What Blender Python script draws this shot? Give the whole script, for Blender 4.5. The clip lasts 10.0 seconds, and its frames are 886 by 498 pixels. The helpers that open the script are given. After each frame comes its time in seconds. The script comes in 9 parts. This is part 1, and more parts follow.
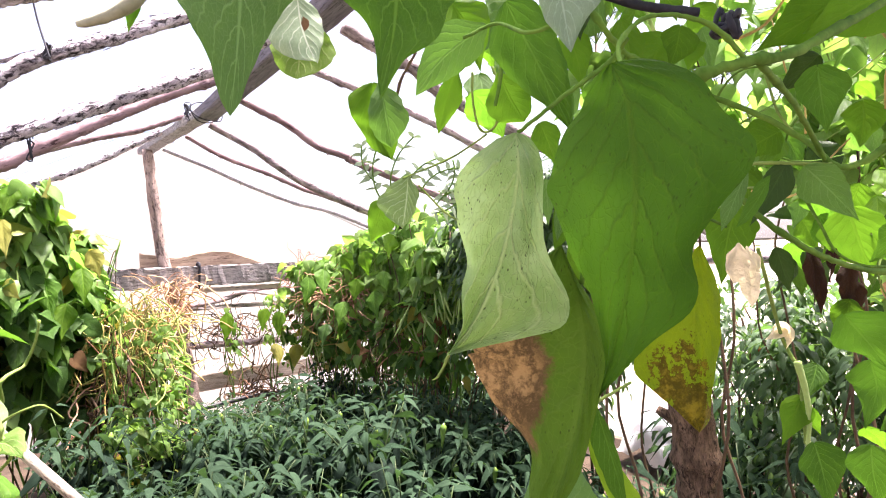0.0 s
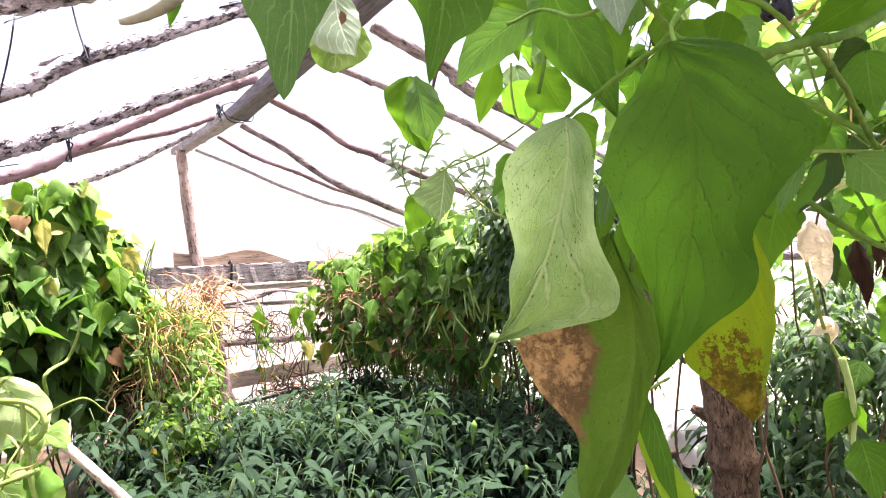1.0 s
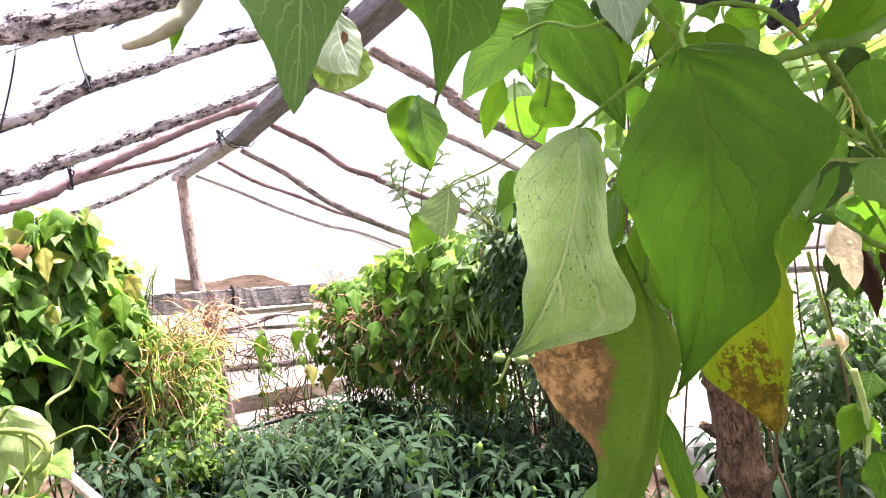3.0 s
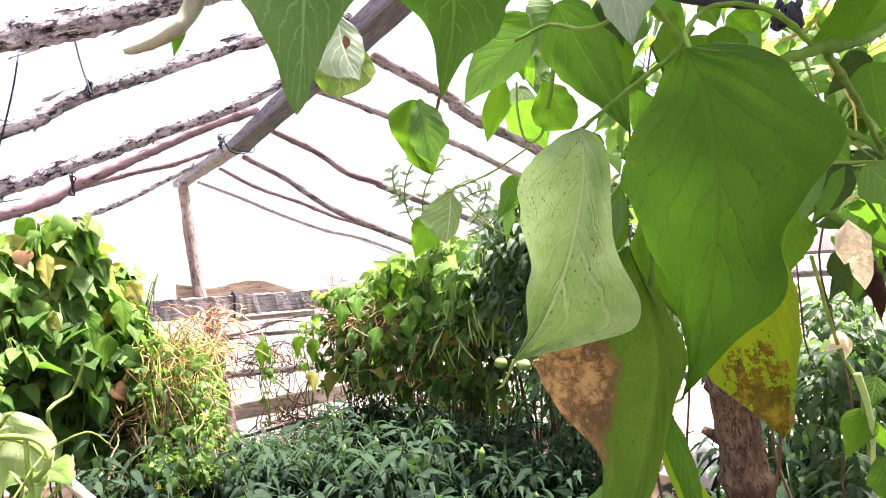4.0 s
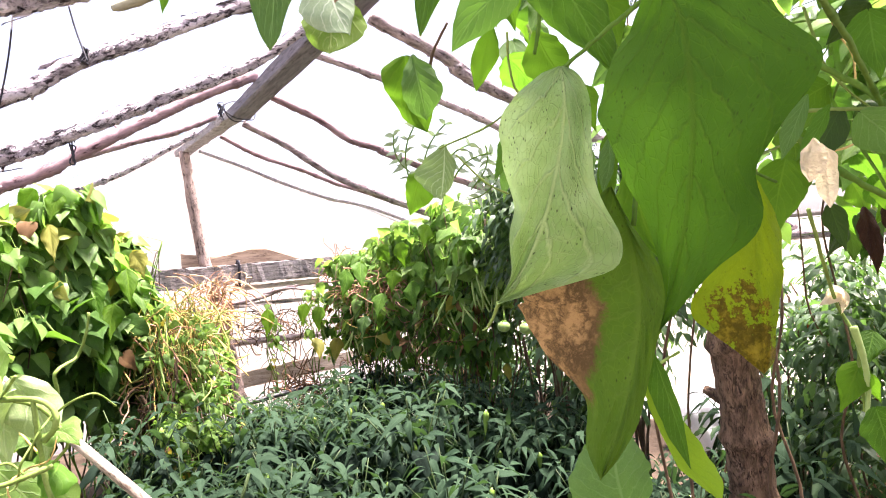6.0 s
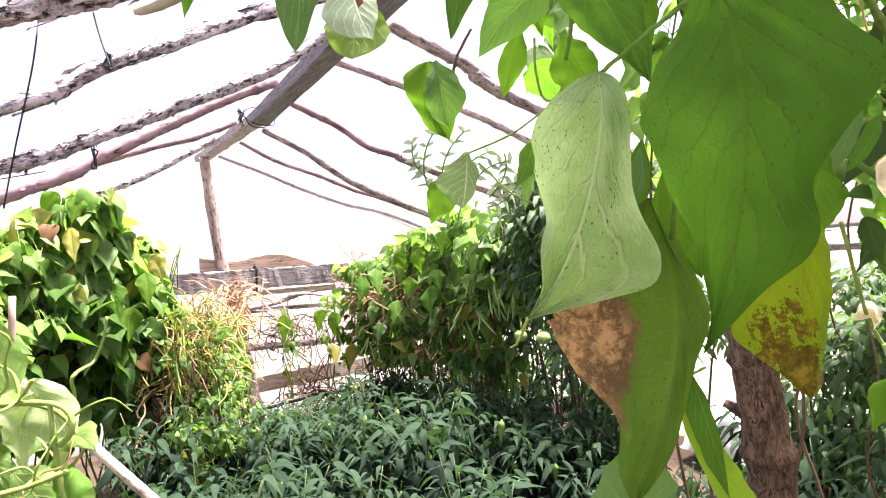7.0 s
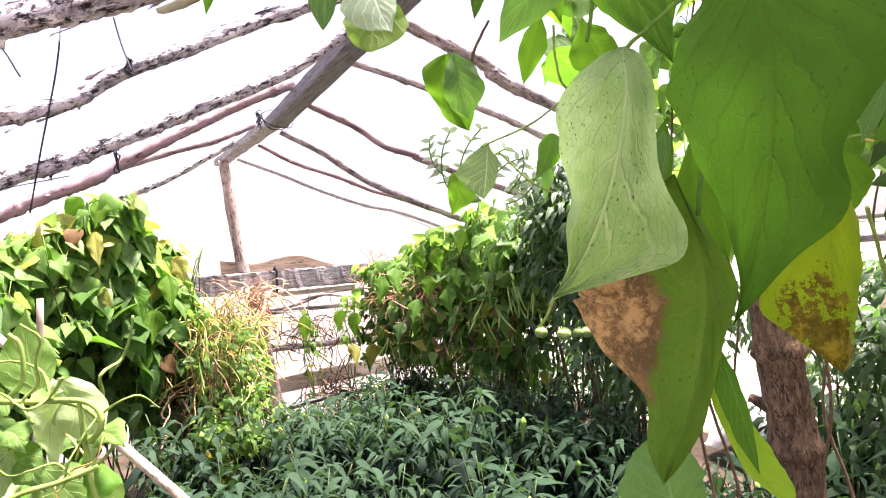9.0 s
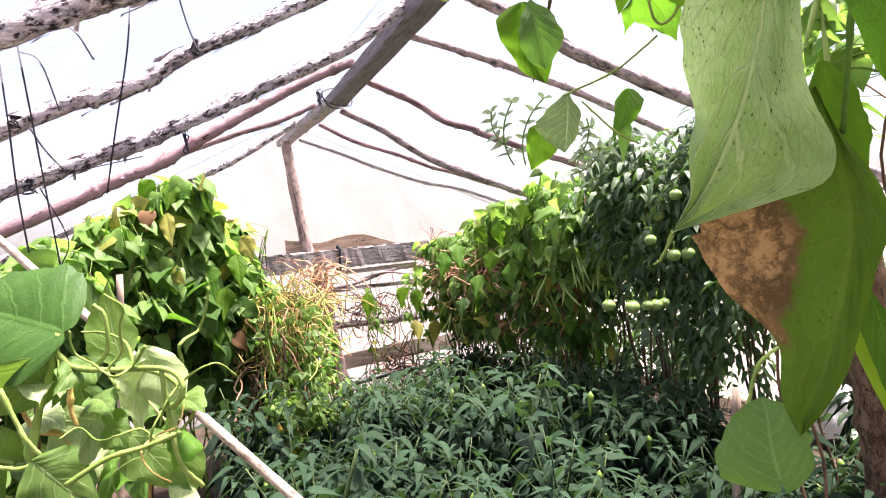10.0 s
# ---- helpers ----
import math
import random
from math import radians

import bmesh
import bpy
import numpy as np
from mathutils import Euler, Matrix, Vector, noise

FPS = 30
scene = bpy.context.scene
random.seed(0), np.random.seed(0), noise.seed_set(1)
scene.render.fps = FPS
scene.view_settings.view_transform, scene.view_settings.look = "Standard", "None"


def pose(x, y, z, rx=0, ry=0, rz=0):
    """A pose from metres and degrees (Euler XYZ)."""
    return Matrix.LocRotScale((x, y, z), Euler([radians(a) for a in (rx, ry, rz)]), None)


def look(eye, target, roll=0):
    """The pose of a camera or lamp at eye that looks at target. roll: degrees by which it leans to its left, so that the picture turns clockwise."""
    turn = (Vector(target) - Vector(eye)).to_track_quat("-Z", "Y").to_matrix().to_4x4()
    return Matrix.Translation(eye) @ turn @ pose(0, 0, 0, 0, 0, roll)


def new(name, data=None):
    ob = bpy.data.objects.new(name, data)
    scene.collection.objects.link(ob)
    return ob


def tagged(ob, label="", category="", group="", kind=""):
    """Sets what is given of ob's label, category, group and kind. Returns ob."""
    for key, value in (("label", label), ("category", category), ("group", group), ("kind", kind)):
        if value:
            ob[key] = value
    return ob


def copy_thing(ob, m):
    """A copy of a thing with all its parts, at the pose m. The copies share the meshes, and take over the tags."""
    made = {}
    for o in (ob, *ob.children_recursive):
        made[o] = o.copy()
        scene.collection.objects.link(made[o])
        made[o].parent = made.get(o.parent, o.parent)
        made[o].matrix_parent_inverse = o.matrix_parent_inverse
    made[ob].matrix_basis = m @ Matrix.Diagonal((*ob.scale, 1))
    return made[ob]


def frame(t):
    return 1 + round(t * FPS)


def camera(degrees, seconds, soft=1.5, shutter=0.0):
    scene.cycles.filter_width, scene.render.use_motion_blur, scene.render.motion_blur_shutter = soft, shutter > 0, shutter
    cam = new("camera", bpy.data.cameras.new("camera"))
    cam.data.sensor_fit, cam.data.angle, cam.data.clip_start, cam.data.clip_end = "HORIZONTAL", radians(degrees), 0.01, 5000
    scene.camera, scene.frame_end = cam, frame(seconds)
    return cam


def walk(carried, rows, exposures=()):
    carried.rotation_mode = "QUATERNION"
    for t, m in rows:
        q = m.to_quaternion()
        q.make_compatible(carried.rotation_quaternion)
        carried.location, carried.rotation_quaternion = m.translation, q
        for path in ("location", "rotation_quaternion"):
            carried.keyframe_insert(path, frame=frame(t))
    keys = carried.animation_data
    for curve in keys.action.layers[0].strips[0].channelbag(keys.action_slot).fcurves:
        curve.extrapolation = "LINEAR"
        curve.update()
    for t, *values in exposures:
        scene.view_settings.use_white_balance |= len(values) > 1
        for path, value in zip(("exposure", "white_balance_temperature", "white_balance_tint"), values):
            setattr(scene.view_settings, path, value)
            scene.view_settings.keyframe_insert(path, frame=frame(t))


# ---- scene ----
cam = camera(67.0, 10.0, soft=1.1)

PATH = [
    (0, (0.028, 0.017, 1.513), (1.139, 1.68, 1.519), -2.4),
    (0.5, (0.027, 0.013, 1.51), (1.125, 1.685, 1.513), -2.6),
    (1, (0.021, 0.024, 1.508), (1.062, 1.732, 1.513), -2.6),
    (1.5, (0.024, 0.023, 1.502), (1.082, 1.72, 1.514), -3.7),
    (2, (0.023, 0.021, 1.503), (1.091, 1.711, 1.553), -4.0),
    (2.5, (0.019, 0.026, 1.506), (1.064, 1.73, 1.565), -3.7),
    (4, (0.019, 0.033, 1.504), (1.058, 1.74, 1.588), -3.9),
    (4.5, (0.02, 0.031, 1.505), (1.054, 1.741, 1.586), -3.4),
    (5, (0.024, 0.03, 1.501), (1.046, 1.749, 1.54), -3.2),
    (5.5, (0.024, 0.029, 1.498), (1.034, 1.755, 1.52), -3.7),
    (5.7, (0.025, 0.026, 1.493), (1.052, 1.742, 1.484), -4.5),
    (6.8, (0.028, 0.039, 1.49), (1.024, 1.774, 1.493), -4.1),
    (7, (0.029, 0.042, 1.494), (1.011, 1.784, 1.508), -3.9),
    (7.5, (0.029, 0.037, 1.491), (1.024, 1.773, 1.498), -4.1),
    (8, (0.026, 0.046, 1.494), (0.97, 1.809, 1.515), -4.1),
    (8.5, (0.026, 0.044, 1.491), (0.973, 1.805, 1.506), -4.4),
    (9, (0.024, 0.042, 1.485), (0.959, 1.81, 1.503), -4.8),
    (9.5, (0.017, 0.057, 1.482), (0.869, 1.867, 1.497), -5.0),
    (10, (0.015, 0.073, 1.467), (0.787, 1.918, 1.437), -5.8),
]
walk(cam, [(t, look(eye, target, roll)) for t, eye, target, roll in PATH], exposures=((0, 2.74, 6480, 27), (1.5, 2.82, 6480, 27), (9.45, 2.82, 6480, 27), (9.8, 2.54, 6480, 27), (10, 2.44, 6480, 27)))

# ---- world and light ----
SUN_DIR = Vector((0.26, -0.04, 0.95)).normalized()      # towards the sun
world = bpy.data.worlds.new("sky")
scene.world = world
world.use_nodes = True
wn = world.node_tree
wn.nodes.clear()
w_out = wn.nodes.new("ShaderNodeOutputWorld")
w_bg = wn.nodes.new("ShaderNodeBackground")
w_sky = wn.nodes.new("ShaderNodeTexSky")
w_sky.sky_type = "NISHITA"
w_sky.sun_disc = False
w_sky.sun_elevation = math.asin(SUN_DIR.z)
w_sky.sun_rotation = math.atan2(SUN_DIR.x, SUN_DIR.y)
w_sky.dust_density = 4.0
w_bg.inputs["Strength"].default_value = 0.051
wn.links.new(w_sky.outputs[0], w_bg.inputs[0])
wn.links.new(w_bg.outputs[0], w_out.inputs[0])
sun = new("sun", bpy.data.lights.new("sun", "SUN"))
sun.data.energy = 5.2
sun.data.angle = radians(12.0)     # spread by the milky roof sheet
sun.data.color = (1.0, 0.95, 0.86)
sun.matrix_world = look(SUN_DIR * 30, (0, 0, 0))


# ---- material helpers ----
class Mat:
    """A small wrapper round a node tree."""

    def __init__(self, name):
        self.m = bpy.data.materials.new(name)
        self.m.use_nodes = True
        self.t = self.m.node_tree
        self.t.nodes.clear()
        self.out = self.t.nodes.new("ShaderNodeOutputMaterial")

    def n(self, kind, operation="", use_clamp=False, data_type="", blend_type="", feature=""):
        node = self.t.nodes.new(kind)
        if operation:
            node.operation, node.use_clamp = operation, use_clamp
        if data_type:
            node.data_type, node.blend_type = data_type, blend_type
        if feature:
            node.feature = feature
        return node

    def put(self, socket, v):
        if hasattr(v, "links"):
            self.t.links.new(v, socket)
        else:
            socket.default_value = (*v, 1.0) if isinstance(v, tuple) and len(v) == 3 and socket.type == "RGBA" else v

    def math(self, op, a, b=0.0, c=0.0, clamp=False):
        node = self.n("ShaderNodeMath", operation=op, use_clamp=clamp)
        for s, v in zip(node.inputs, (a, b, c)):
            self.put(s, v)
        return node.outputs[0]

    def mix(self, fac, a, b, blend="MIX"):
        node = self.n("ShaderNodeMix", data_type="RGBA", blend_type=blend)
        self.put(node.inputs["Factor"], fac)
        self.put(node.inputs[6], a)
        self.put(node.inputs[7], b)
        return node.outputs[2]

    def ramp(self, v, *stops):
        node = self.n("ShaderNodeValToRGB")
        e = node.color_ramp.elements
        while len(e) < len(stops):
            e.new(0.5)
        for el, (p, c) in zip(e, stops):
            el.position = p
            el.color = (*c, 1) if isinstance(c, tuple) else (c, c, c, 1)
        self.put(node.inputs[0], v)
        return node.outputs[0]

    def noise(self, scale, detail=4.0, rough=0.55, vec=None, stretch=None, dist=0.0):
        if vec is None:
            vec = self.n("ShaderNodeTexCoord").outputs["Object"]
        if stretch:
            mp = self.n("ShaderNodeMapping")
            self.put(mp.inputs["Vector"], vec)
            mp.inputs["Scale"].default_value = stretch
            vec = mp.outputs[0]
        node = self.n("ShaderNodeTexNoise")
        self.put(node.inputs["Vector"], vec)
        node.inputs["Scale"].default_value = scale
        node.inputs["Detail"].default_value = detail
        node.inputs["Roughness"].default_value = rough
        node.inputs["Distortion"].default_value = dist
        return node.outputs["Fac"]

    def bump(self, h, strength=0.4, distance=0.01):
        node = self.n("ShaderNodeBump")
        node.inputs["Strength"].default_value = strength
        node.inputs["Distance"].default_value = distance
        self.put(node.inputs["Height"], h)
        return node.outputs[0]

    def principled(self, color, rough=0.6, normal=None, spec=0.4):
        p = self.n("ShaderNodeBsdfPrincipled")
        self.put(p.inputs["Base Color"], color)
        self.put(p.inputs["Roughness"], rough)
        p.inputs["Specular IOR Level"].default_value = spec
        if normal is not None:
            self.put(p.inputs["Normal"], normal)
        return p

    def done(self, shader):
        self.t.links.new(shader, self.out.inputs[0])
        return self.m


def leaf_material(name, dark, light, thin, share=0.4, rough=0.42, veins=False, side_veins=7.0, vein_col=None,
                  spots=0.0, scorch=None, scorch_side=None, scorch_fray=0.6, scorch_scale=6.5, relief=0.3, spec=0.22, per_object=False, vein_mix=0.5, hue_noise=12.0, mottle=1.0):
    """Leaf: glossy skin over a translucent blade. dark/light: range of the blade's colour, thin: colour that passes through."""
    k = Mat(name)
    rnd = k.n("ShaderNodeObjectInfo").outputs["Random"] if per_object else k.n("ShaderNodeNewGeometry").outputs["Random Per Island"]
    n1 = k.noise(hue_noise, 3)
    n2 = k.noise(hue_noise * 9, 4)
    f = k.math("ADD", k.math("MULTIPLY", rnd, 0.55), k.math("ADD", k.math("MULTIPLY", k.math("SUBTRACT", n1, 0.5), mottle), 0.25), clamp=True)
    col = k.mix(f, dark, light)
    col = k.mix(k.math("MULTIPLY", n2, 0.5), col, tuple(c * 0.5 for c in dark))
    height = n2
    # mottled through-colour: dappled shade on the blades is put in here
    tcol = k.mix(f, tuple(c * 0.5 for c in thin), tuple(c * 1.15 for c in thin))
    if veins:
        uv = k.n("ShaderNodeUVMap").outputs[0]
        sep = k.n("ShaderNodeSeparateXYZ")
        k.put(sep.inputs[0], uv)
        a = k.math("MULTIPLY", k.math("ABSOLUTE", k.math("SUBTRACT", sep.outputs[0], 0.5)), 2.0)
        wob = k.math("MULTIPLY", k.math("SUBTRACT", k.noise(9, 2, vec=uv), 0.5), 0.10)
        ph = k.math("FRACT", k.math("MULTIPLY", k.math("ADD", k.math("SUBTRACT", sep.outputs[1], k.math("MULTIPLY", a, 0.38)), wob), side_veins))
        dist = k.math("MINIMUM", ph, k.math("SUBTRACT", 1.0, ph))
        side = k.ramp(dist, (0.0, 1.0), (0.035, 0.7), (0.085, 0.0))
        mid = k.ramp(a, (0.0, 1.0), (0.02, 0.9), (0.05, 0.0))
        vein = k.math("MAXIMUM", k.math("MULTIPLY", side, k.math("SUBTRACT", 1.0, k.math("MULTIPLY", a, 0.6))), mid)
        net = k.n("ShaderNodeTexVoronoi", feature="DISTANCE_TO_EDGE")
        k.put(net.inputs["Vector"], uv)
        net.inputs["Scale"].default_value = 26
        netl = k.ramp(net.outputs[0], (0.0, 1.0), (0.07, 0.0))
        vcol = vein_col or tuple(min(1, c * 1.7) for c in light)
        col = k.mix(k.math("MULTIPLY", vein, vein_mix), col, vcol)
        col = k.mix(k.math("MULTIPLY", netl, 0.22), col, vcol)
        tcol = k.mix(k.math("MULTIPLY", vein, 0.7), tcol, tuple(c * 0.55 for c in thin))
        height = k.math("SUBTRACT", k.math("MULTIPLY", n2, 0.4), k.math("ADD", vein, k.math("MULTIPLY", netl, 0.25)))
        if spots:
            vo = k.n("ShaderNodeTexVoronoi")
            k.put(vo.inputs["Vector"], uv)
            vo.inputs["Scale"].default_value = 34
            clump = k.noise(3.2, 3, vec=uv)
            sp = k.math("MULTIPLY", k.ramp(vo.outputs["Distance"], (0.08, 1.0), (0.24, 0.0)),
                        k.ramp(clump, (0.43, 0.0), (0.56, 1.0)))
            sp = k.math("MULTIPLY", sp, spots)
            col = k.mix(sp, col, (0.03, 0.03, 0.012))
            tcol = k.mix(sp, tcol, (0.02, 0.015, 0.005))
        if scorch:
            cu, cv, ru, rv = scorch_side
            du = k.math("POWER", k.math("ABSOLUTE", k.math("DIVIDE", k.math("SUBTRACT", sep.outputs[0], cu), ru)), 2.0)
            dv = k.math("POWER", k.math("ABSOLUTE", k.math("DIVIDE", k.math("SUBTRACT", sep.outputs[1], cv), rv)), 2.0)
            away = k.math("SQRT", k.math("ADD", du, dv))
            sm = k.math("ADD", k.math("SUBTRACT", 1.5, away), k.math("MULTIPLY", k.math("SUBTRACT", k.noise(scorch_scale, 6, 0.75, vec=None if scorch_scale > 20 else uv), 0.5), scorch_fray))
            rim = k.math("MULTIPLY", k.ramp(sm, (0.42, 0.0), (0.52, 1.0), (0.58, 0.8), (0.80, 0.0)), 0.75)
            sm = k.ramp(sm, (0.46, 0.0), (0.56, 1.0))
            crease = k.ramp(k.math("ABSOLUTE", k.math("SUBTRACT", k.noise(75, 6, 0.65, dist=0.3), 0.5)), (0.0, 0.0), (0.07, 1.0))
            blot = k.math("ADD", k.math("MULTIPLY", crease, 0.09), k.math("ADD", k.math("MULTIPLY", k.noise(42, 4, 0.6, dist=0.6), 0.3), k.math("MULTIPLY", k.noise(150, 8, 0.8), 0.5)))
            bc = k.ramp(blot, (0.38, tuple(c * 0.16 for c in scorch)), (0.445, tuple(c * 0.8 for c in scorch)), (0.52, tuple(min(1, c * 1.75) for c in scorch)))
            height = k.math("ADD", height, k.math("MULTIPLY", k.math("MULTIPLY", blot, sm), 18.0))
            col = k.mix(rim, k.mix(sm, col, bc), tuple(c * 0.3 for c in scorch))
            tcol = k.mix(sm, tcol, tuple(c * 0.5 for c in scorch))
    nrm = k.bump(height, relief, 0.0014 if veins else 0.004)
    p = k.principled(col, rough, nrm, spec)
    tr = k.n("ShaderNodeBsdfTranslucent")
    k.put(tr.inputs[0], tcol)
    k.put(tr.inputs["Normal"], nrm)
    mx = k.n("ShaderNodeMixShader")
    mx.inputs[0].default_value = share
    k.t.links.new(p.outputs[0], mx.inputs[1])
    k.t.links.new(tr.outputs[0], mx.inputs[2])
    return k.done(mx.outputs[0])


def plain(name, c1, c2, scale=20.0, rough=0.75, stretch=None, bump=0.4, dist=0.01, dark=None, spec=0.3, dark_at=0.40, cracks=0.0):
    """Two colours broken by coarse and fine noise, with relief."""
    k = Mat(name)
    a = k.noise(scale, 5, 0.6, stretch=stretch)
    b = k.noise(scale * 7, 3, 0.6, stretch=stretch)
    rnd = k.n("ShaderNodeObjectInfo").outputs["Random"]
    v = k.math("ADD", k.math("MULTIPLY", a, 0.8), k.math("ADD", k.math("MULTIPLY", b, 0.3), k.math("MULTIPLY", rnd, 0.08)))
    col = k.ramp(v, (0.38, c1), (0.72, c2))
    if cracks:
        line = k.math("ABSOLUTE", k.math("SUBTRACT", k.noise(scale * 1.7, 7, 0.65, stretch=stretch, dist=0.7), 0.5))
        line = k.math("MULTIPLY", k.ramp(line, (0.0, 1.0), (0.014, 0.8), (0.03, 0.0)), k.ramp(k.noise(scale * 0.4, 3), (0.46, 0.1), (0.60, 1.0)))
        col = k.mix(k.math("MULTIPLY", line, cracks), col, dark)
        v = k.math("SUBTRACT", v, k.math("MULTIPLY", line, 0.5))
    if dark:
        col = k.mix(k.ramp(k.noise(scale * 2.3, 6, 0.7, stretch=stretch), (dark_at - 0.04, 1.0), (dark_at + 0.05, 0.0)), col, dark)
    return k.done(k.principled(col, rough, k.bump(v, bump, dist), spec).outputs[0])


# bark and timber (poles are modelled along their own z)
BARK_PALE = plain("pale_bark", (0.20, 0.16, 0.19), (0.78, 0.71, 0.77), 26, 0.85, (1, 1, 0.5), 1.0, 0.03, (0.030, 0.020, 0.026), dark_at=0.45, cracks=0.9)
BARK_GABLE = plain("weathered_post_bark", (0.12, 0.08, 0.065), (0.46, 0.35, 0.31), 24, 0.85, (1, 1, 0.3), 0.9, 0.015, (0.035, 0.022, 0.02), cracks=0.8)
BARK_RED = plain("reddish_bark", (0.10, 0.058, 0.064), (0.33, 0.225, 0.24), 18, 0.75, (1, 1, 0.25), 0.5, 0.006, (0.05, 0.022, 0.024), cracks=0.6)
BARK_DARK = plain("dark_bark", (0.05, 0.032, 0.034), (0.50, 0.41, 0.43), 34, 0.9, (1, 1, 0.4), 1.0, 0.016, (0.014, 0.009, 0.008))
BARK_POST = plain("brown_post_bark", (0.046, 0.026, 0.014), (0.25, 0.16, 0.10), 40, 0.9, (1, 1, 0.3), 1.0, 0.014, (0.025, 0.014, 0.010), cracks=0.8)
TIMBER = plain("weathered_timber", (0.055, 0.052, 0.066), (0.19, 0.18, 0.215), 11, 0.85, (6, 0.6, 6), 0.5, 0.006, (0.035, 0.03, 0.03))
BARK_GREY = plain("grey_peeled_wood", (0.14, 0.13, 0.145), (0.38, 0.36, 0.385), 18, 0.85, (3, 0.8, 3), 0.6, 0.006, (0.05, 0.045, 0.05), cracks=0.6)
BOARD = plain("grey_board", (0.12, 0.105, 0.10), (0.46, 0.41, 0.40), 8, 0.85, (0.6, 6, 7), 0.8, 0.01, (0.025, 0.02, 0.018), cracks=0.9)
BOARD_PALE = plain("pale_board", (0.30, 0.235, 0.19), (0.62, 0.53, 0.46), 7, 0.85, (0.6, 6, 6), 0.6, 0.006, (0.12, 0.08, 0.06), cracks=0.6)
BOARD_BROWN = plain("brown_board", (0.17, 0.105, 0.07), (0.42, 0.31, 0.23), 7, 0.85, (0.6, 6, 6), 0.5, 0.006, (0.08, 0.045, 0.03))
PALE_WOOD = plain("peeled_stick", (0.12, 0.085, 0.06), (0.34, 0.28, 0.22), 18, 0.7, (1, 1, 0.15), 0.3, 0.003)
PALE_STICK = plain("weathered_stick", (0.19, 0.155, 0.125), (0.48, 0.42, 0.35), 30, 0.75, (1, 1, 0.3), 0.5, 0.004, (0.10, 0.07, 0.05), cracks=0.5)
TWINE = plain("black_twine", (0.008, 0.008, 0.012), (0.03, 0.03, 0.04), 60, 0.7, None, 0.3, 0.002)
HOSE = plain("black_hose", (0.01, 0.01, 0.012), (0.04, 0.04, 0.045), 30, 0.4, None, 0.1, 0.002)
STRAW = plain("dry_vine", (0.19, 0.11, 0.026), (0.56, 0.40, 0.13), 14, 0.8, None, 0.3, 0.003)
STRAW_GREEN = plain("yellow_green_vine", (0.14, 0.19, 0.03), (0.40, 0.44, 0.12), 8, 0.7, None, 0.3, 0.003)
STRAW_TAN = plain("tan_dry_vine", (0.26, 0.15, 0.075), (0.60, 0.42, 0.25), 8, 0.8, None, 0.3, 0.003)
STRAW_RED = plain("rusty_dry_vine", (0.17, 0.07, 0.035), (0.42, 0.24, 0.15), 8, 0.8, None, 0.3, 0.003)
DEAD_LEAF = leaf_material("dead_leaf", (0.07, 0.035, 0.014), (0.34, 0.20, 0.09), (0.28, 0.14, 0.05), 0.25, 0.8)
STEM_GREEN = plain("green_stem", (0.042, 0.105, 0.012), (0.115, 0.215, 0.034), 30, 0.8, None, 0.25, 0.002, spec=0.08)
STEM_PALE = plain("pale_green_stem", (0.080, 0.140, 0.022), (0.21, 0.30, 0.075), 30, 0.75, None, 0.25, 0.002, spec=0.1)
STEM_BROWN = plain("woody_stem", (0.04, 0.025, 0.014), (0.12, 0.075, 0.04), 20, 0.8, None, 0.4, 0.003)

# LEAF_LIME: young leaves plus painted sun; near-black end of LEAF_BEAN: painted shade
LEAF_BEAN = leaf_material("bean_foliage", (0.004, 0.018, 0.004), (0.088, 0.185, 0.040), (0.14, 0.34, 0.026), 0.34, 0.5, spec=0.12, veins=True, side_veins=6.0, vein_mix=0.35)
LEAF_LIME = leaf_material("young_sunlit_bean_foliage", (0.035, 0.105, 0.020), (0.24, 0.38, 0.105), (0.31, 0.58, 0.08), 0.50, 0.42, spec=0.2, veins=True, side_veins=6.0, vein_mix=0.35)
# shade over the bed is put into these dark greens, brighter tops into the tips
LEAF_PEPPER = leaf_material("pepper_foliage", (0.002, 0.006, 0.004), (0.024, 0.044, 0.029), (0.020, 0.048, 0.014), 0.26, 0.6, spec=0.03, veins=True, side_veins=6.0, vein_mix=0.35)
LEAF_PEPPER_TIP = leaf_material("young_lit_pepper_foliage", (0.010, 0.028, 0.015), (0.052, 0.092, 0.052), (0.046, 0.105, 0.024), 0.30, 0.6, spec=0.03, veins=True, side_veins=6.0, vein_mix=0.35)
LEAF_TOMATO = leaf_material("tomato_foliage", (0.010, 0.030, 0.013), (0.120, 0.205, 0.095), (0.13, 0.28, 0.05), 0.34, 0.45, spec=0.3)
LEAF_YELLOW = leaf_material("yellowing_foliage", (0.15, 0.19, 0.03), (0.32, 0.32, 0.08), (0.40, 0.34, 0.04), 0.4, veins=True, side_veins=6.0, vein_mix=0.35)
LEAF_SQUASH = leaf_material("squash_leaf", (0.034, 0.095, 0.014), (0.15, 0.26, 0.055), (0.20, 0.38, 0.035), 0.38, 0.5, True, 5.0,
                            (0.30, 0.40, 0.16), per_object=True, vein_mix=0.5, relief=0.6, hue_noise=18.0)


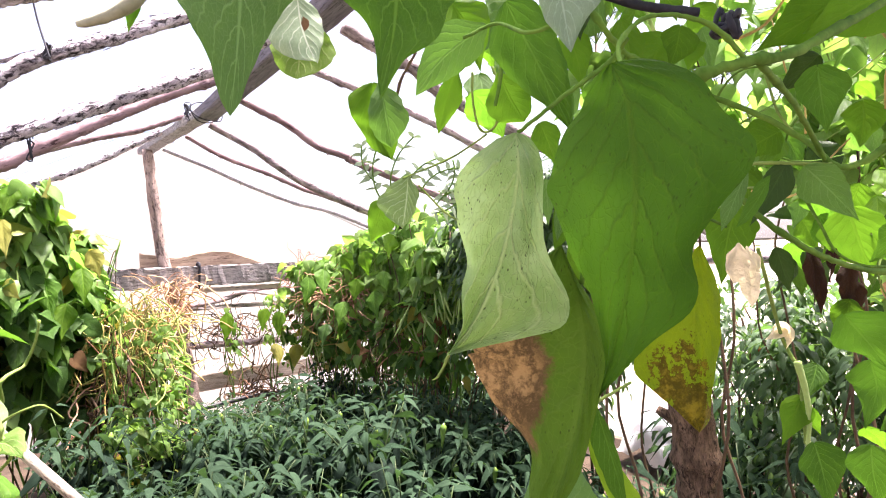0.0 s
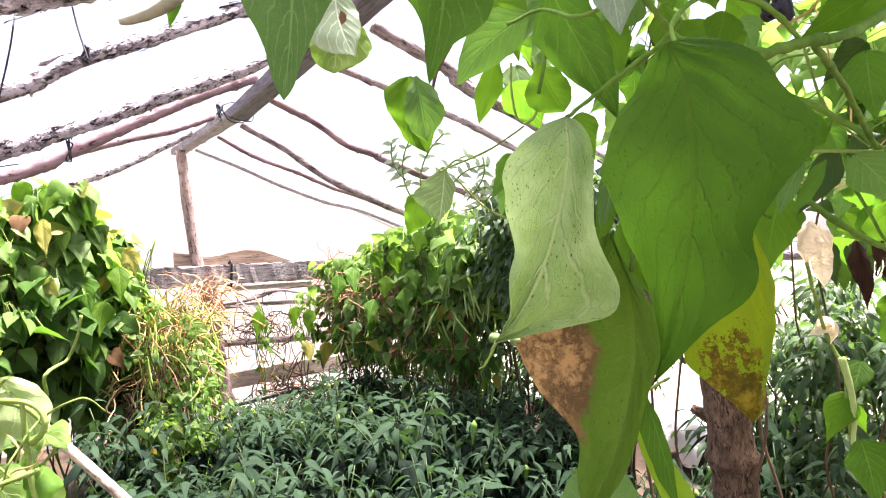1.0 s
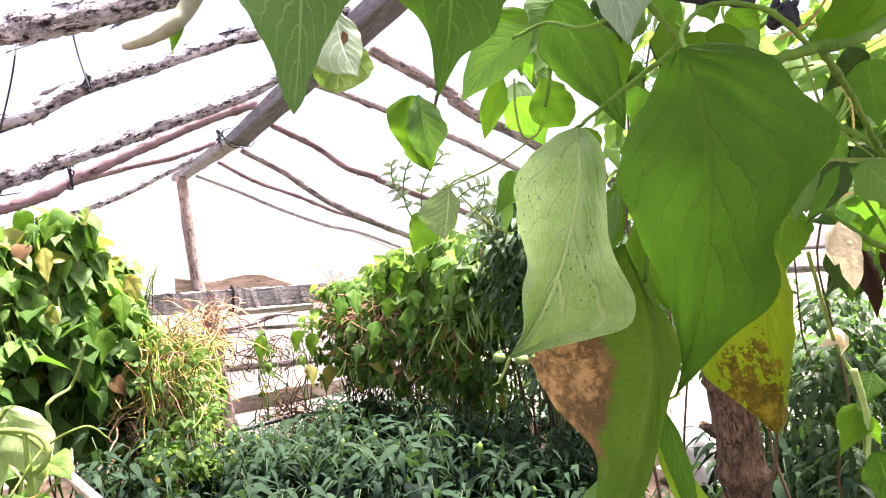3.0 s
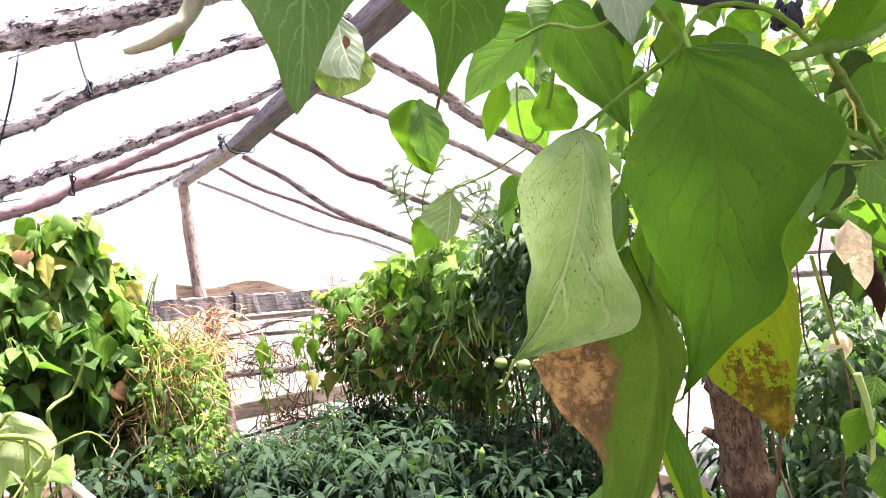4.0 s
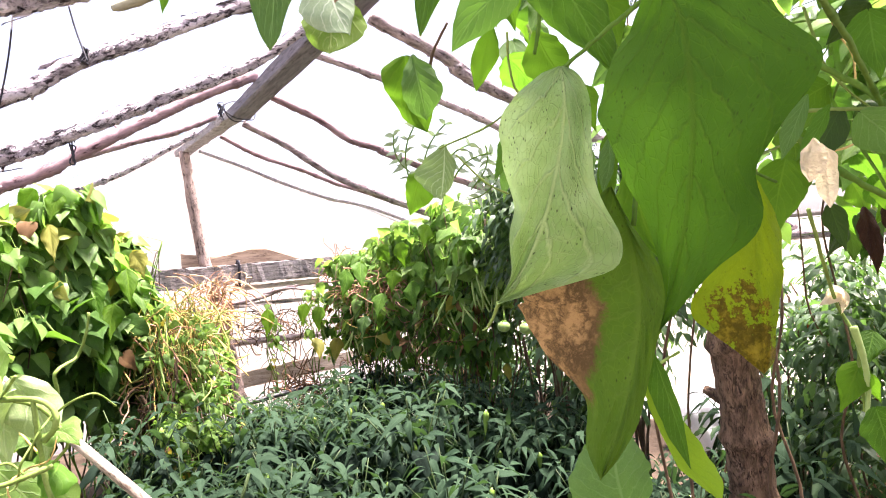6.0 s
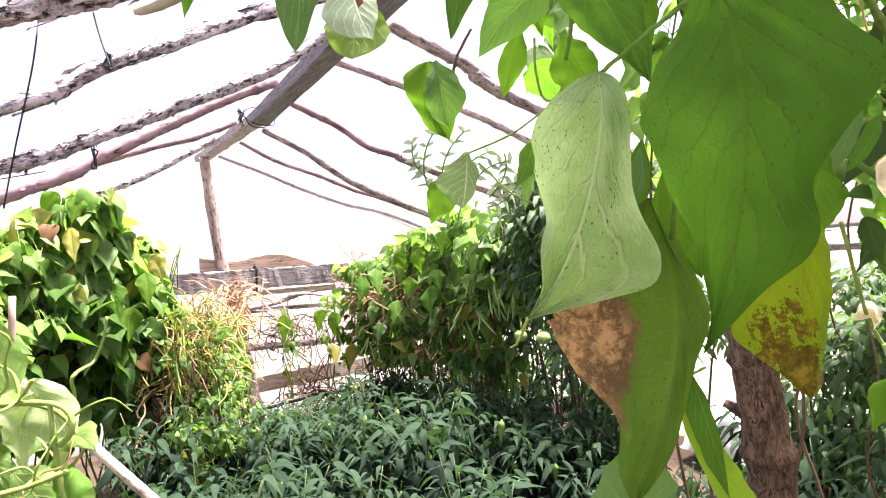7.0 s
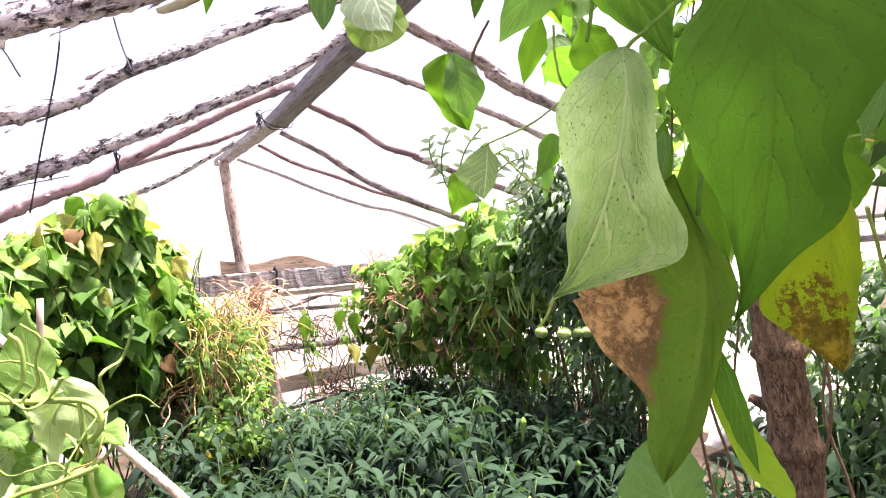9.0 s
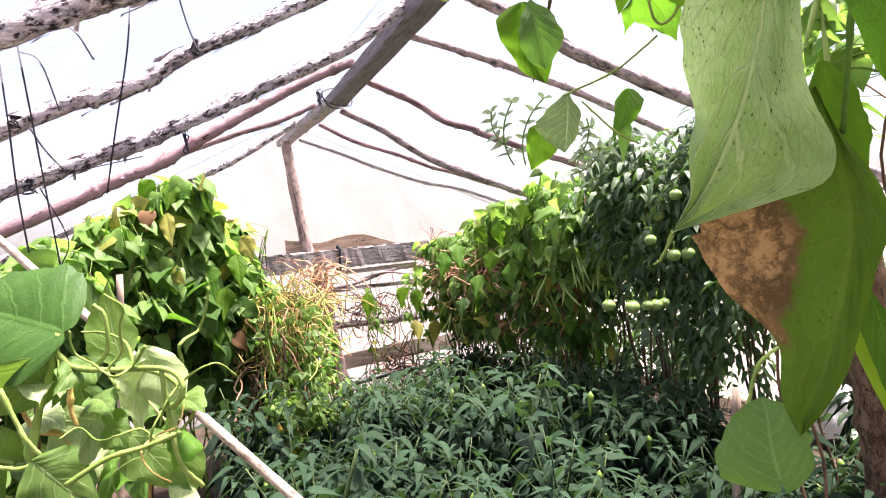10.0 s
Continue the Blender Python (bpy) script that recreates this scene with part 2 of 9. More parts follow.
# ---- mesh helpers ----
class Geo:
    """Collects vertices, faces and, where given, texture coordinates."""

    def __init__(self):
        self.v, self.f, self.uv = [], [], []

    def add(self, verts, faces, uv=None):
        k = len(self.v)
        self.v.extend([tuple(p) for p in verts])
        self.f.extend([tuple(i + k for i in q) for q in faces])
        if uv is not None:
            self.uv.extend(uv)
        return self

    def cloud(self, tv, tf, mats, places):
        """Many copies of a template: mats (n,3,3) and places (n,3)."""
        n = len(places)
        if n == 0:
            return self
        v = np.einsum("nij,kj->nki", mats, tv) + places[:, None, :]
        k = len(self.v)
        self.v.extend(map(tuple, v.reshape(-1, 3)))
        m = len(tv)
        one = [((0.5, 0.0, 1.0, 0.25, 0.75)[i % 5], y) for i, y in enumerate(tv[:, 1])]
        self.uv.extend(one * n)
        for i in range(n):
            o = k + i * m
            self.f.extend([tuple(a + o for a in q) for q in tf])
        return self


def part(name, geo, material, parent=None, label="", smooth=True):
    """One mesh object from a Geo given in world coordinates; under a parent its points become local."""
    me = bpy.data.meshes.new(name)
    o = Vector((0, 0, 0))
    up = parent
    while up is not None:
        o = o + up.location
        up = up.parent
    me.from_pydata([(x - o.x, y - o.y, z - o.z) for x, y, z in geo.v], [], geo.f)
    if len(geo.uv) == len(geo.v) and geo.uv:
        layer = me.uv_layers.new(name="UVMap")
        flat = np.array(geo.uv, dtype=np.float32)
        idx = np.zeros(len(me.loops), dtype=np.int32)
        me.loops.foreach_get("vertex_index", idx)
        layer.data.foreach_set("uv", flat[idx].ravel())
    me.materials.append(material)
    me.update()
    if smooth:
        me.polygons.foreach_set("use_smooth", [True] * len(me.polygons))
    ob = new(name, me)
    if parent is not None:
        ob.parent = parent
    if label:
        ob["label"] = label
    return ob


def thing(name, at, label, category, group="", kind=""):
    ob = new(name)
    ob.empty_display_size = 0.05
    ob.location = at
    return tagged(ob, label, category, group, kind)


def smooth_line(pts, n):
    """n points on a Catmull-Rom curve through pts."""
    p = np.array(pts, float)
    if len(p) < 3:
        return np.array([p[0] + (p[-1] - p[0]) * t for t in np.linspace(0, 1, n)])
    q = np.vstack([2 * p[0] - p[1], p, 2 * p[-1] - p[-2]])
    out = []
    for s in np.linspace(0, len(p) - 1 - 1e-6, n):
        i = int(s)
        t = s - i
        a, b, c, d = q[i:i + 4]
        out.append(0.5 * (2 * b + (c - a) * t + (2 * a - 5 * b + 4 * c - d) * t * t + (3 * b - a - 3 * c + d) * t ** 3))
    return np.array(out)


def tube(geo, pts, r, sides=6, rough=0.0, rng=None, cap=True):
    """A tube along pts; r: radius or one per point; rough: uneven surface as a share of the radius."""
    p = np.array(pts, float)
    n = len(p)
    rr = np.full(n, r) if np.isscalar(r) else np.array(r, float)
    t = np.gradient(p, axis=0)
    t /= np.linalg.norm(t, axis=1)[:, None] + 1e-9
    ref = np.array((0, 0, 1.0)) if abs(t[0][2]) < 0.8 else np.array((1.0, 0, 0))
    u = np.cross(t[0], ref)
    u /= np.linalg.norm(u)
    verts, faces = [], []
    for i in range(n):
        u = u - t[i] * np.dot(u, t[i])
        u /= np.linalg.norm(u) + 1e-9
        w = np.cross(t[i], u)
        for s in range(sides):
            a = 2 * math.pi * s / sides
            k = rr[i] * (1 + (rng.uniform(-rough, rough) if rough else 0))
            verts.append(p[i] + (u * math.cos(a) + w * math.sin(a)) * k)
    for i in range(n - 1):
        for s in range(sides):
            a, b = i * sides + s, i * sides + (s + 1) % sides
            faces.append((a, b, b + sides, a + sides))
    if cap:
        faces.append(tuple(range(sides))[::-1])
        faces.append(tuple(range((n - 1) * sides, n * sides)))
    geo.add(verts, faces)
    return geo


def box(geo, a, b, jitter=0.0, rng=None, cuts=1, axis=0):
    """A board from corner a to corner b with uneven edges, cut along one axis."""
    a, b = np.array(a, float), np.array(b, float)
    o = [i for i in range(3) if i != axis]
    verts, faces = [], []
    for i in range(cuts + 1):
        s = a[axis] + (b[axis] - a[axis]) * i / cuts
        ch = 0.12 * min(abs(b[o[0]] - a[o[0]]), abs(b[o[1]] - a[o[1]]))
        ring = [(a[o[0]] + ch, a[o[1]]), (b[o[0]] - ch, a[o[1]]), (b[o[0]], a[o[1]] + ch), (b[o[0]], b[o[1]] - ch),
                (b[o[0]] - ch, b[o[1]]), (a[o[0]] + ch, b[o[1]]), (a[o[0]], b[o[1]] - ch), (a[o[0]], a[o[1]] + ch)]
        for p, q in ring:
            v = [0, 0, 0]
            v[axis], v[o[0]], v[o[1]] = s, p, q
            if jitter:
                v[o[0]] += rng.uniform(-jitter, jitter)
                v[o[1]] += rng.uniform(-jitter, jitter)
            verts.append(v)
    for i in range(cuts):
        for s in range(8):
            p, q = i * 8 + s, i * 8 + (s + 1) % 8
            faces.append((p, q, q + 8, p + 8))
    faces.append(tuple(range(8))[::-1])
    faces.append(tuple(range(cuts * 8, cuts * 8 + 8)))
    geo.add(verts, faces)
    return geo


def small_leaf(rows, fold=0.35, droop=0.25):
    """Template of a small leaf along +y, one long, from rows of (along, half width): arched on both sides of its rib, tip bent down."""
    v, f = [], []
    for i, (y, w) in enumerate(rows):
        z = -droop * y * y
        back = 0.10 * w * (w > 0.02)
        ripple = 0.05 * w * (-1) ** i
        v += [(0, y, z), (-w, y - back, z + fold * w * 0.62 - 0.05 * w + ripple), (w, y - back, z + fold * w * 0.62 - ripple),
              (-w * 0.52, y - back * 0.3, z + fold * w * 0.66), (w * 0.52, y - back * 0.3, z + fold * w * 0.66)]
    for i in range(len(rows) - 1):
        a, b = 5 * i, 5 * i + 5
        f += [(a, a + 4, b + 4, b), (a + 4, a + 2, b + 2, b + 4), (a, b, b + 3, a + 3), (a + 3, b + 3, b + 1, a + 1)]
    return np.array(v), f


BEAN_T = small_leaf([(0.0, 0.06), (0.05, 0.27), (0.18, 0.385), (0.36, 0.40), (0.56, 0.31), (0.74, 0.18), (0.88, 0.07), (1.0, 0.004)], 0.42, 0.36)
PEPPER_T = small_leaf([(0.0, 0.010), (0.12, 0.018), (0.22, 0.10), (0.38, 0.175), (0.54, 0.160), (0.72, 0.095), (0.88, 0.035), (1.0, 0.003)], 0.5, 1.05)
TOMATO_T = small_leaf([(0.0, 0.02), (0.3, 0.20), (0.55, 0.13), (0.7, 0.15), (1.0, 0.005)], 0.4, 0.5)


def frames_for(d, nrm, s):
    """Rotation-and-size matrices for leaves that point along d with their face towards nrm."""
    d = d / (np.linalg.norm(d, axis=1)[:, None] + 1e-9)
    x = np.cross(d, nrm)
    x /= np.linalg.norm(x, axis=1)[:, None] + 1e-9
    z = np.cross(x, d)
    return np.stack([x, d, z], axis=2) * s[:, None, None]


def leaf_dirs(rng, n, out, sag=0.7):
    """Leaf directions that fall outwards and down, and faces that look outwards and up."""
    d = out * rng.uniform(0.2, 1.0, (n, 1)) + rng.normal(0, 0.4, (n, 3))
    d[:, 2] -= rng.uniform(0.2, 1.3, n) * sag
    nr = out * rng.uniform(0.2, 1.2, (n, 1)) + rng.normal(0, 0.45, (n, 3))
    nr[:, 2] += rng.uniform(0.3, 1.3, n)
    return d, nr


def roof_z(x):
    """Underside of the rafters."""
    return 2.46 - (0.43 * (1.12 - x) if x < 1.12 else 0.40 * max(0.0, x - 1.27))


# ---- ground ----
k = Mat("soil_and_bounce_ground")
pos = k.n("ShaderNodeTexCoord").outputs["Object"]
sx = k.n("ShaderNodeSeparateXYZ")
k.put(sx.inputs[0], pos)
a1, a2 = k.noise(6, 5, 0.6), k.noise(45, 4, 0.6)
v = k.math("ADD", k.math("MULTIPLY", a1, 0.7), k.math("MULTIPLY", a2, 0.35))
bed = k.ramp(v, (0.35, (0.022, 0.015, 0.010)), (0.75, (0.085, 0.060, 0.040)))
# unseen ground outside, made pale to throw light onto the gable film
dry = k.ramp(v, (0.35, (0.22, 0.19, 0.13)), (0.75, (0.42, 0.37, 0.27)))
edge = k.math("ADD", k.math("ABSOLUTE", k.math("SUBTRACT", sx.outputs[0], 1.15)), k.math("MULTIPLY", a1, 0.3))
outside = k.math("MAXIMUM", k.ramp(k.math("DIVIDE", edge, 10.0), (0.305, 0.0), (0.32, 1.0)), k.ramp(k.math("DIVIDE", k.math("ABSOLUTE", sx.outputs[1]), 10.0), (0.66, 0.0), (0.675, 1.0)))
SOIL = k.done(k.principled(k.mix(outside, bed, dry), 0.95, k.bump(v, 0.8, 0.03), 0.2).outputs[0])
rng = np.random.default_rng(3)
g = Geo()
axis_pts = np.concatenate([np.linspace(-400, -9, 6), np.linspace(-8, 10, 61), np.linspace(12, 400, 6)])
nx = len(axis_pts)
for yy in axis_pts:
    for xx in axis_pts:
        hh = 0.05 * noise.noise(Vector((xx * 1.7, yy * 1.7, 0))) + 0.02 * noise.noise(Vector((xx * 6, yy * 6, 3))) if abs(xx) < 9 and abs(yy) < 11 else 0.0
        g.v.append((xx, yy, hh - 0.03))
for j in range(nx - 1):
    for i in range(nx - 1):
        a = j * nx + i
        g.f.append((a, a + 1, a + nx + 1, a + nx))
tagged(part("ground", g, SOIL), "dark garden soil in the beds, ground outside paled to bounce light", "ground", kind="structure")

# ---- plastic film over roof and walls ----
def film_material(name, clear):
    """Milky film: part of the light passes straight, the rest is scattered through it."""
    k = Mat(name)
    fold = k.noise(2.2, 5, 0.6, stretch=(1, 0.35, 1), dist=0.8)
    fine = k.noise(30, 3)
    col = k.ramp(fold, (0.3, (0.58, 0.57, 0.59)), (0.7, (0.72, 0.71, 0.73)))
    col = k.mix(k.math("MULTIPLY", k.ramp(k.noise(5.5, 5, 0.7), (0.60, 0.0), (0.75, 1.0)), 0.25), col, (0.45, 0.40, 0.35))
    nrm = k.bump(k.math("ADD", fold, k.math("MULTIPLY", fine, 0.1)), 0.5, 0.03)
    tr = k.n("ShaderNodeBsdfTranslucent")
    k.put(tr.inputs[0], col)
    k.put(tr.inputs[1], nrm)
    gl = k.principled(col, 0.25, nrm, 0.5)
    m1 = k.n("ShaderNodeMixShader")
    m1.inputs[0].default_value = 0.12
    k.t.links.new(tr.outputs[0], m1.inputs[1])
    k.t.links.new(gl.outputs[0], m1.inputs[2])
    tp = k.n("ShaderNodeBsdfTransparent")
    m2 = k.n("ShaderNodeMixShader")
    m2.inputs[0].default_value = clear
    k.t.links.new(m1.outputs[0], m2.inputs[1])
    k.t.links.new(tp.outputs[0], m2.inputs[2])
    return k.done(m2.outputs[0])


FILM = film_material("milky_film", 0.91)
FILM_DULL = film_material("dusty_milky_film", 0.40)
FILM_GABLE = film_material("dense_milky_film", 0.10)


def film(name, corner, du, dv, nu, nv, sag, label, material):
    """A sheet of film from a corner along two edges, sagging and creased a little."""
    c, du, dv = Vector(corner), Vector(du), Vector(dv)
    nr = du.cross(dv).normalized()
    g = Geo()
    for j in range(nv + 1):
        for i in range(nu + 1):
            p = c + du * (i / nu) + dv * (j / nv)
            e = min(i, nu - i, j, nv - j) > 0
            p = p + nr * (sag * (noise.noise(p * 1.3) + 0.4 * noise.noise(p * 4.1)) * e)
            g.v.append(tuple(p))
    for j in range(nv):
        for i in range(nu):
            a = j * (nu + 1) + i
            g.f.append((a, a + 1, a + nu + 2, a + nu + 1))
    ob = tagged(part(name, g, material), label, "plastic film", kind="structure")
    ob.visible_shadow = material is not FILM
    return ob


Y_A, Y_B = -5.0, 6.60
EAVE_L, EAVE_R = (-1.75, 1.30), (4.05, 1.39)
film("roof_left", (1.195, Y_A, 2.75), (EAVE_L[0] - 1.195, 0, EAVE_L[1] + 0.12 - 2.75), (0, Y_B - Y_A, 0), 20, 60, 0.025, "milky translucent plastic roof sheet over the poles", FILM)
film("roof_right", (1.205, Y_A, 2.75), (EAVE_R[0] - 1.205, 0, EAVE_R[1] + 0.12 - 2.75), (0, Y_B - Y_A, 0), 20, 60, 0.025, "milky translucent plastic roof sheet over the poles", FILM)
film("wall_west", (EAVE_L[0], Y_A, 0), (0, 0, EAVE_L[1] + 0.10), (0, Y_B - Y_A, 0), 8, 60, 0.03, "creased milky plastic side wall", FILM_DULL)
film("wall_east", (EAVE_R[0], Y_A, 0), (0, 0, EAVE_R[1] + 0.10), (0, Y_B - Y_A, 0), 8, 60, 0.05, "creased milky plastic side wall", FILM_DULL)


def gable(name, y):
    g = Geo()
    n = 28
    for i in range(n + 1):
        x = EAVE_L[0] + (EAVE_R[0] - EAVE_L[0]) * i / n
        top = 2.74 - (2.74 - EAVE_L[1] - 0.1) * (1.2 - x) / (1.2 - EAVE_L[0]) if x < 1.2 else 2.74 - (2.74 - EAVE_R[1] - 0.1) * (x - 1.2) / (EAVE_R[0] - 1.2)
        for j in range(9):
            z = top * j / 8
            g.v.append((x, y + 0.025 * noise.noise(Vector((x * 2, y, z * 2))), z))
    for i in range(n):
        for j in range(8):
            a = i * 9 + j
            g.f.append((a, a + 1, a + 10, a + 9))
    tagged(part(name, g, FILM_GABLE), "milky plastic sheet closing the gable end", "plastic film", kind="structure")


gable("wall_north", Y_B)
gable("wall_south", Y_A)


# ---- roof poles ----
def pole(name, a, b, r0, r1, mat, label, category="pole", bend=0.02, seed=0, rough=0.10, n=40, group="", sides=10, knots=5, flakes=0, via=None):
    """A rough round pole from a to b, modelled along its own z so that the bark follows it."""
    rng = np.random.default_rng(seed + 11)
    a, b = Vector(a), Vector(b)
    length = (b - a).length
    g = Geo()
    s = np.linspace(0, 1, n)
    ph, ph2 = rng.uniform(0, 6.28, 2)
    x = bend * (np.sin(s * math.pi * 1.6 + ph) - np.sin(ph) * (1 - s) - np.sin(math.pi * 1.6 + ph) * s)
    y = bend * (np.sin(s * math.pi * 2.3 + ph2) - np.sin(ph2) * (1 - s) - np.sin(math.pi * 2.3 + ph2) * s)
    zl = s * length
    place = Matrix.Translation(a) @ (b - a).to_track_quat("Z", "Y").to_matrix().to_4x4()
    if via is not None:
        back = place.inverted()
        c = np.array([tuple(back @ Vector(q)) for q in smooth_line(via, n)])
        x, y, zl = x * 0.3 + c[:, 0], y * 0.3 + c[:, 1], c[:, 2]
    r = r0 + (r1 - r0) * s
    for _ in range(knots):
        c = rng.uniform(0.05, 0.95)
        r = r + r0 * rng.uniform(0.08, 0.28) * np.exp(-((s - c) / 0.012) ** 2)
    tube(g, np.stack([x, y, zl], 1), r, sides, rough, rng)
    ob = part(name, g, mat)
    for _ in range(knots // 2):
        i = int(rng.uniform(0.1, 0.9) * (n - 1))
        an = rng.uniform(0, 6.28)
        d = np.array((math.cos(an), math.sin(an), 0.5))
        p0 = np.array((x[i], y[i], zl[i]))
        gk = Geo()
        tube(gk, [p0 + d * r0 * 0.5, p0 + d * r0 * rng.uniform(1.4, 2.2)], [r0 * 0.35, r0 * 0.18], 6)
        child = part("branch_stub", gk, mat)
        child.parent = ob
    for _ in range(flakes):
        i = int(rng.uniform(0.03, 0.93) * (n - 2))
        an, wide, tall = rng.uniform(0, 6.28), rng.uniform(0.4, 1.1), rng.uniform(0.03, 0.10)
        gk = Geo()
        vs, fs = [], []
        for b_ in range(5):
            for a_ in range(4):
                q = an + wide * (a_ / 3 - 0.5) * (1 - 0.25 * abs(b_ - 2))
                lift = r[i] * (1.04 + (0.05 + 0.20 * rng.random()) * (b_ / 4) ** 2 + 0.10 * abs(a_ - 1.5) / 1.5 * rng.random())
                vs.append((x[i] + lift * math.cos(q), y[i] + lift * math.sin(q), zl[i] + tall * (b_ / 4) + rng.normal(0, 0.004)))
        for b_ in range(4):
            for a_ in range(3):
                k_ = b_ * 4 + a_
                fs.append((k_, k_ + 1, k_ + 5, k_ + 4))
        child = part("bark_flake", gk.add(vs, fs), mat)
        child.parent = ob
    ob.matrix_world = place
    return tagged(ob, label, category, group)


def rafter(y, xz, r, mat, label, seed, bend=0.02, flakes=0):
    """One rafter across the roof from the ridge down to the eave, through places (x, z) on its way."""
    left = xz[-1][0] < 1.2
    end = (EAVE_L[0] - 0.08, 1.30) if left else (EAVE_R[0] + 0.08, 1.40)
    via = [(px, y, pz) for px, pz in (*xz, end)]
    return pole("rafter", via[0], via[-1], r * 0.85, r * 1.05, mat, label, "rafter", bend, seed, 0.11, 130, "roof rafters", 12, 9, flakes, via)


PALE = "pale grey rafter pole with flaking bark and knots"
RED = "thin reddish-brown rafter pole with smooth bark"
DARKR = "dark rough-barked rafter pole"
rafter(1.70, ((1.17, 2.55), (0.60, 2.32), (0.09, 2.12), (-0.20, 2.02)), 0.034, BARK_PALE, PALE, 1, flakes=26)
rafter(2.46, ((1.15, 2.58), (0.72, 2.42), (0.46, 2.30), (0.31, 2.231), (0.15, 2.162), (0.02, 2.079), (-0.10, 2.04), (-0.41, 1.93)), 0.0265, BARK_PALE, PALE, 2, 0.012, flakes=44)
rafter(2.90, ((1.16, 2.56), (0.88, 2.358), (0.68, 2.264), (0.45, 2.165), (0.24, 2.069), (0.04, 1.979), (-0.14, 1.915), (-0.50, 1.79)), 0.030, BARK_PALE, PALE, 3, 0.012, flakes=44)
rafter(3.82, ((1.14, 2.545), (0.88, 2.437), (0.58, 2.285), (0.30, 2.139), (0.04, 1.999), (-0.20, 1.911), (-0.53, 1.77)), 0.034, BARK_RED, RED, 4, 0.01)
rafter(4.83, ((1.14, 2.52), (0.83, 2.404), (0.51, 2.314), (-0.30, 2.02), (-1.0, 1.68)), 0.022, BARK_RED, RED, 5, 0.02)
rafter(5.50, ((1.13, 2.53), (0.85, 2.377), (0.60, 2.246), (0.35, 2.144), (-0.3, 1.90)), 0.029, BARK_PALE, PALE, 6, 0.012, flakes=10)
rafter(2.50, ((1.24, 2.445), (1.45, 2.358), (1.64, 2.275), (1.89, 2.156)), 0.031, BARK_DARK, DARKR, 7, 0.012, flakes=14)
rafter(3.15, ((1.24, 2.48), (1.57, 2.388), (2.00, 2.259), (2.36, 2.134)), 0.023, BARK_DARK, DARKR, 8, 0.012, flakes=6)
rafter(3.89, ((1.24, 2.44), (1.50, 2.331), (1.71, 2.197), (1.90, 2.138), (2.14, 2.044)), 0.024, BARK_RED, RED, 9, 0.01)
rafter(4.56, ((1.24, 2.42), (1.53, 2.271), (1.81, 2.084), (2.06, 1.965), (2.43, 1.82), (2.72, 1.73)), 0.029, BARK_DARK, DARKR, 10, 0.01)
rafter(5.24, ((1.24, 2.455), (1.52, 2.31), (1.88, 2.192), (2.17, 2.073), (2.47, 1.976)), 0.020, BARK_RED, RED, 11, 0.015)
rafter(6.05, ((1.24, 2.48), (1.59, 2.345), (1.94, 2.188), (2.37, 2.03), (2.90, 1.893)), 0.022, BARK_GREY, PALE, 12, 0.015)
for i, yy in enumerate((0.6, -0.6, -1.8, -3.0, -4.2)):
    rafter(yy, ((1.17, 2.53), (0.0, 2.07)), 0.040, BARK_PALE, PALE, 20 + i)
    rafter(yy, ((1.24, 2.50), (2.40, 2.02)), 0.034, BARK_DARK, DARKR, 30 + i)

g = Geo()
rng = np.random.default_rng(5)
box(g, (1.12, Y_A + 0.1, 2.415), (1.25, 4.44, 2.495), 0.003, rng, 60, 1)
g.v = [(x, y, z + 0.032 * (4.44 - y) * (y > -1) + 0.174 * (y <= -1)) for x, y, z in g.v]
tagged(part("ridge_beam", g, TIMBER, smooth=False), "squared grey weathered timber ridge beam", "beam", "ridge beams")
g = Geo()
box(g, (1.125, 4.30, 2.50), (1.24, 6.56, 2.56), 0.004, rng, 30, 1)
g.v = [(x, y, z + 0.030 * (y - 6.56)) for x, y, z in g.v]
tagged(part("ridge_beam", g, BARK_GREY, smooth=False), "paler squared timber lashed to the end of the ridge", "beam", "ridge beams")
pole("eave_pole", (EAVE_R[0] - 0.03, Y_A, 1.33), (EAVE_R[0] - 0.03, 6.5, 1.36), 0.035, 0.03, BARK_DARK, "dark pole along the side wall under the eave", "pole", 0.02, 41, n=80)
pole("eave_pole", (EAVE_L[0] + 0.03, Y_A, 1.26), (EAVE_L[0] + 0.03, 6.5, 1.28), 0.035, 0.03, BARK_DARK, "dark pole along the side wall under the eave", "pole", 0.02, 42, n=80)
pole("gable_post", (1.47, 6.2, -0.05), (1.145, 6.22, 2.50), 0.066, 0.044, BARK_GABLE, "leaning crooked post that holds up the ridge", "post", 0.015, 43, via=[(1.47, 6.2, -0.05), (1.41, 6.2, 0.55), (1.30, 6.2, 1.20), (1.212, 6.21, 1.66), (1.145, 6.22, 2.50)])
pole("wall_post", (2.03, 1.47, -0.05), (1.93, 1.47, 1.62), 0.078, 0.066, BARK_POST, "thick upright post with rough brown bark", "post", 0.01, 44, 0.06, sides=18, n=70, knots=7)

# ---- boards of the gable ----
rng = np.random.default_rng(6)


def gable_board(name, x0, x1, z0, z1, y0, y1, mat, label, jit=0.006, cuts=24, category="board"):
    g = Geo()
    box(g, (x0, y0, z0), (x1, y1, z1), jit, rng, cuts, 0)
    return tagged(part(name, g, mat, smooth=False), label, category, "gable boards")


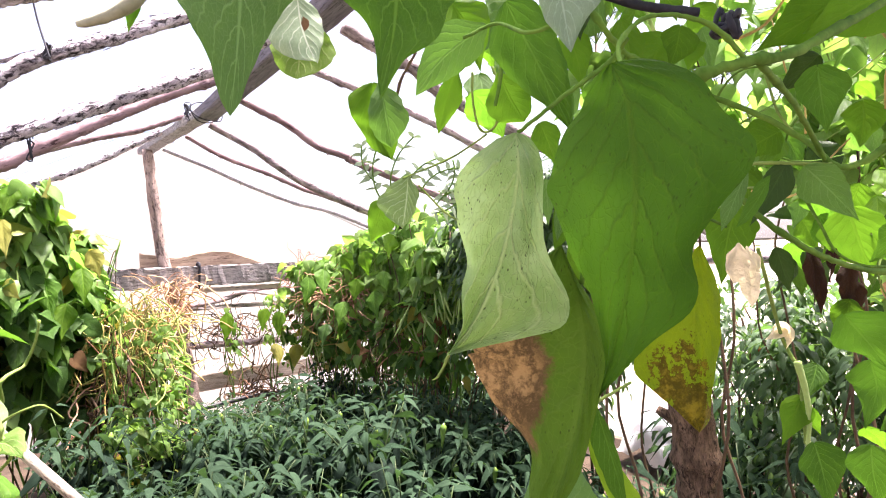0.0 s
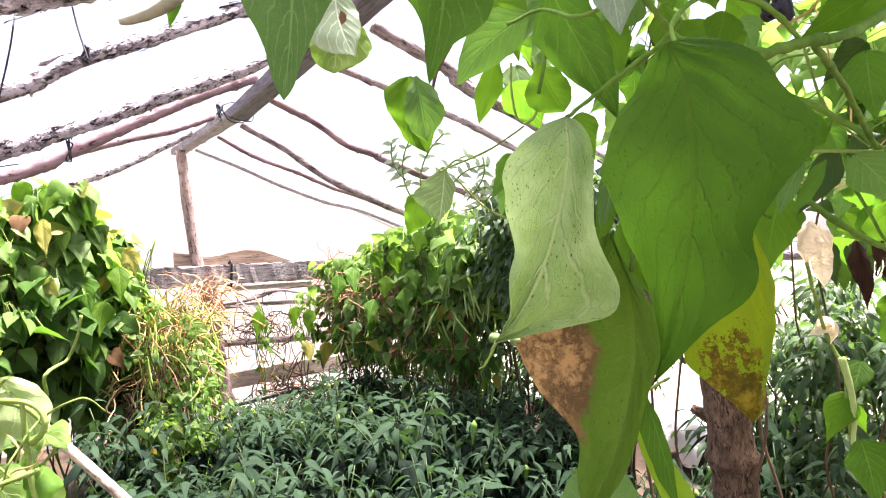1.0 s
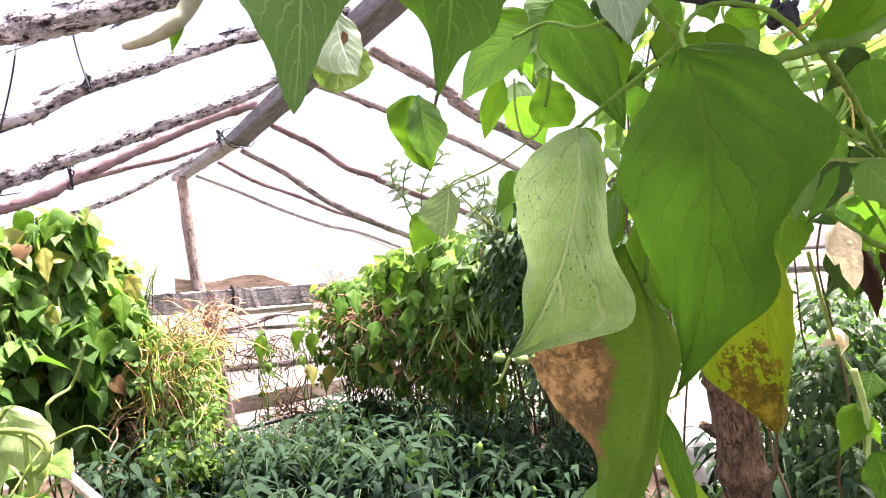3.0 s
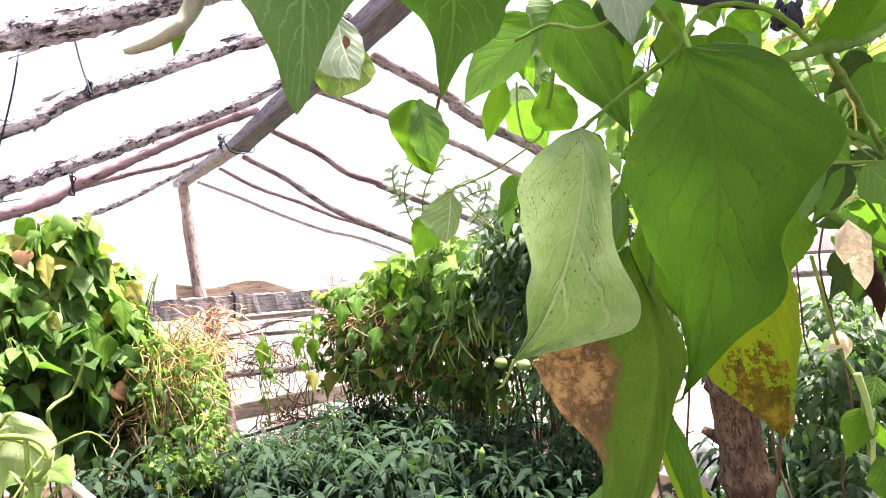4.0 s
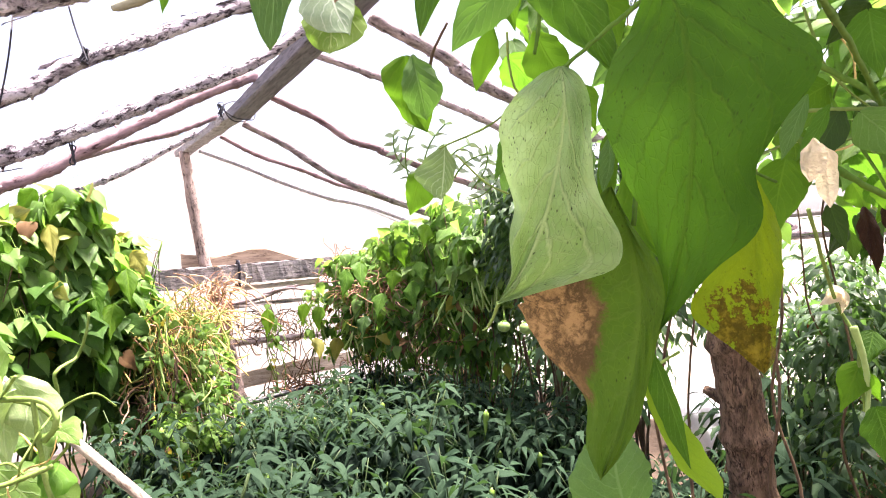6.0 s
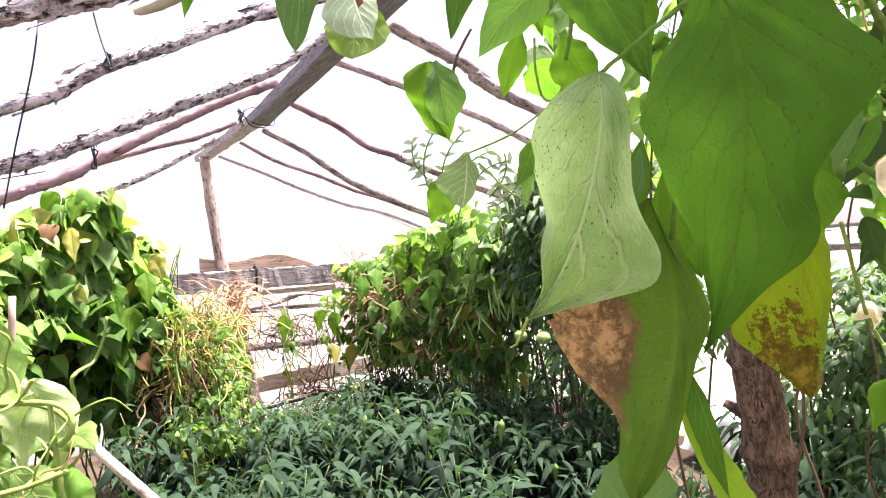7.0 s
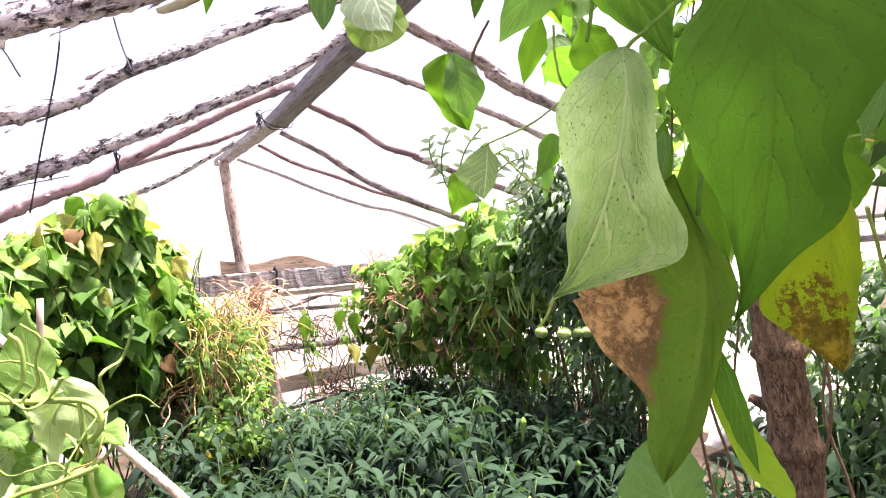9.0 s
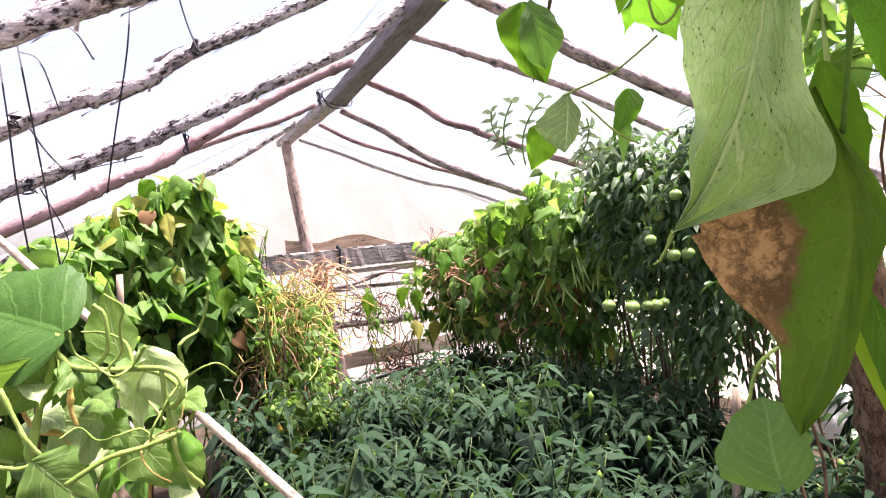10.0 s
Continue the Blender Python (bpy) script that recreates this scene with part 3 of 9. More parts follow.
gable_board("gable_board", 0.76, 2.385, 1.295, 1.47, 6.06, 6.12, BOARD, "thick cracked grey board across the gable", 0.007, 40)
gable_board("gable_board", 1.46, 2.25, 1.235, 1.275, 6.10, 6.13, BOARD_PALE, "narrow pale lath under the thick gable board", 0.004)
gable_board("gable_board", 0.2, 3.9, 1.065, 1.105, 6.28, 6.32, BOARD, "thin grey lath across the gable")


def tapered_board(x0, x1, low, high, y, thick, mat, label, seed):
    """A warped board whose lower and upper edges run through given heights."""
    r = np.random.default_rng(seed)
    n = 30
    xs = np.linspace(x0, x1, n)
    lo = np.interp(xs, np.linspace(x0, x1, len(low)), low) + r.normal(0, 0.003, n)
    hi = np.interp(xs, np.linspace(x0, x1, len(high)), high) + r.normal(0, 0.003, n)
    v, f = [], []
    for x, a, b in zip(xs, lo, hi):
        w = 0.012 * math.sin(5 * x)
        v += [(x, y + w, a), (x, y + w, b - 0.006), (x, y + w + 0.005, b), (x, y + w + thick, b), (x, y + w + thick, a)]
    for q in range(n - 1):
        for e in range(5):
            p, t = q * 5 + e, q * 5 + (e + 1) % 5
            f.append((p, t, t + 5, p + 5))
    f += [tuple(range(5))[::-1], tuple(range(5 * n - 5, 5 * n))]
    return tagged(part("gable_board", Geo().add(v, f), mat, smooth=False), label, "board", "gable boards")


tapered_board(1.05, 2.10, (1.44, 1.43, 1.43, 1.42), (1.60, 1.575, 1.55, 1.575, 1.605, 1.595, 1.54, 1.49), 6.22, 0.025, BOARD_BROWN, "warped brown board behind the gable post", 61)
tapered_board(1.30, 3.9, (0.33, 0.37, 0.38, 0.36), (0.47, 0.52, 0.53, 0.50), 6.24, 0.025, BOARD_PALE, "wide light brown board low on the gable", 62)
pole("gable_rail", (0.3, 6.28, 0.72), (3.8, 6.28, 0.80), 0.034, 0.025, BARK_DARK, "dark crooked pole across the gable", "pole", 0.03, 45, 0.15)
pole("gable_rail", (1.35, 6.26, 1.12), (2.42, 6.22, 1.23), 0.020, 0.014, BARK_DARK, "thin dark branch across the gable", "pole", 0.02, 46, 0.2)
pole("gable_rail", (1.75, 6.26, 1.17), (2.42, 6.24, 1.19), 0.013, 0.010, BARK_DARK, "thin dark branch across the gable", "pole", 0.02, 47, 0.2)
g = Geo()
tube(g, smooth_line([(0.4, 6.05, 0.28), (1.3, 6.0, 0.24), (2.0, 6.05, 0.27), (3.2, 6.05, 0.24)], 30), 0.022, 8)
tagged(part("hose", g, HOSE), "black hose lying along the foot of the gable", "hose")


POD_GREEN = plain("green_bean_pod", (0.16, 0.26, 0.05), (0.32, 0.44, 0.14), 12, 0.45, None, 0.15, 0.002)


# ---- climbing beans, tomatoes and peppers ----
def bean_plant(name, at, top, n, radius, seed, label, lime=0.15, low=0.35, size=(0.06, 0.105), yellow=0.02, dead=0.03, stems=6, pods=6, group="bean rows", hang=0.7, stem_mat=None, clump=14, core=0.15):
    """A climbing bean: twining stems from the soil to the roof, leaves falling all round, a few pods and dry leaves."""
    rng = np.random.default_rng(seed)
    x0, y0 = at
    base = thing(name, (x0, y0, 0), label, "bean plant", group)
    gs, gd = Geo(), Geo()
    ways = []
    for s in range(stems):
        a, c = rng.uniform(0, 6.28), rng.uniform(0.4, 1.0)
        off = rng.normal(0, radius * 0.55, 2)
        pts = []
        for z in np.linspace(0, top - rng.uniform(0.02, 0.25), 9):
            u = z / top
            pts.append((x0 + off[0] * u ** 0.5 + 0.03 * math.cos(a + z * 9), y0 + off[1] * u ** 0.5 + 0.03 * math.sin(a + z * 9), z))
        if rng.random() < 0.5:
            e = pts[-1]
            pts.append((e[0] + rng.normal(0, 0.12), e[1] + rng.normal(0, 0.12), e[2] - rng.uniform(0.05, 0.35)))
        line = smooth_line(pts, 30)
        ways.append(line)
        tube(gs if s % 3 else gd, line, np.linspace(0.006, 0.003, 30), 5)
    part("stem", gs, stem_mat or STEM_GREEN, base)
    part("dry_stem", gd, STEM_BROWN, base)
    # leaf places: dense above, thin below
    z = top * (low + (1 - low) * rng.power(1.7, n))
    ang = rng.uniform(0, 6.28, n)
    bulge = radius * (0.55 + 0.45 * np.sin(np.clip((z / top - low) / (1 - low), 0, 1) * math.pi * 0.85 + 0.35))
    rad = bulge * np.sqrt(np.where(rng.random(n) < core, rng.uniform(0.0, 0.25, n), rng.uniform(0.35, 1.0, n))) * (1 + 0.22 * np.sin(3 * ang + z * 7 + seed))
    places = np.stack([x0 + rad * np.cos(ang), y0 + rad * np.sin(ang), z], 1)
    # leaves gather in clumps, with gaps between
    heads = places[rng.integers(n, size=max(8, n // clump))]
    near_head = heads[np.argmin(((places[:, None, :] - heads[None]) ** 2).sum(2), axis=1)]
    places = places + (near_head - places) * rng.uniform(0.2, 0.8, (n, 1)) + rng.normal(0, 0.02, (n, 3))
    shoots = rng.random(n) < 0.05
    places[shoots] += rng.normal(0, 0.055, (int(shoots.sum()), 3))
    lim = np.array([roof_z(p) for p in places[:, 0]]) - 0.03
    places[:, 2] = np.minimum(places[:, 2], lim - rng.uniform(0, 0.1, n))
    out = np.stack([np.cos(ang), np.sin(ang), np.zeros(n)], 1)
    d, nr = leaf_dirs(rng, n, out, hang)
    s = rng.uniform(*size, n)
    m = frames_for(d, nr, s)
    pick = rng.random(n)
    # sunlit crown and shaded foot put in: lime leaves picked by height
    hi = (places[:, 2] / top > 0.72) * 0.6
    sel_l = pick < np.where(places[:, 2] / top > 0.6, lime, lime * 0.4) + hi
    sel_y = (pick > 1 - yellow)
    sel_d = (pick < 1 - yellow) & (pick > 1 - yellow - dead)
    rest = ~(sel_l | sel_y | sel_d)
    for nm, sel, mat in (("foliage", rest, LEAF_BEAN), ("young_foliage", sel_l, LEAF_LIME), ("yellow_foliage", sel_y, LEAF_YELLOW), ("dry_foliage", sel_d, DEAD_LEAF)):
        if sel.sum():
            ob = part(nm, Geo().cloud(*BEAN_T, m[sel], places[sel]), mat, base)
            ob["kind"] = "stuff"
    # leaf stalks
    gp = Geo()
    for i in rng.choice(n, n // 3, replace=False):
        p = places[i]
        w = ways[rng.integers(len(ways))]
        q = w[np.argmin(np.abs(w[:, 2] - p[2] - 0.05))]
        if np.linalg.norm(q - p) < 0.3:
            tube(gp, [q, (q + p) / 2 + (0, 0, 0.03), p], 0.0016, 3, cap=False)
    if gp.v:
        part("stalk_mesh", gp, STEM_PALE, base)["kind"] = "stuff"
    # pods hang on the side of the path
    front = np.argsort((places[:, 0] - x0) * (0.8 if x0 > 1 else -0.5) + (places[:, 1] - y0))[:max(pods, n // 3)]
    for i in range(pods):
        p = places[front[rng.integers(len(front))]] + (-0.03 if x0 > 1 else 0.02, -0.04, -0.02)
        gb = Geo()
        l = rng.uniform(0.11, 0.20)
        b = rng.normal(0, 0.02, 2)
        tube(gb, smooth_line([p, p + (b[0], b[1], -l * 0.5), p + (b[0] * 2.4, b[1] * 2.4, -l)], 8), [0.0015, 0.004, 0.0055, 0.006, 0.006, 0.0055, 0.004, 0.001], 6)
        part("bean_pod", gb, POD_GREEN, base)
    return base


BEAN_L = "tall climbing bean plant with dense drooping green leaves"
left_rows = ((-1.25, 4.1, 1.25, 420, 0.34), (-0.85, 4.25, 1.45, 480, 0.34), (-0.50, 4.15, 1.66, 520, 0.33), (-0.18, 4.45, 1.86, 560, 0.32),
             (0.12, 4.55, 2.00, 620, 0.30), (0.36, 4.75, 1.72, 540, 0.26), (0.50, 5.25, 1.40, 240, 0.20))
left_beans = []
for i, (x, y, top, n, r) in enumerate(left_rows):
    left_beans.append(bean_plant("bean_plant", (x, y), top, int(n * 1.05), r, 100 + i, BEAN_L if i not in (3, 4) else "tall climbing bean plant with drooping leaves, yellowing at its top", 0.30, 0.26 if i in (3, 4, 5) else 0.10, (0.10, 0.19), 0.05 if i in (3, 4, 5) else 0.02, 0.005, hang=0.85, core=0.4))
right_rows = ((2.45, 5.75, 1.46, 330, 0.27), (2.42, 5.3, 1.50, 380, 0.28), (2.50, 4.85, 1.60, 420, 0.29), (2.40, 4.4, 1.68, 460, 0.30), (2.50, 3.95, 1.78, 470, 0.30), (2.42, 3.55, 1.72, 330, 0.27))
right_beans = []
for i, (x, y, top, n, r) in enumerate(right_rows):
    right_beans.append(bean_plant("bean_plant", (x, y), top, int(n * 1.75), r, 120 + i, "climbing bean plant with dark leaves, bare and dry below", 0.55, 0.36, (0.06, 0.135), 0.04, 0.06, 16, 30, hang=0.8, clump=16, core=0.25))
for i, (x, y, top, n, r) in enumerate(((2.75, 1.15, 1.95, 420, 0.36), (2.55, 0.75, 1.98, 420, 0.36), (3.05, 0.6, 1.82, 360, 0.36), (2.15, 0.35, 2.05, 300, 0.33))):
    bean_plant("bean_plant", (x, y), top, n, r, 140 + i, "bean plant spreading under the roof with yellow-green leaves", 0.60, 0.62, (0.06, 0.10), 0.05, 0.04, 3, 6, hang=0.5, stem_mat=STEM_BROWN)


for i, (x, y, top, n, r) in enumerate(((1.45, 1.25, 2.28, 90, 0.16), (2.60, 0.45, 2.0, 220, 0.34), (1.72, 1.10, 2.20, 190, 0.26), (1.95, 0.85, 2.18, 190, 0.30), (1.62, 0.70, 2.25, 130, 0.22), (2.30, 1.25, 2.05, 170, 0.28), (2.05, 1.75, 2.10, 110, 0.20))):
    bean_plant("bean_plant", (x, y), top, n, r, 150 + i, "climbing bean with its sunlit leaves gathered under the roof", 0.62, 0.66, (0.055, 0.10), 0.06, 0.03, 2, 4, "bean canopy", 0.6, STEM_BROWN)


def tomato_fruit(base, p, r, mat, rng):
    g = Geo()
    n, m = 10, 7
    v, f = [], []
    for j in range(m + 1):
        t = math.pi * j / m
        for i in range(n):
            a = 2 * math.pi * i / n
            rr = r * math.sin(t) * (1 + 0.05 * math.cos(5 * a))
            v.append((p[0] + rr * math.cos(a), p[1] + rr * math.sin(a), p[2] + r * 0.86 * math.cos(t) - (0.12 * r if j == 0 else 0)))
    for j in range(m):
        for i in range(n):
            f.append((j * n + i, (j + 1) * n + i, (j + 1) * n + (i + 1) % n, j * n + (i + 1) % n))
    fruit = part("tomato", g.add(v, f), mat, base)
    gc = Geo()
    tube(gc, [(p[0], p[1], p[2] + r * 0.7), (p[0] + 0.006, p[1], p[2] + r + 0.03)], 0.0025, 5)
    for i in range(5):
        a = i * 1.257
        tube(gc, [(p[0], p[1], p[2] + r * 0.86), (p[0] + r * 0.6 * math.cos(a), p[1] + r * 0.6 * math.sin(a), p[2] + r * 0.8)], [0.003, 0.0008], 4)
    part("calyx", gc, STEM_GREEN, fruit)


TOM_GREEN = plain("green_tomato_skin", (0.09, 0.16, 0.035), (0.18, 0.27, 0.08), 12, 0.3, None, 0.05, 0.002, spec=0.5)
TOM_RED = plain("red_tomato_skin", (0.45, 0.05, 0.02), (0.65, 0.10, 0.04), 12, 0.25, None, 0.05, 0.002, spec=0.5)


def tomato_plant(at, top, n, radius, seed, label, fruit=6, red=0, low=0.35, group="tomato plants", face=None):
    """A staked tomato: stems, feathery leaves of small leaflets along ribs, and fruit in trusses."""
    rng = np.random.default_rng(seed)
    x0, y0 = at
    base = thing("tomato_plant", (x0, y0, 0), label, "tomato plant", group)
    gs = Geo()
    for s in range(6):
        o = rng.normal(0, radius * 0.6, 2)
        line = smooth_line([(x0, y0, 0), (x0 + o[0] * 0.3, y0 + o[1] * 0.3, top * 0.4), (x0 + o[0], y0 + o[1], top * rng.uniform(0.8, 0.98))], 18)
        tube(gs, line + rng.normal(0, 0.004, line.shape), np.linspace(0.009, 0.004, 18), 6)
    part("stem", gs, STEM_BROWN, base)
    gl, gr = Geo(), Geo()
    P, D, N, S = [], [], [], []
    heads = [(rng.uniform(0, 6.28), rng.uniform(0.2, 1.0), top * (low + (1 - low) * rng.power(1.5))) for _ in range(max(6, n // 12))]
    for i in range(n):
        ha, hr, hz = heads[i % len(heads)]
        z = hz + rng.normal(0, 0.09)
        a = ha + rng.normal(0, 0.45)
        r = radius * math.sqrt(hr) * rng.uniform(0.5, 1.05)
        z = max(0.12, z)
        p = np.array((x0 + r * math.cos(a), y0 + r * math.sin(a), min(z, roof_z(x0 + r * math.cos(a)) - 0.08)))
        d = np.array((math.cos(a) * 0.8, math.sin(a) * 0.8, rng.uniform(-0.6, 0.4))) + rng.normal(0, 0.3, 3)
        d /= np.linalg.norm(d)
        l = rng.uniform(0.14, 0.24)
        rib = [p + d * l * t + np.array((0, 0, -0.35 * l * t * t)) for t in (0, 0.35, 0.7, 1.0)]
        tube(gr, rib, [0.002, 0.0017, 0.0013, 0.0008], 3, cap=False)
        side = np.cross(d, (0, 0, 1.0))
        side /= np.linalg.norm(side) + 1e-6
        for t, sg in ((0.25, 1), (0.3, -1), (0.5, 1), (0.56, -1), (0.75, 1), (0.8, -1), (1.0, 0)):
            q = p + d * l * t + np.array((0, 0, -0.35 * l * t * t))
            P.append(q)
            D.append(side * sg + d * (0.5 if sg else 1) + np.array((0, 0, -0.45)) + rng.normal(0, 0.15, 3))
            N.append(np.array((0, 0, 1.0)) + rng.normal(0, 0.35, 3))
            S.append(rng.uniform(0.045, 0.095))
    P, D, N, S = map(np.array, (P, D, N, S))
    P[:, 2] = np.minimum(P[:, 2], np.array([roof_z(q) for q in P[:, 0]]) - 0.02)
    part("foliage", gl.cloud(*TOMATO_T, frames_for(D, N, S), P), LEAF_TOMATO, base)["kind"] = "stuff"
    part("rib_mesh", gr, STEM_GREEN, base)["kind"] = "stuff"
    for i in range(fruit + red):
        a = rng.uniform(0, 6.28) if face is None else face + rng.normal(0, 0.6)
        r = radius * rng.uniform(0.55, 0.95)
        z = top * rng.uniform(0.55, 0.85)
        tomato_fruit(base, (x0 + r * math.cos(a), y0 + r * math.sin(a), z), rng.uniform(0.02, 0.034), TOM_RED if i >= fruit else TOM_GREEN, rng)
    return base


tomatoes = []
TOM = "bushy dark tomato plant hung with green fruit"
for i, (x, y, top, n, r, fr, rd) in enumerate(((2.62, 3.35, 1.80, 220, 0.24, 4, 0), (2.52, 3.0, 1.88, 300, 0.30, 5, 0), (2.50, 2.7, 1.84, 300, 0.32, 5, 0), (2.52, 2.42, 1.74, 260, 0.30, 4, 0))):
    tomatoes.append(tomato_plant((x, y), top, n, r, 160 + i, TOM, fr, rd, 0.46, face=3.9))
for i, (x, y, top, n, r, fr, rd) in enumerate(((3.55, 2.05, 1.20, 170, 0.34, 3, 0), (3.05, 1.95, 1.22, 210, 0.34, 2, 1), (3.35, 1.6, 1.22, 200, 0.34, 3, 0), (2.85, 1.35, 1.20, 230, 0.34, 2, 0), (3.2, 1.05, 1.25, 220, 0.34, 2, 0), (2.8, 0.75, 1.2, 220, 0.34, 2, 0))):
    tomato_plant((x, y), top, n, r, 180 + i, "shaded tomato plant beside the plastic wall", fr, rd, 0.1, face=3.6)

STEM_DARK = plain("dark_green_stem", (0.02, 0.035, 0.012), (0.05, 0.085, 0.025), 18, 0.6, None, 0.25, 0.002)
PEPPER_SKIN = plain("green_pepper_skin", (0.10, 0.20, 0.03), (0.22, 0.34, 0.07), 10, 0.25, None, 0.05, 0.002, spec=0.5)


def pepper_plant(seed, height, radius, n):
    rng = np.random.default_rng(seed)
    base = thing("pepper_plant", (0, 0, 0), "knee-high pepper plant with narrow drooping green leaves", "pepper plant", "pepper bed")
    gs = Geo()
    ends = []
    tube(gs, [(0, 0, -0.03), (0.005, 0, height * 0.35)], [0.008, 0.006], 6)
    for s in range(9):
        a = 6.28 * s / 9 + rng.normal(0, 0.3)
        r = radius * rng.uniform(0.4, 0.95)
        e = np.array((r * math.cos(a), r * math.sin(a), height * rng.uniform(0.75, 1.0)))
        line = smooth_line([(0, 0, height * 0.3), (e[0] * 0.4, e[1] * 0.4, height * 0.6), e], 8)
        tube(gs, line, np.linspace(0.005, 0.0025, 8), 5)
        ends.append(line)
    part("stem", gs, STEM_DARK, base)
    # every shoot ends in a fountain of hanging leaves; a few more hang along the stems
    P, D, N, S, young = [], [], [], [], []
    for line in ends:
        tip = line[-1]
        turn = rng.uniform(0, 6.28)
        count = n // len(ends)
        for i in range(count):
            a = turn + i * 2.4 + rng.normal(0, 0.25)
            u = i / count                        # 0: youngest leaf, at the tip
            back = line[-1 - min(6, int(u * 6.5))]
            o = np.array((math.cos(a), math.sin(a), 0.0))
            reach = 0.010 + 0.03 * u
            P.append(back + o * reach + np.array((0, 0, 0.012)) + rng.normal(0, 0.006, 3))
            D.append(o + np.array((0, 0, 0.75 - 1.3 * u - rng.uniform(0, 0.4))) + rng.normal(0, 0.15, 3))
            N.append(o * 0.5 + np.array((0, 0, 1.0)) + rng.normal(0, 0.25, 3))
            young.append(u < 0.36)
            S.append((0.065 + 0.085 * min(1.0, u * 1.6)) * rng.uniform(0.75, 1.25))
    P, D, N, S = map(np.array, (P, D, N, S))
    n = len(P)
    m = frames_for(D, N, S)
    young = np.array(young)
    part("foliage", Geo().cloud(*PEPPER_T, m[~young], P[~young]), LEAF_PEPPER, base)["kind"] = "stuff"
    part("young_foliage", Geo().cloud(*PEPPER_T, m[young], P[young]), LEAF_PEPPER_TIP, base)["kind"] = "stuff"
    for i in range(1):
        p = P[rng.integers(n)]
        gb = Geo()
        tube(gb, smooth_line([p, p + (0.004, 0, -0.03), p + (0.012, 0.004, -0.10)], 8), [0.002, 0.008, 0.013, 0.014, 0.012, 0.009, 0.006, 0.001], 7)
        part("pepper", gb, PEPPER_SKIN, base)
    return base


peppers = [pepper_plant(200 + i, 0.62 + 0.05 * (i % 3), 0.26, 126) for i in range(6)]
rng = np.random.default_rng(7)
used = 0
for j, y in enumerate(np.arange(1.75, 5.3, 0.30)):
    for i, x in enumerate(np.arange(0.35, 2.25, 0.30)):
        if y > 4.4 and x < 1.0:
            continue
        px, py = x + rng.uniform(-0.08, 0.08) + 0.1 * (j % 2), y + rng.uniform(-0.08, 0.08)
        s = rng.uniform(0.66, 1.22) * (1.0 if y < 4 else 0.85)
        m = pose(px, py, -0.01, 0, 0, rng.uniform(0, 360)) @ Matrix.Scale(1, 4)
        src = peppers[used % 6]
        if used < 6:
            src.matrix_world = m
            ob = src
        else:
            ob = copy_thing(src, m)
        ob.scale = (s, s, s)
        used += 1
for x, y, s in ((2.05, 1.95, 0.8), (2.35, 1.9, 0.8), (2.35, 1.5, 1.1), (2.75, 1.9, 1.2), (2.2, 2.25, 0.75), (2.0, 2.6, 1.0), (1.7, 1.5, 0.95), (1.45, 1.45, 0.9), (1.15, 1.55, 0.9)):
    ob = copy_thing(peppers[int(x * 100) % 6], pose(x, y, -0.01, 0, 0, x * 1000 % 360))
    ob.scale = (s, s, s)
for x, y, s in ((2.15, 2.95, 1.25), (2.45, 2.9, 1.1), (2.2, 3.35, 1.2), (2.5, 3.45, 1.2), (2.15, 3.8, 1.2), (2.45, 3.9, 1.1), (2.2, 4.3, 1.2), (2.5, 4.45, 1.1), (2.2, 4.8, 1.1), (2.55, 5.0, 1.1), (2.25, 5.3, 1.05), (2.6, 5.5, 1.0),
                (3.05, 3.5, 1.3), (3.1, 4.2, 1.4), (3.0, 4.7, 1.4), (3.1, 5.2, 1.4), (3.3, 3.9, 1.3), (3.3, 4.5, 1.3), (2.85, 4.0, 1.3), (2.8, 4.9, 1.3)):
    ob = copy_thing(peppers[int(x * 100) % 6], pose(x, y, -0.01, 0, 0, y * 1000 % 360))
    ob.scale = (s * 0.75, s * 0.75, s * 0.72)
for i, (x, y) in enumerate(((3.5, 4.1), (3.4, 5.2))):
    tomato_plant((x, y), 1.0, 120, 0.34, 190 + i, "dark tomato plant in the row along the plastic wall", 2, 0, 0.12)


# ---- dry vines on the gable ----
def tangle(name, centre, spread, n, mat, seed, label, length=(0.25, 0.6), r=0.0035, sag=0.25, green=0):
    """Many thin dry stems looping over one another."""
    rng = np.random.default_rng(seed)
    c, sp = np.array(centre), np.array(spread)
    base = thing(name, (centre[0], centre[1], 0), label, "dry vines", "dry vines")
    g, g2, g3 = Geo(), Geo(), Geo()
    for i in range(n):
        p = c + rng.normal(0, 1, 3) * sp * 0.55
        d = rng.normal(0, 1, 3) * (1, 1, 0.8)
        d /= np.linalg.norm(d)
        l = rng.uniform(*length)
        pts = [p]
        for k_ in range(5):
            d = d + rng.normal(0, 0.45, 3) + (c - pts[-1]) * 0.6 - np.array((0, 0, sag * 0.5))
            d /= np.linalg.norm(d)
            q = pts[-1] + d * l / 5
            q[1] = min(q[1], 6.36)
            q[2] = max(q[2], 0.03)
            pts.append(q)
        tube(g3 if i < green else g if i % 5 else g2, smooth_line(pts, 12), r * rng.uniform(0.6, 1.5), 4, cap=False)
    part("stem_tangle", g, mat, base)["kind"] = "stuff"
    if green:
        part("green_tangle", g3, STRAW_GREEN, base)["kind"] = "stuff"
    part("rusty_tangle", g2, STRAW_RED, base)["kind"] = "stuff"
    return base


tangle("dry_vine_heap", (1.24, 6.03, 1.31), (0.19, 0.04, 0.05), 50, STRAW_TAN, 301, "tan dry vines wound round the gable post and board", (0.2, 0.5), 0.0042, 0.7)
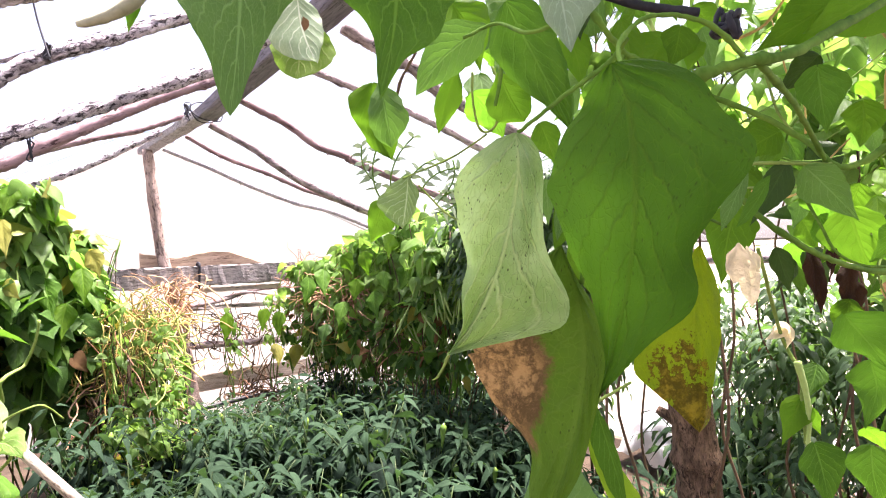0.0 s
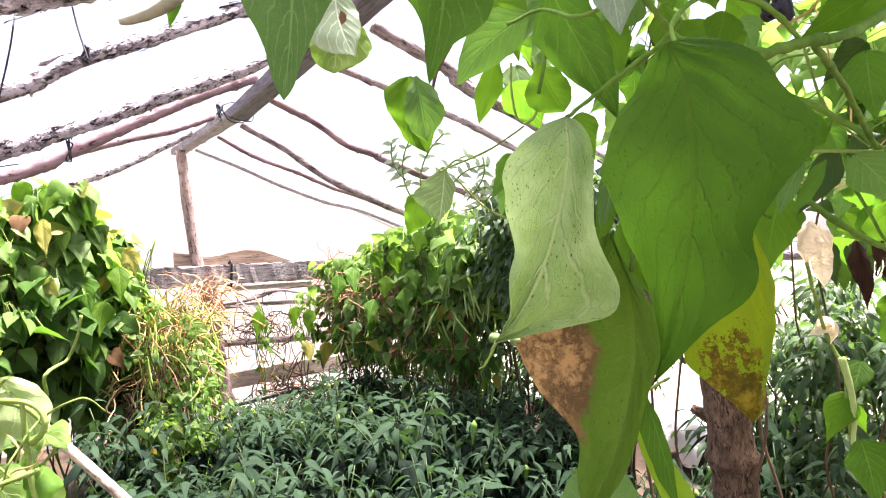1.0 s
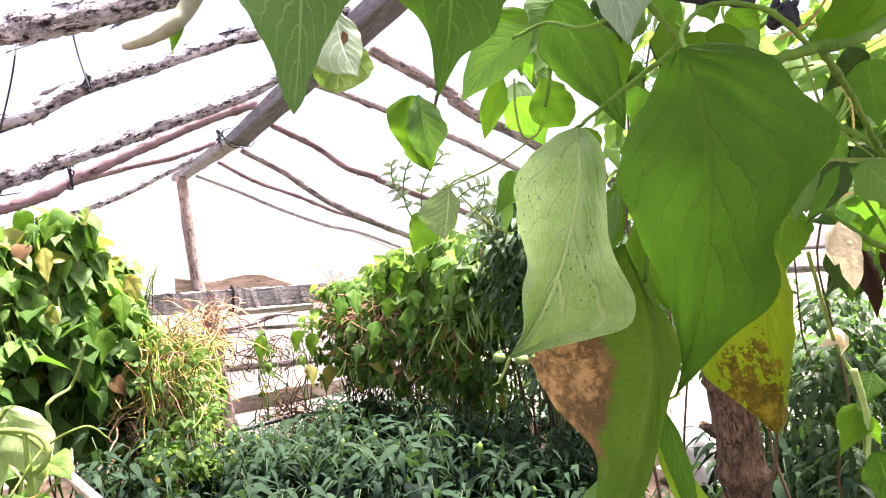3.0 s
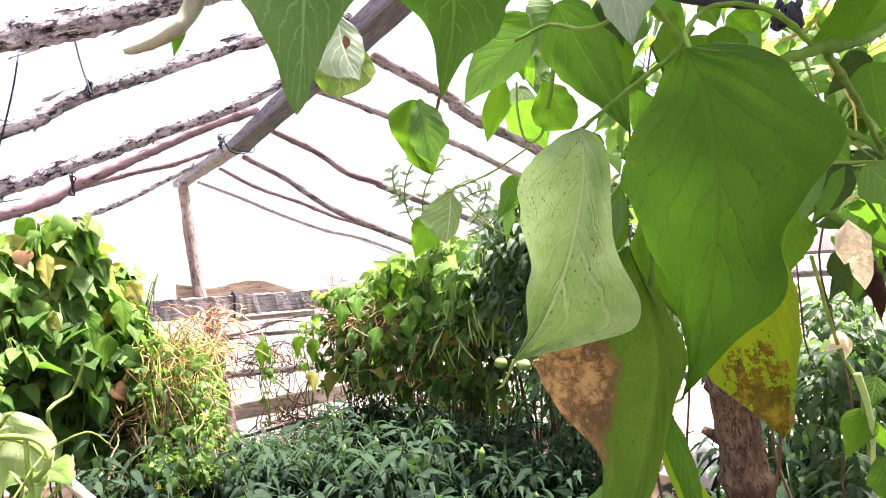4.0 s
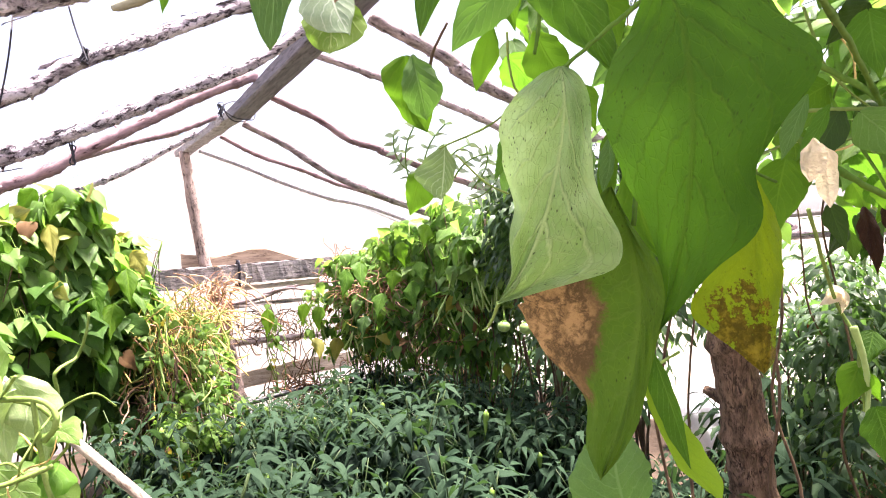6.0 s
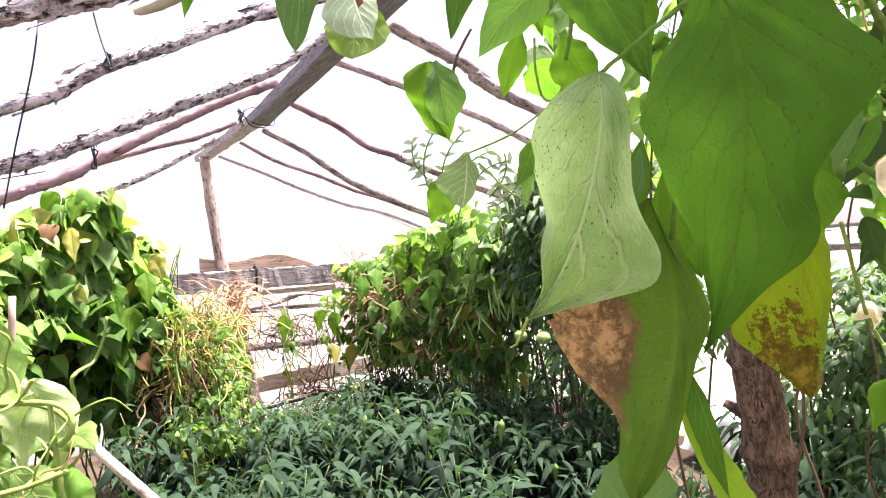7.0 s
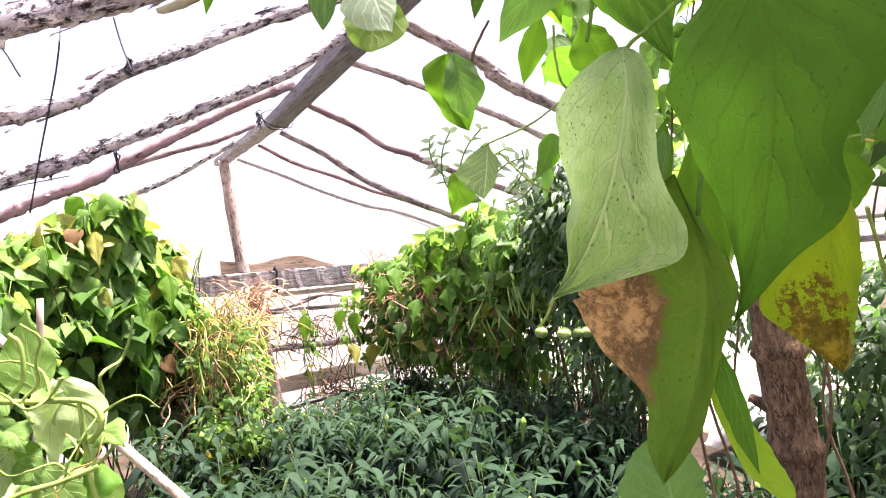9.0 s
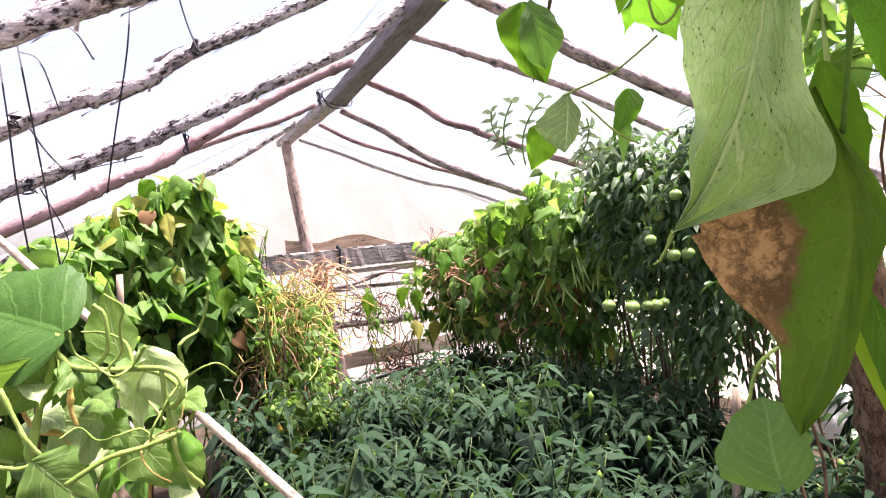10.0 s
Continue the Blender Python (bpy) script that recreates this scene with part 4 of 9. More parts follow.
tangle("dry_vine_heap", (1.30, 5.98, 1.10), (0.10, 0.05, 0.13), 70, STRAW_TAN, 313, "orange dry vines spilling down the gable post", (0.14, 0.4), 0.0045, 0.5)
tangle("dry_vine_heap", (0.84, 5.10, 1.04), (0.21, 0.12, 0.14), 230, STRAW, 302, "heap of straw-coloured dry bean vines beside the gable post", (0.25, 0.6), 0.0036, 0.45, green=90)
tangle("dry_vine_heap", (0.64, 4.64, 1.04), (0.19, 0.08, 0.24), 170, STRAW, 303, "straw-coloured dry vines hanging at the end of the bean row", (0.25, 0.6), 0.0036, 0.7, green=70)
tangle("dry_vine_heap", (0.60, 4.55, 0.60), (0.12, 0.08, 0.24), 150, STEM_BROWN, 314, "dark brown dry stems standing under the bean row", (0.25, 0.6), 0.006, 0.9)
tangle("dry_vine_heap", (2.40, 5.98, 1.36), (0.09, 0.08, 0.12), 60, STRAW_RED, 304, "rusty dry vines hanging from the end of the gable board", (0.12, 0.35))
tangle("dry_vine_heap", (2.26, 5.2, 1.12), (0.10, 0.22, 0.16), 70, STRAW_RED, 311, "bunch of rusty dry stems caught in the climbing beans", (0.15, 0.35), 0.0032)
tangle("dry_vine_heap", (2.18, 4.5, 1.20), (0.10, 0.20, 0.14), 60, STRAW_RED, 312, "bunch of rusty dry stems caught in the climbing beans", (0.15, 0.35), 0.0032)
tangle("dry_vine_heap", (2.45, 5.1, 0.95), (0.25, 0.5, 0.25), 30, STRAW, 305, "dry stems hanging below the climbing beans", r=0.003)
tangle("dry_vine_heap", (2.45, 4.2, 0.9), (0.22, 0.5, 0.30), 60, STEM_BROWN, 306, "dry stems hanging below the climbing beans", r=0.003)
tangle("dry_vine_heap", (3.1, 1.55, 0.22), (0.28, 0.3, 0.10), 150, STRAW_RED, 307, "heap of rusty dry stems on the soil by the wall")
tangle("dry_vine_heap", (2.9, 0.75, 1.75), (0.35, 0.3, 0.12), 130, STRAW, 308, "dry yellow stems caught under the roof")
for i, (x, y, top, n, r) in enumerate(((0.50, 4.72, 1.50, 130, 0.14), (1.08, 5.2, 1.02, 120, 0.12), (0.90, 5.0, 1.15, 150, 0.19), (0.66, 4.9, 1.28, 130, 0.16), (0.70, 4.75, 0.85, 160, 0.18), (0.80, 4.5, 0.72, 260, 0.24), (0.62, 3.95, 0.66, 240, 0.24), (0.82, 4.50, 1.16, 60, 0.17), (0.62, 4.40, 1.32, 50, 0.13), (0.92, 4.70, 0.95, 90, 0.17), (0.70, 4.42, 0.80, 90, 0.16), (1.75, 6.1, 1.10, 50, 0.10), (2.15, 6.0, 1.2, 70, 0.12))):
    bean_plant("bean_plant", (x, y), top, n, r, 320 + i, "fading bean plant with yellow-green leaves among dry vines", 0.70, 0.30, (0.04, 0.08), 0.16, 0.05, 5, 2)
tangle("dry_vine_heap", (1.9, 6.36, 0.88), (0.55, 0.06, 0.16), 90, STEM_BROWN, 309, "grey twigs caught behind the gable boards", r=0.004)
tangle("dry_vine_heap", (2.0, 6.15, 0.30), (0.35, 0.10, 0.08), 70, STEM_BROWN, 310, "dead brown stems heaped at the foot of the gable", r=0.005)


# ---- crumpled plastic by the wall ----
PLASTIC = plain("white_plastic", (0.62, 0.63, 0.66), (0.82, 0.83, 0.86), 9, 0.35, None, 0.5, 0.02, spec=0.5)
g = Geo()
nn = 26
for j in range(nn + 1):
    for i in range(nn + 1):
        u, v = i / nn - 0.5, j / nn - 0.5
        p = Vector((u * 3, v * 3, 5))
        crease = abs(noise.noise(p * 1.6)) * 0.16 + abs(noise.noise(p * 4.5)) * 0.05
        hump = 0.42 * max(0.0, 1 - (2 * u) ** 2) * max(0.0, 1 - (2 * v) ** 2) ** 0.5
        g.v.append((3.72 - v * 0.35 + u * 0.2, 2.95 + u * 0.75, 0.02 + hump * 0.9 + crease))
for j in range(nn):
    for i in range(nn):
        a = j * (nn + 1) + i
        g.f.append((a, a + 1, a + nn + 2, a + nn + 1))
tagged(part("plastic_sheet", g, PLASTIC), "crumpled white plastic sheet heaped by the post", "plastic sheet")


# ---- the bean vine close by ----
def profile(w):
    """Half widths along a leaf at nine even steps, from its greatest half width."""
    return [w * c for c in (0.16, 0.80, 1.0, 0.97, 0.82, 0.60, 0.36, 0.15, 0.0)]


def blade(name, base, mid, tip, face, left, right, material, parent, cup=0.25, curl=0.0, wave=0.05, seed=0, quilt=0.012, fold=0.0, lobe=0.0, label=""):
    """A leaf along base, mid and tip, its face towards `face`, with half widths on both sides of the rib.
    cup lifts the halves to a trough, curl bends the edges back, wave ripples the edge,
    quilt swells it between the veins, fold creases it lengthwise, lobe rounds its foot."""
    nv, nu = (46, 11) if np.linalg.norm(np.subtract(tip, base)) > 0.05 else (26, 7)
    rng = np.random.default_rng(seed + int(abs(base[0] * 1e4)) % 1000)
    rib = smooth_line([base, *(mid if isinstance(mid, list) else [mid]), tip], nv)
    face = np.array(face)

    def widths(side):
        row = profile(side) if np.isscalar(side) else side
        w = np.interp(np.linspace(0, 1, nv), np.linspace(0, 1, len(row)), row)
        for _ in range(3 if len(row) > 9 else nv // 5):
            w[1:-1] = (w[:-2] + 2 * w[1:-1] + w[2:]) / 4
        k = nv // (16 if len(row) > 9 else 8)
        w[:k] = row[0] * 0.3 + (w[k] - row[0] * 0.3) * np.sqrt(np.linspace(0, 1, k + 1)[:k])
        return w

    lw, rw = widths(left), widths(right)
    big = max(max(lw), max(rw))
    ph = rng.uniform(0, 6.28, 4)
    t = np.gradient(rib, axis=0)
    t /= np.linalg.norm(t, axis=1)[:, None]
    v, f, uv = [], [], []
    for j in range(nv):
        x = np.cross(face, t[j])
        x /= np.linalg.norm(x)
        z = np.cross(t[j], x)
        s = j / (nv - 1)
        for i in range(-nu, nu + 1):
            a = i / nu
            w = (rw if a > 0 else lw)[j]
            e = abs(a)
            h = cup * w * e - (cup * 0.6 + curl) * w * e * e
            h += wave * big * e * e * (math.sin(9 * s + ph[0] + 2 * a) + 0.6 * math.sin(19 * s + ph[1] - 3 * a))
            # the blade swells between its side veins and is folded lengthwise
            h += quilt * big * math.cos(6.28 * (s - e * 0.38) * 7.0) * (1 - e * e) * min(1, e * 4) * min(1, 4 * (1 - s))
            h += fold * big * math.sin(7.5 * a + 1.5 * s + ph[2]) * min(1, 3 * s)
            k = 2.1 if a > 0 else 0
            jag = 1 + e * (0.010 * math.sin(57 * s + ph[3]) + 0.035 * math.sin(15 * s + ph[1] + k) + 0.022 * math.sin(31 * s + ph[2] + k))
            back = -(0.10 + lobe) * big * math.sin(min(1, e * 1.3) * 1.57) * max(0.0, 1 - s * 5) ** 2
            v.append(rib[j] + x * (a * w * jag) + z * h + t[j] * back)
            uv.append((0.5 + a * 0.5, s))
    m = 2 * nu + 1
    for j in range(nv - 1):
        for i in range(m - 1):
            q = j * m + i
            f.append((q, q + 1, q + m + 1, q + m))
    return part(name, Geo().add(v, f, uv), material, parent, label)


def stalk(name, pts, r, material, parent, n=16, taper=1.0, sides=8, label=""):
    g = Geo()
    line = smooth_line(pts, n * 2)
    rng = np.random.default_rng(int(abs(pts[0][0] * 1e4)) % 999)
    rad = r * np.linspace(1, taper, n * 2) * (1 + 0.05 * rng.normal(0, 1, n * 2))
    if n >= 16 and name != "bean_pod":
        for node in rng.uniform(0, n * 2, n // 6):
            rad *= 1 + 0.3 * np.exp(-((np.arange(n * 2) - node) / 1.1) ** 2)
        line = line + rng.normal(0, r * 0.1, line.shape)
    tube(g, line, rad, sides)
    return part(name, g, material, parent, label)


UNDER = dict(per_object=True, veins=True)   # seen mostly from beneath
L_BIG = leaf_material("bean_leaf_deep", (0.012, 0.052, 0.006), (0.072, 0.150, 0.024), (0.110, 0.310, 0.010), 0.50, 0.6, vein_col=(0.11, 0.19, 0.02), vein_mix=0.4, spots=0.5, hue_noise=10.0, mottle=3.0, relief=0.4, spec=0.12, **UNDER)
L_PALE = leaf_material("bean_leaf_pale_underside", (0.24, 0.41, 0.14), (0.64, 0.76, 0.58), (0.42, 0.74, 0.13), 0.36, 0.55, side_veins=5.0, vein_col=(0.56, 0.68, 0.36), vein_mix=0.6, spots=1.0, hue_noise=20.0, mottle=2.6, relief=0.8, spec=0.2, **UNDER)
L_BROWN = leaf_material("bean_leaf_half_dead", (0.045, 0.115, 0.010), (0.105, 0.185, 0.026), (0.14, 0.29, 0.016), 0.44, 0.6, vein_mix=0.4, spots=0.6, mottle=2.2, scorch=(0.34, 0.215, 0.090), spec=0.12, scorch_side=(0.0, 0.50, 0.37, 0.32), **UNDER)
L_GOLD = leaf_material("bean_leaf_yellowing", (0.10, 0.21, 0.004), (0.30, 0.37, 0.010), (0.40, 0.58, 0.006), 0.60, 0.5, vein_mix=0.25, spots=0.6, scorch=(0.25, 0.190, 0.012), scorch_side=(0.42, 0.98, 0.56, 0.35), scorch_fray=3.6, scorch_scale=105.0, **UNDER)
# backlit copy of the leaf: light coming through is put into its colour
L_LIT = leaf_material("bean_leaf_painted_backlight", (0.040, 0.105, 0.007), (0.105, 0.200, 0.016), (0.170, 0.41, 0.018), 0.54, 0.5, spec=0.1, vein_mix=0.75, hue_noise=18.0, **UNDER)
L_MID = leaf_material("bean_leaf_mid", (0.036, 0.100, 0.012), (0.100, 0.205, 0.030), (0.140, 0.37, 0.020), 0.48, 0.5, spec=0.12, vein_mix=0.8, hue_noise=18.0, relief=0.4, **UNDER)
L_GREY = leaf_material("bean_leaf_dull_underside", (0.062, 0.130, 0.036), (0.140, 0.245, 0.080), (0.15, 0.36, 0.035), 0.40, 0.55, spec=0.12, vein_mix=0.75, hue_noise=18.0, relief=0.4, **UNDER)
# shaded copy of the leaf: shade is put into these dark greens
L_DARK = leaf_material("bean_leaf_painted_shade", (0.012, 0.038, 0.005), (0.036, 0.080, 0.012), (0.055, 0.135, 0.008), 0.28, 0.5, vein_mix=0.5, **UNDER)
L_SQBIG = leaf_material("squash_leaf_broad", (0.022, 0.070, 0.010), (0.070, 0.160, 0.030), (0.09, 0.24, 0.02), 0.32, 0.55, side_veins=4.0, vein_mix=0.22, hue_noise=14.0, relief=0.5, **UNDER)
# sunlit copy of the squash leaf: glare is put into its pale colour
L_SQ = leaf_material("squash_leaf_painted_sun", (0.20, 0.31, 0.10), (0.50, 0.60, 0.32), (0.38, 0.56, 0.12), 0.38, 0.5, side_veins=4.0, vein_mix=0.5, relief=0.5, **UNDER)
# pale veined leaf, with sky glare put into its colour as well
L_MINT = leaf_material("bean_leaf_pale_veined", (0.25, 0.37, 0.20), (0.44, 0.55, 0.37), (0.20, 0.30, 0.12), 0.16, 0.5, vein_col=(0.70, 0.78, 0.60), vein_mix=0.85, **UNDER)
L_YEL = leaf_material("bean_leaf_pale_yellow", (0.20, 0.22, 0.04), (0.34, 0.33, 0.08), (0.40, 0.40, 0.04), 0.4, 0.5, vein_mix=0.3, **UNDER)
L_DEAD = leaf_material("bean_leaf_dry", (0.018, 0.008, 0.004), (0.065, 0.032, 0.014), (0.06, 0.022, 0.008), 0.12, 0.85, vein_mix=0.2, relief=0.8, **UNDER)
# sunlit copy: direct sun is put into the bright leaf colour
L_SUN = leaf_material("bean_leaf_painted_sun", (0.10, 0.22, 0.008), (0.22, 0.36, 0.03), (0.40, 0.66, 0.03), 0.55, 0.45, spec=0.2, vein_mix=0.3, **UNDER)
L_BLUE = leaf_material("bean_leaf_silvery", (0.12, 0.19, 0.13), (0.26, 0.36, 0.28), (0.10, 0.22, 0.06), 0.25, 0.4, spec=0.3, vein_mix=0.6, **UNDER)
L_VEIN = leaf_material("bean_leaf_white_veined", (0.14, 0.24, 0.07), (0.27, 0.38, 0.15), (0.26, 0.46, 0.12), 0.30, 0.5, vein_col=(0.55, 0.68, 0.42), vein_mix=0.85, **UNDER)
L_VEIN2 = leaf_material("bean_leaf_lime_veined", (0.09, 0.19, 0.02), (0.20, 0.31, 0.05), (0.26, 0.48, 0.05), 0.40, 0.5, vein_col=(0.45, 0.55, 0.20), vein_mix=0.7, relief=0.6, **UNDER)
L_TAN = leaf_material("bean_leaf_tan_dry", (0.14, 0.075, 0.03), (0.36, 0.22, 0.12), (0.20, 0.10, 0.04), 0.2, 0.8, vein_mix=0.2, relief=0.8, **UNDER)
PETAL = leaf_material("faded_flower", (0.86, 0.72, 0.50), (0.94, 0.86, 0.68), (0.98, 0.84, 0.55), 0.65, 0.7, per_object=True, hue_noise=40.0, relief=0.6)
POD_PALE = plain("pale_pod", (0.17, 0.18, 0.11), (0.30, 0.30, 0.22), 25, 0.5, None, 0.2, 0.002)

vine = thing("bean_vine", (1.05, 0.35, 0), "climbing bean vine hanging from the roof with large spotted leaves", "bean vine", "near bean vines")


# unseen upper leaves of the vine under the roof, added to shade the near leaves
rng = np.random.default_rng(77)
shade_n = 480
P = np.stack([rng.normal(0.62, 0.22, shade_n), rng.normal(0.30, 0.26, shade_n), rng.uniform(1.95, 2.20, shade_n)], 1)
P[:, 2] = np.minimum(P[:, 2], 2.24 - 0.43 * (0.72 - P[:, 0]))
P[:, 2] = np.maximum(P[:, 2], 1.74 + 0.42 * np.abs(P[:, 0]))
P = P[(P[:, 0] > 0.12) & (P[:, 1] < 0.62 * P[:, 0] + 0.1) & (P[:, 2] < np.array([roof_z(q) for q in P[:, 0]]))]
D, N = leaf_dirs(rng, len(P), np.tile((0.3, 0.0, 0.0), (len(P), 1)), 0.5)
M = frames_for(D, N, rng.uniform(0.09, 0.15, len(P)))
young = rng.random(len(P)) < 0.45
part("foliage", Geo().cloud(*BEAN_T, M[~young], P[~young]), LEAF_BEAN, vine)["kind"] = "stuff"
part("young_foliage", Geo().cloud(*BEAN_T, M[young], P[young]), LEAF_LIME, vine)["kind"] = "stuff"

# five unseen leaves overhead, added to cast shade on the broad leaf
blade('leaf', (0.4160, 0.2862, 1.8425), (0.3995, 0.2630, 1.8278), (0.3872, 0.2458, 1.8166), (0.09, -0.55, 0.83), 0.0232, 0.0221, L_MID, vine, 0.2, 0.1, 0.06)
blade('leaf', (0.4101, 0.2238, 1.8276), (0.4072, 0.2579, 1.8128), (0.4047, 0.2854, 1.8005), (0.58, 0.43, 0.69), 0.0307, 0.0292, L_MID, vine, 0.2, 0.1, 0.06)
blade('leaf', (0.4512, 0.2710, 1.8481), (0.4341, 0.2460, 1.8322), (0.4208, 0.2268, 1.8200), (0.25, -0.6, 0.76), 0.0251, 0.0239, L_MID, vine, 0.2, 0.1, 0.06)
blade('leaf', (0.4372, 0.2405, 1.8688), (0.4716, 0.2542, 1.8533), (0.4995, 0.2652, 1.8405), (0.45, 0.07, 0.89), 0.0318, 0.0302, L_MID, vine, 0.2, 0.1, 0.06)
blade('leaf', (0.4198, 0.2432, 1.8074), (0.3977, 0.2583, 1.7941), (0.3811, 0.2697, 1.7841), (-0.04, 0.63, 0.77), 0.0239, 0.0227, L_MID, vine, 0.2, 0.1, 0.06)
stalk('stem', [(0.6875, 0.2525, 1.7360), (0.5657, 0.2379, 1.6794), (0.4639, 0.2219, 1.6402), (0.3901, 0.2111, 1.6121), (0.3507, 0.2135, 1.6034), (0.3212, 0.2214, 1.5947)], 0.0033, STEM_GREEN, vine, 24, 0.8, 8)
stalk('stem', [(0.3519, 0.2127, 1.6032), (0.3292, 0.2161, 1.6183), (0.3056, 0.2199, 1.6219), (0.2838, 0.2226, 1.6177), (0.2583, 0.2156, 1.6011), (0.2425, 0.2021, 1.5858)], 0.0014, STEM_GREEN, vine, 20, 0.7, 8)
stalk('leaf_stalk', [(0.2688, 0.2205, 1.6060), (0.2698, 0.2319, 1.5983), (0.2553, 0.2477, 1.5845), (0.2377, 0.2620, 1.5680)], 0.0013, STEM_GREEN, vine, 16, 0.7, 8)
stalk('stem', [(0.5415, 0.3747, 1.6419), (0.5797, 0.3491, 1.6225), (0.6156, 0.3249, 1.5970), (0.6182, 0.2990, 1.5705), (0.6380, 0.2857, 1.5742), (0.6665, 0.2666, 1.5965)], 0.0027, STEM_GREEN, vine, 20, 1.0, 8)
stalk('stem', [(0.3759, 0.2207, 1.6073), (0.4889, 0.2653, 1.6068), (0.5827, 0.2987, 1.5900), (0.6341, 0.3125, 1.5679)], 0.0022, STEM_GREEN, vine, 16, 1.0, 8)
stalk('stem', [(0.5434, 0.3494, 1.5754), (0.5710, 0.3308, 1.5754), (0.6142, 0.3017, 1.5721)], 0.0016, STEM_PALE, vine, 16, 1.0, 8)
stalk('stem', [(0.4040, 0.2622, 1.5479), (0.4218, 0.2500, 1.5242), (0.4572, 0.2382, 1.5024), (0.5265, 0.2398, 1.4880), (0.6198, 0.2375, 1.4781)], 0.0019, STEM_GREEN, vine, 20, 1.0, 8)
stalk('stem', [(0.2685, 0.2449, 1.6309), (0.2759, 0.2399, 1.6168), (0.2914, 0.2416, 1.6082), (0.3119, 0.2397, 1.5944), (0.3340, 0.2488, 1.5435)], 0.0016, STEM_GREEN, vine, 18, 1.0, 8)
stalk('stem', [(0.2914, 0.2416, 1.6082), (0.2830, 0.2531, 1.5659), (0.2739, 0.2603, 1.4933)], 0.0012, STEM_GREEN, vine, 16, 1.0, 8)
stalk('stem', [(0.2696, 0.2443, 1.6273), (0.2533, 0.2673, 1.6202), (0.2713, 0.3155, 1.6420), (0.2549, 0.3266, 1.6347)], 0.0011, STEM_GREEN, vine, 16, 1.0, 8)
stalk('tendril', [(0.3667, 0.4682, 1.6626), (0.3722, 0.4765, 1.6410), (0.3811, 0.4825, 1.6208), (0.3878, 0.4780, 1.6150), (0.3830, 0.4572, 1.6211), (0.3854, 0.4555, 1.6473), (0.3806, 0.4588, 1.6666)], 0.0011, STEM_PALE, vine, 20, 1.0, 8)
stalk('leaf_stalk', [(0.4362, 0.5418, 1.6267), (0.4361, 0.6022, 1.6126), (0.3848, 0.6005, 1.5929), (0.3708, 0.5978, 1.5876)], 0.0010, STEM_PALE, vine, 16, 1.0, 8)
stalk('leaf_stalk', [(0.4342, 0.6637, 1.7407), (0.4198, 0.6733, 1.7124), (0.4108, 0.6794, 1.6870), (0.3927, 0.6915, 1.7074)], 0.0017, STEM_BROWN, vine, 16, 1.0, 8)
stalk('tendril', [(0.3838, 0.5891, 1.5801), (0.4121, 0.5822, 1.5510), (0.4485, 0.5939, 1.5395)], 0.0010, STEM_PALE, vine, 16, 1.0, 8)
stalk('tie', [(0.3735, 0.2428, 1.6352), (0.3717, 0.2352, 1.6313), (0.3678, 0.2434, 1.6298), (0.3753, 0.2444, 1.6286), (0.3878, 0.2409, 1.6379), (0.3831, 0.2508, 1.6376), (0.3841, 0.2445, 1.6341), (0.3758, 0.2477, 1.6336), (0.3856, 0.2491, 1.6475), (0.3879, 0.2479, 1.6360), (0.3804, 0.2388, 1.6289), (0.3940, 0.2454, 1.6408), (0.3773, 0.2335, 1.6400), (0.3744, 0.2441, 1.6289), (0.3821, 0.2410, 1.6399), (0.3804, 0.2444, 1.6399), (0.3850, 0.2441, 1.6314), (0.3968, 0.2451, 1.6342), (0.3906, 0.2455, 1.6449), (0.3878, 0.2389, 1.6303), (0.3906, 0.2447, 1.6439), (0.3714, 0.2353, 1.6367), (0.3755, 0.2334, 1.6255), (0.3764, 0.2345, 1.6352), (0.3852, 0.2495, 1.6353), (0.3638, 0.2400, 1.6317)], 0.0016, TWINE, vine, 60, 1.0, 6, 'black knotted tie')
stalk('tie', [(0.3203, 0.2824, 1.6572), (0.3389, 0.2700, 1.6490), (0.3669, 0.2511, 1.6433)], 0.0028, TWINE, vine, 8, 1.0, 8)
blade('leaf', (0.2278, 0.1941, 1.5827), [(0.2308, 0.1895, 1.5668), (0.2299, 0.1865, 1.5441), (0.2299, 0.1875, 1.5215), (0.2313, 0.1937, 1.4969), (0.2325, 0.2022, 1.4734)], (0.2318, 0.2120, 1.4500), (-0.80, -0.60, -0.06), (0.0036, 0.0119, 0.0167, 0.0188, 0.0243, 0.0300, 0.0325, 0.0331, 0.0329, 0.0314, 0.0288, 0.0260, 0.0234, 0.0193, 0.0148, 0.0109, 0.0073, 0.0040, 0.0010, 0.0001, 0.0000), (0.0043, 0.0145, 0.0174, 0.0280, 0.0302, 0.0333, 0.0407, 0.0417, 0.0371, 0.0324, 0.0263, 0.0207, 0.0229, 0.0279, 0.0255, 0.0188, 0.0132, 0.0093, 0.0063, 0.0033, 0.0000), L_BIG, vine, cup=0.12, curl=0.1, wave=0.035, quilt=0.02, fold=0.02, lobe=-0.1, label='broad mid-green leaf seen from beneath')
blade('leaf', (0.3216, 0.1976, 1.5447), (0.3162, 0.2016, 1.5304), (0.3110, 0.2053, 1.5168), (-0.86, -0.50, -0.07), (0.0006, 0.0020, 0.0041, 0.0053, 0.0052, 0.0051, 0.0049, 0.0048, 0.0045, 0.0034, 0.0023, 0.0011, 0.0000), (0.0004, 0.0014, 0.0028, 0.0034, 0.0035, 0.0035, 0.0036, 0.0037, 0.0034, 0.0025, 0.0017, 0.0008, 0.0000), L_GREY, vine, 0.4, 0.1, 0.05)
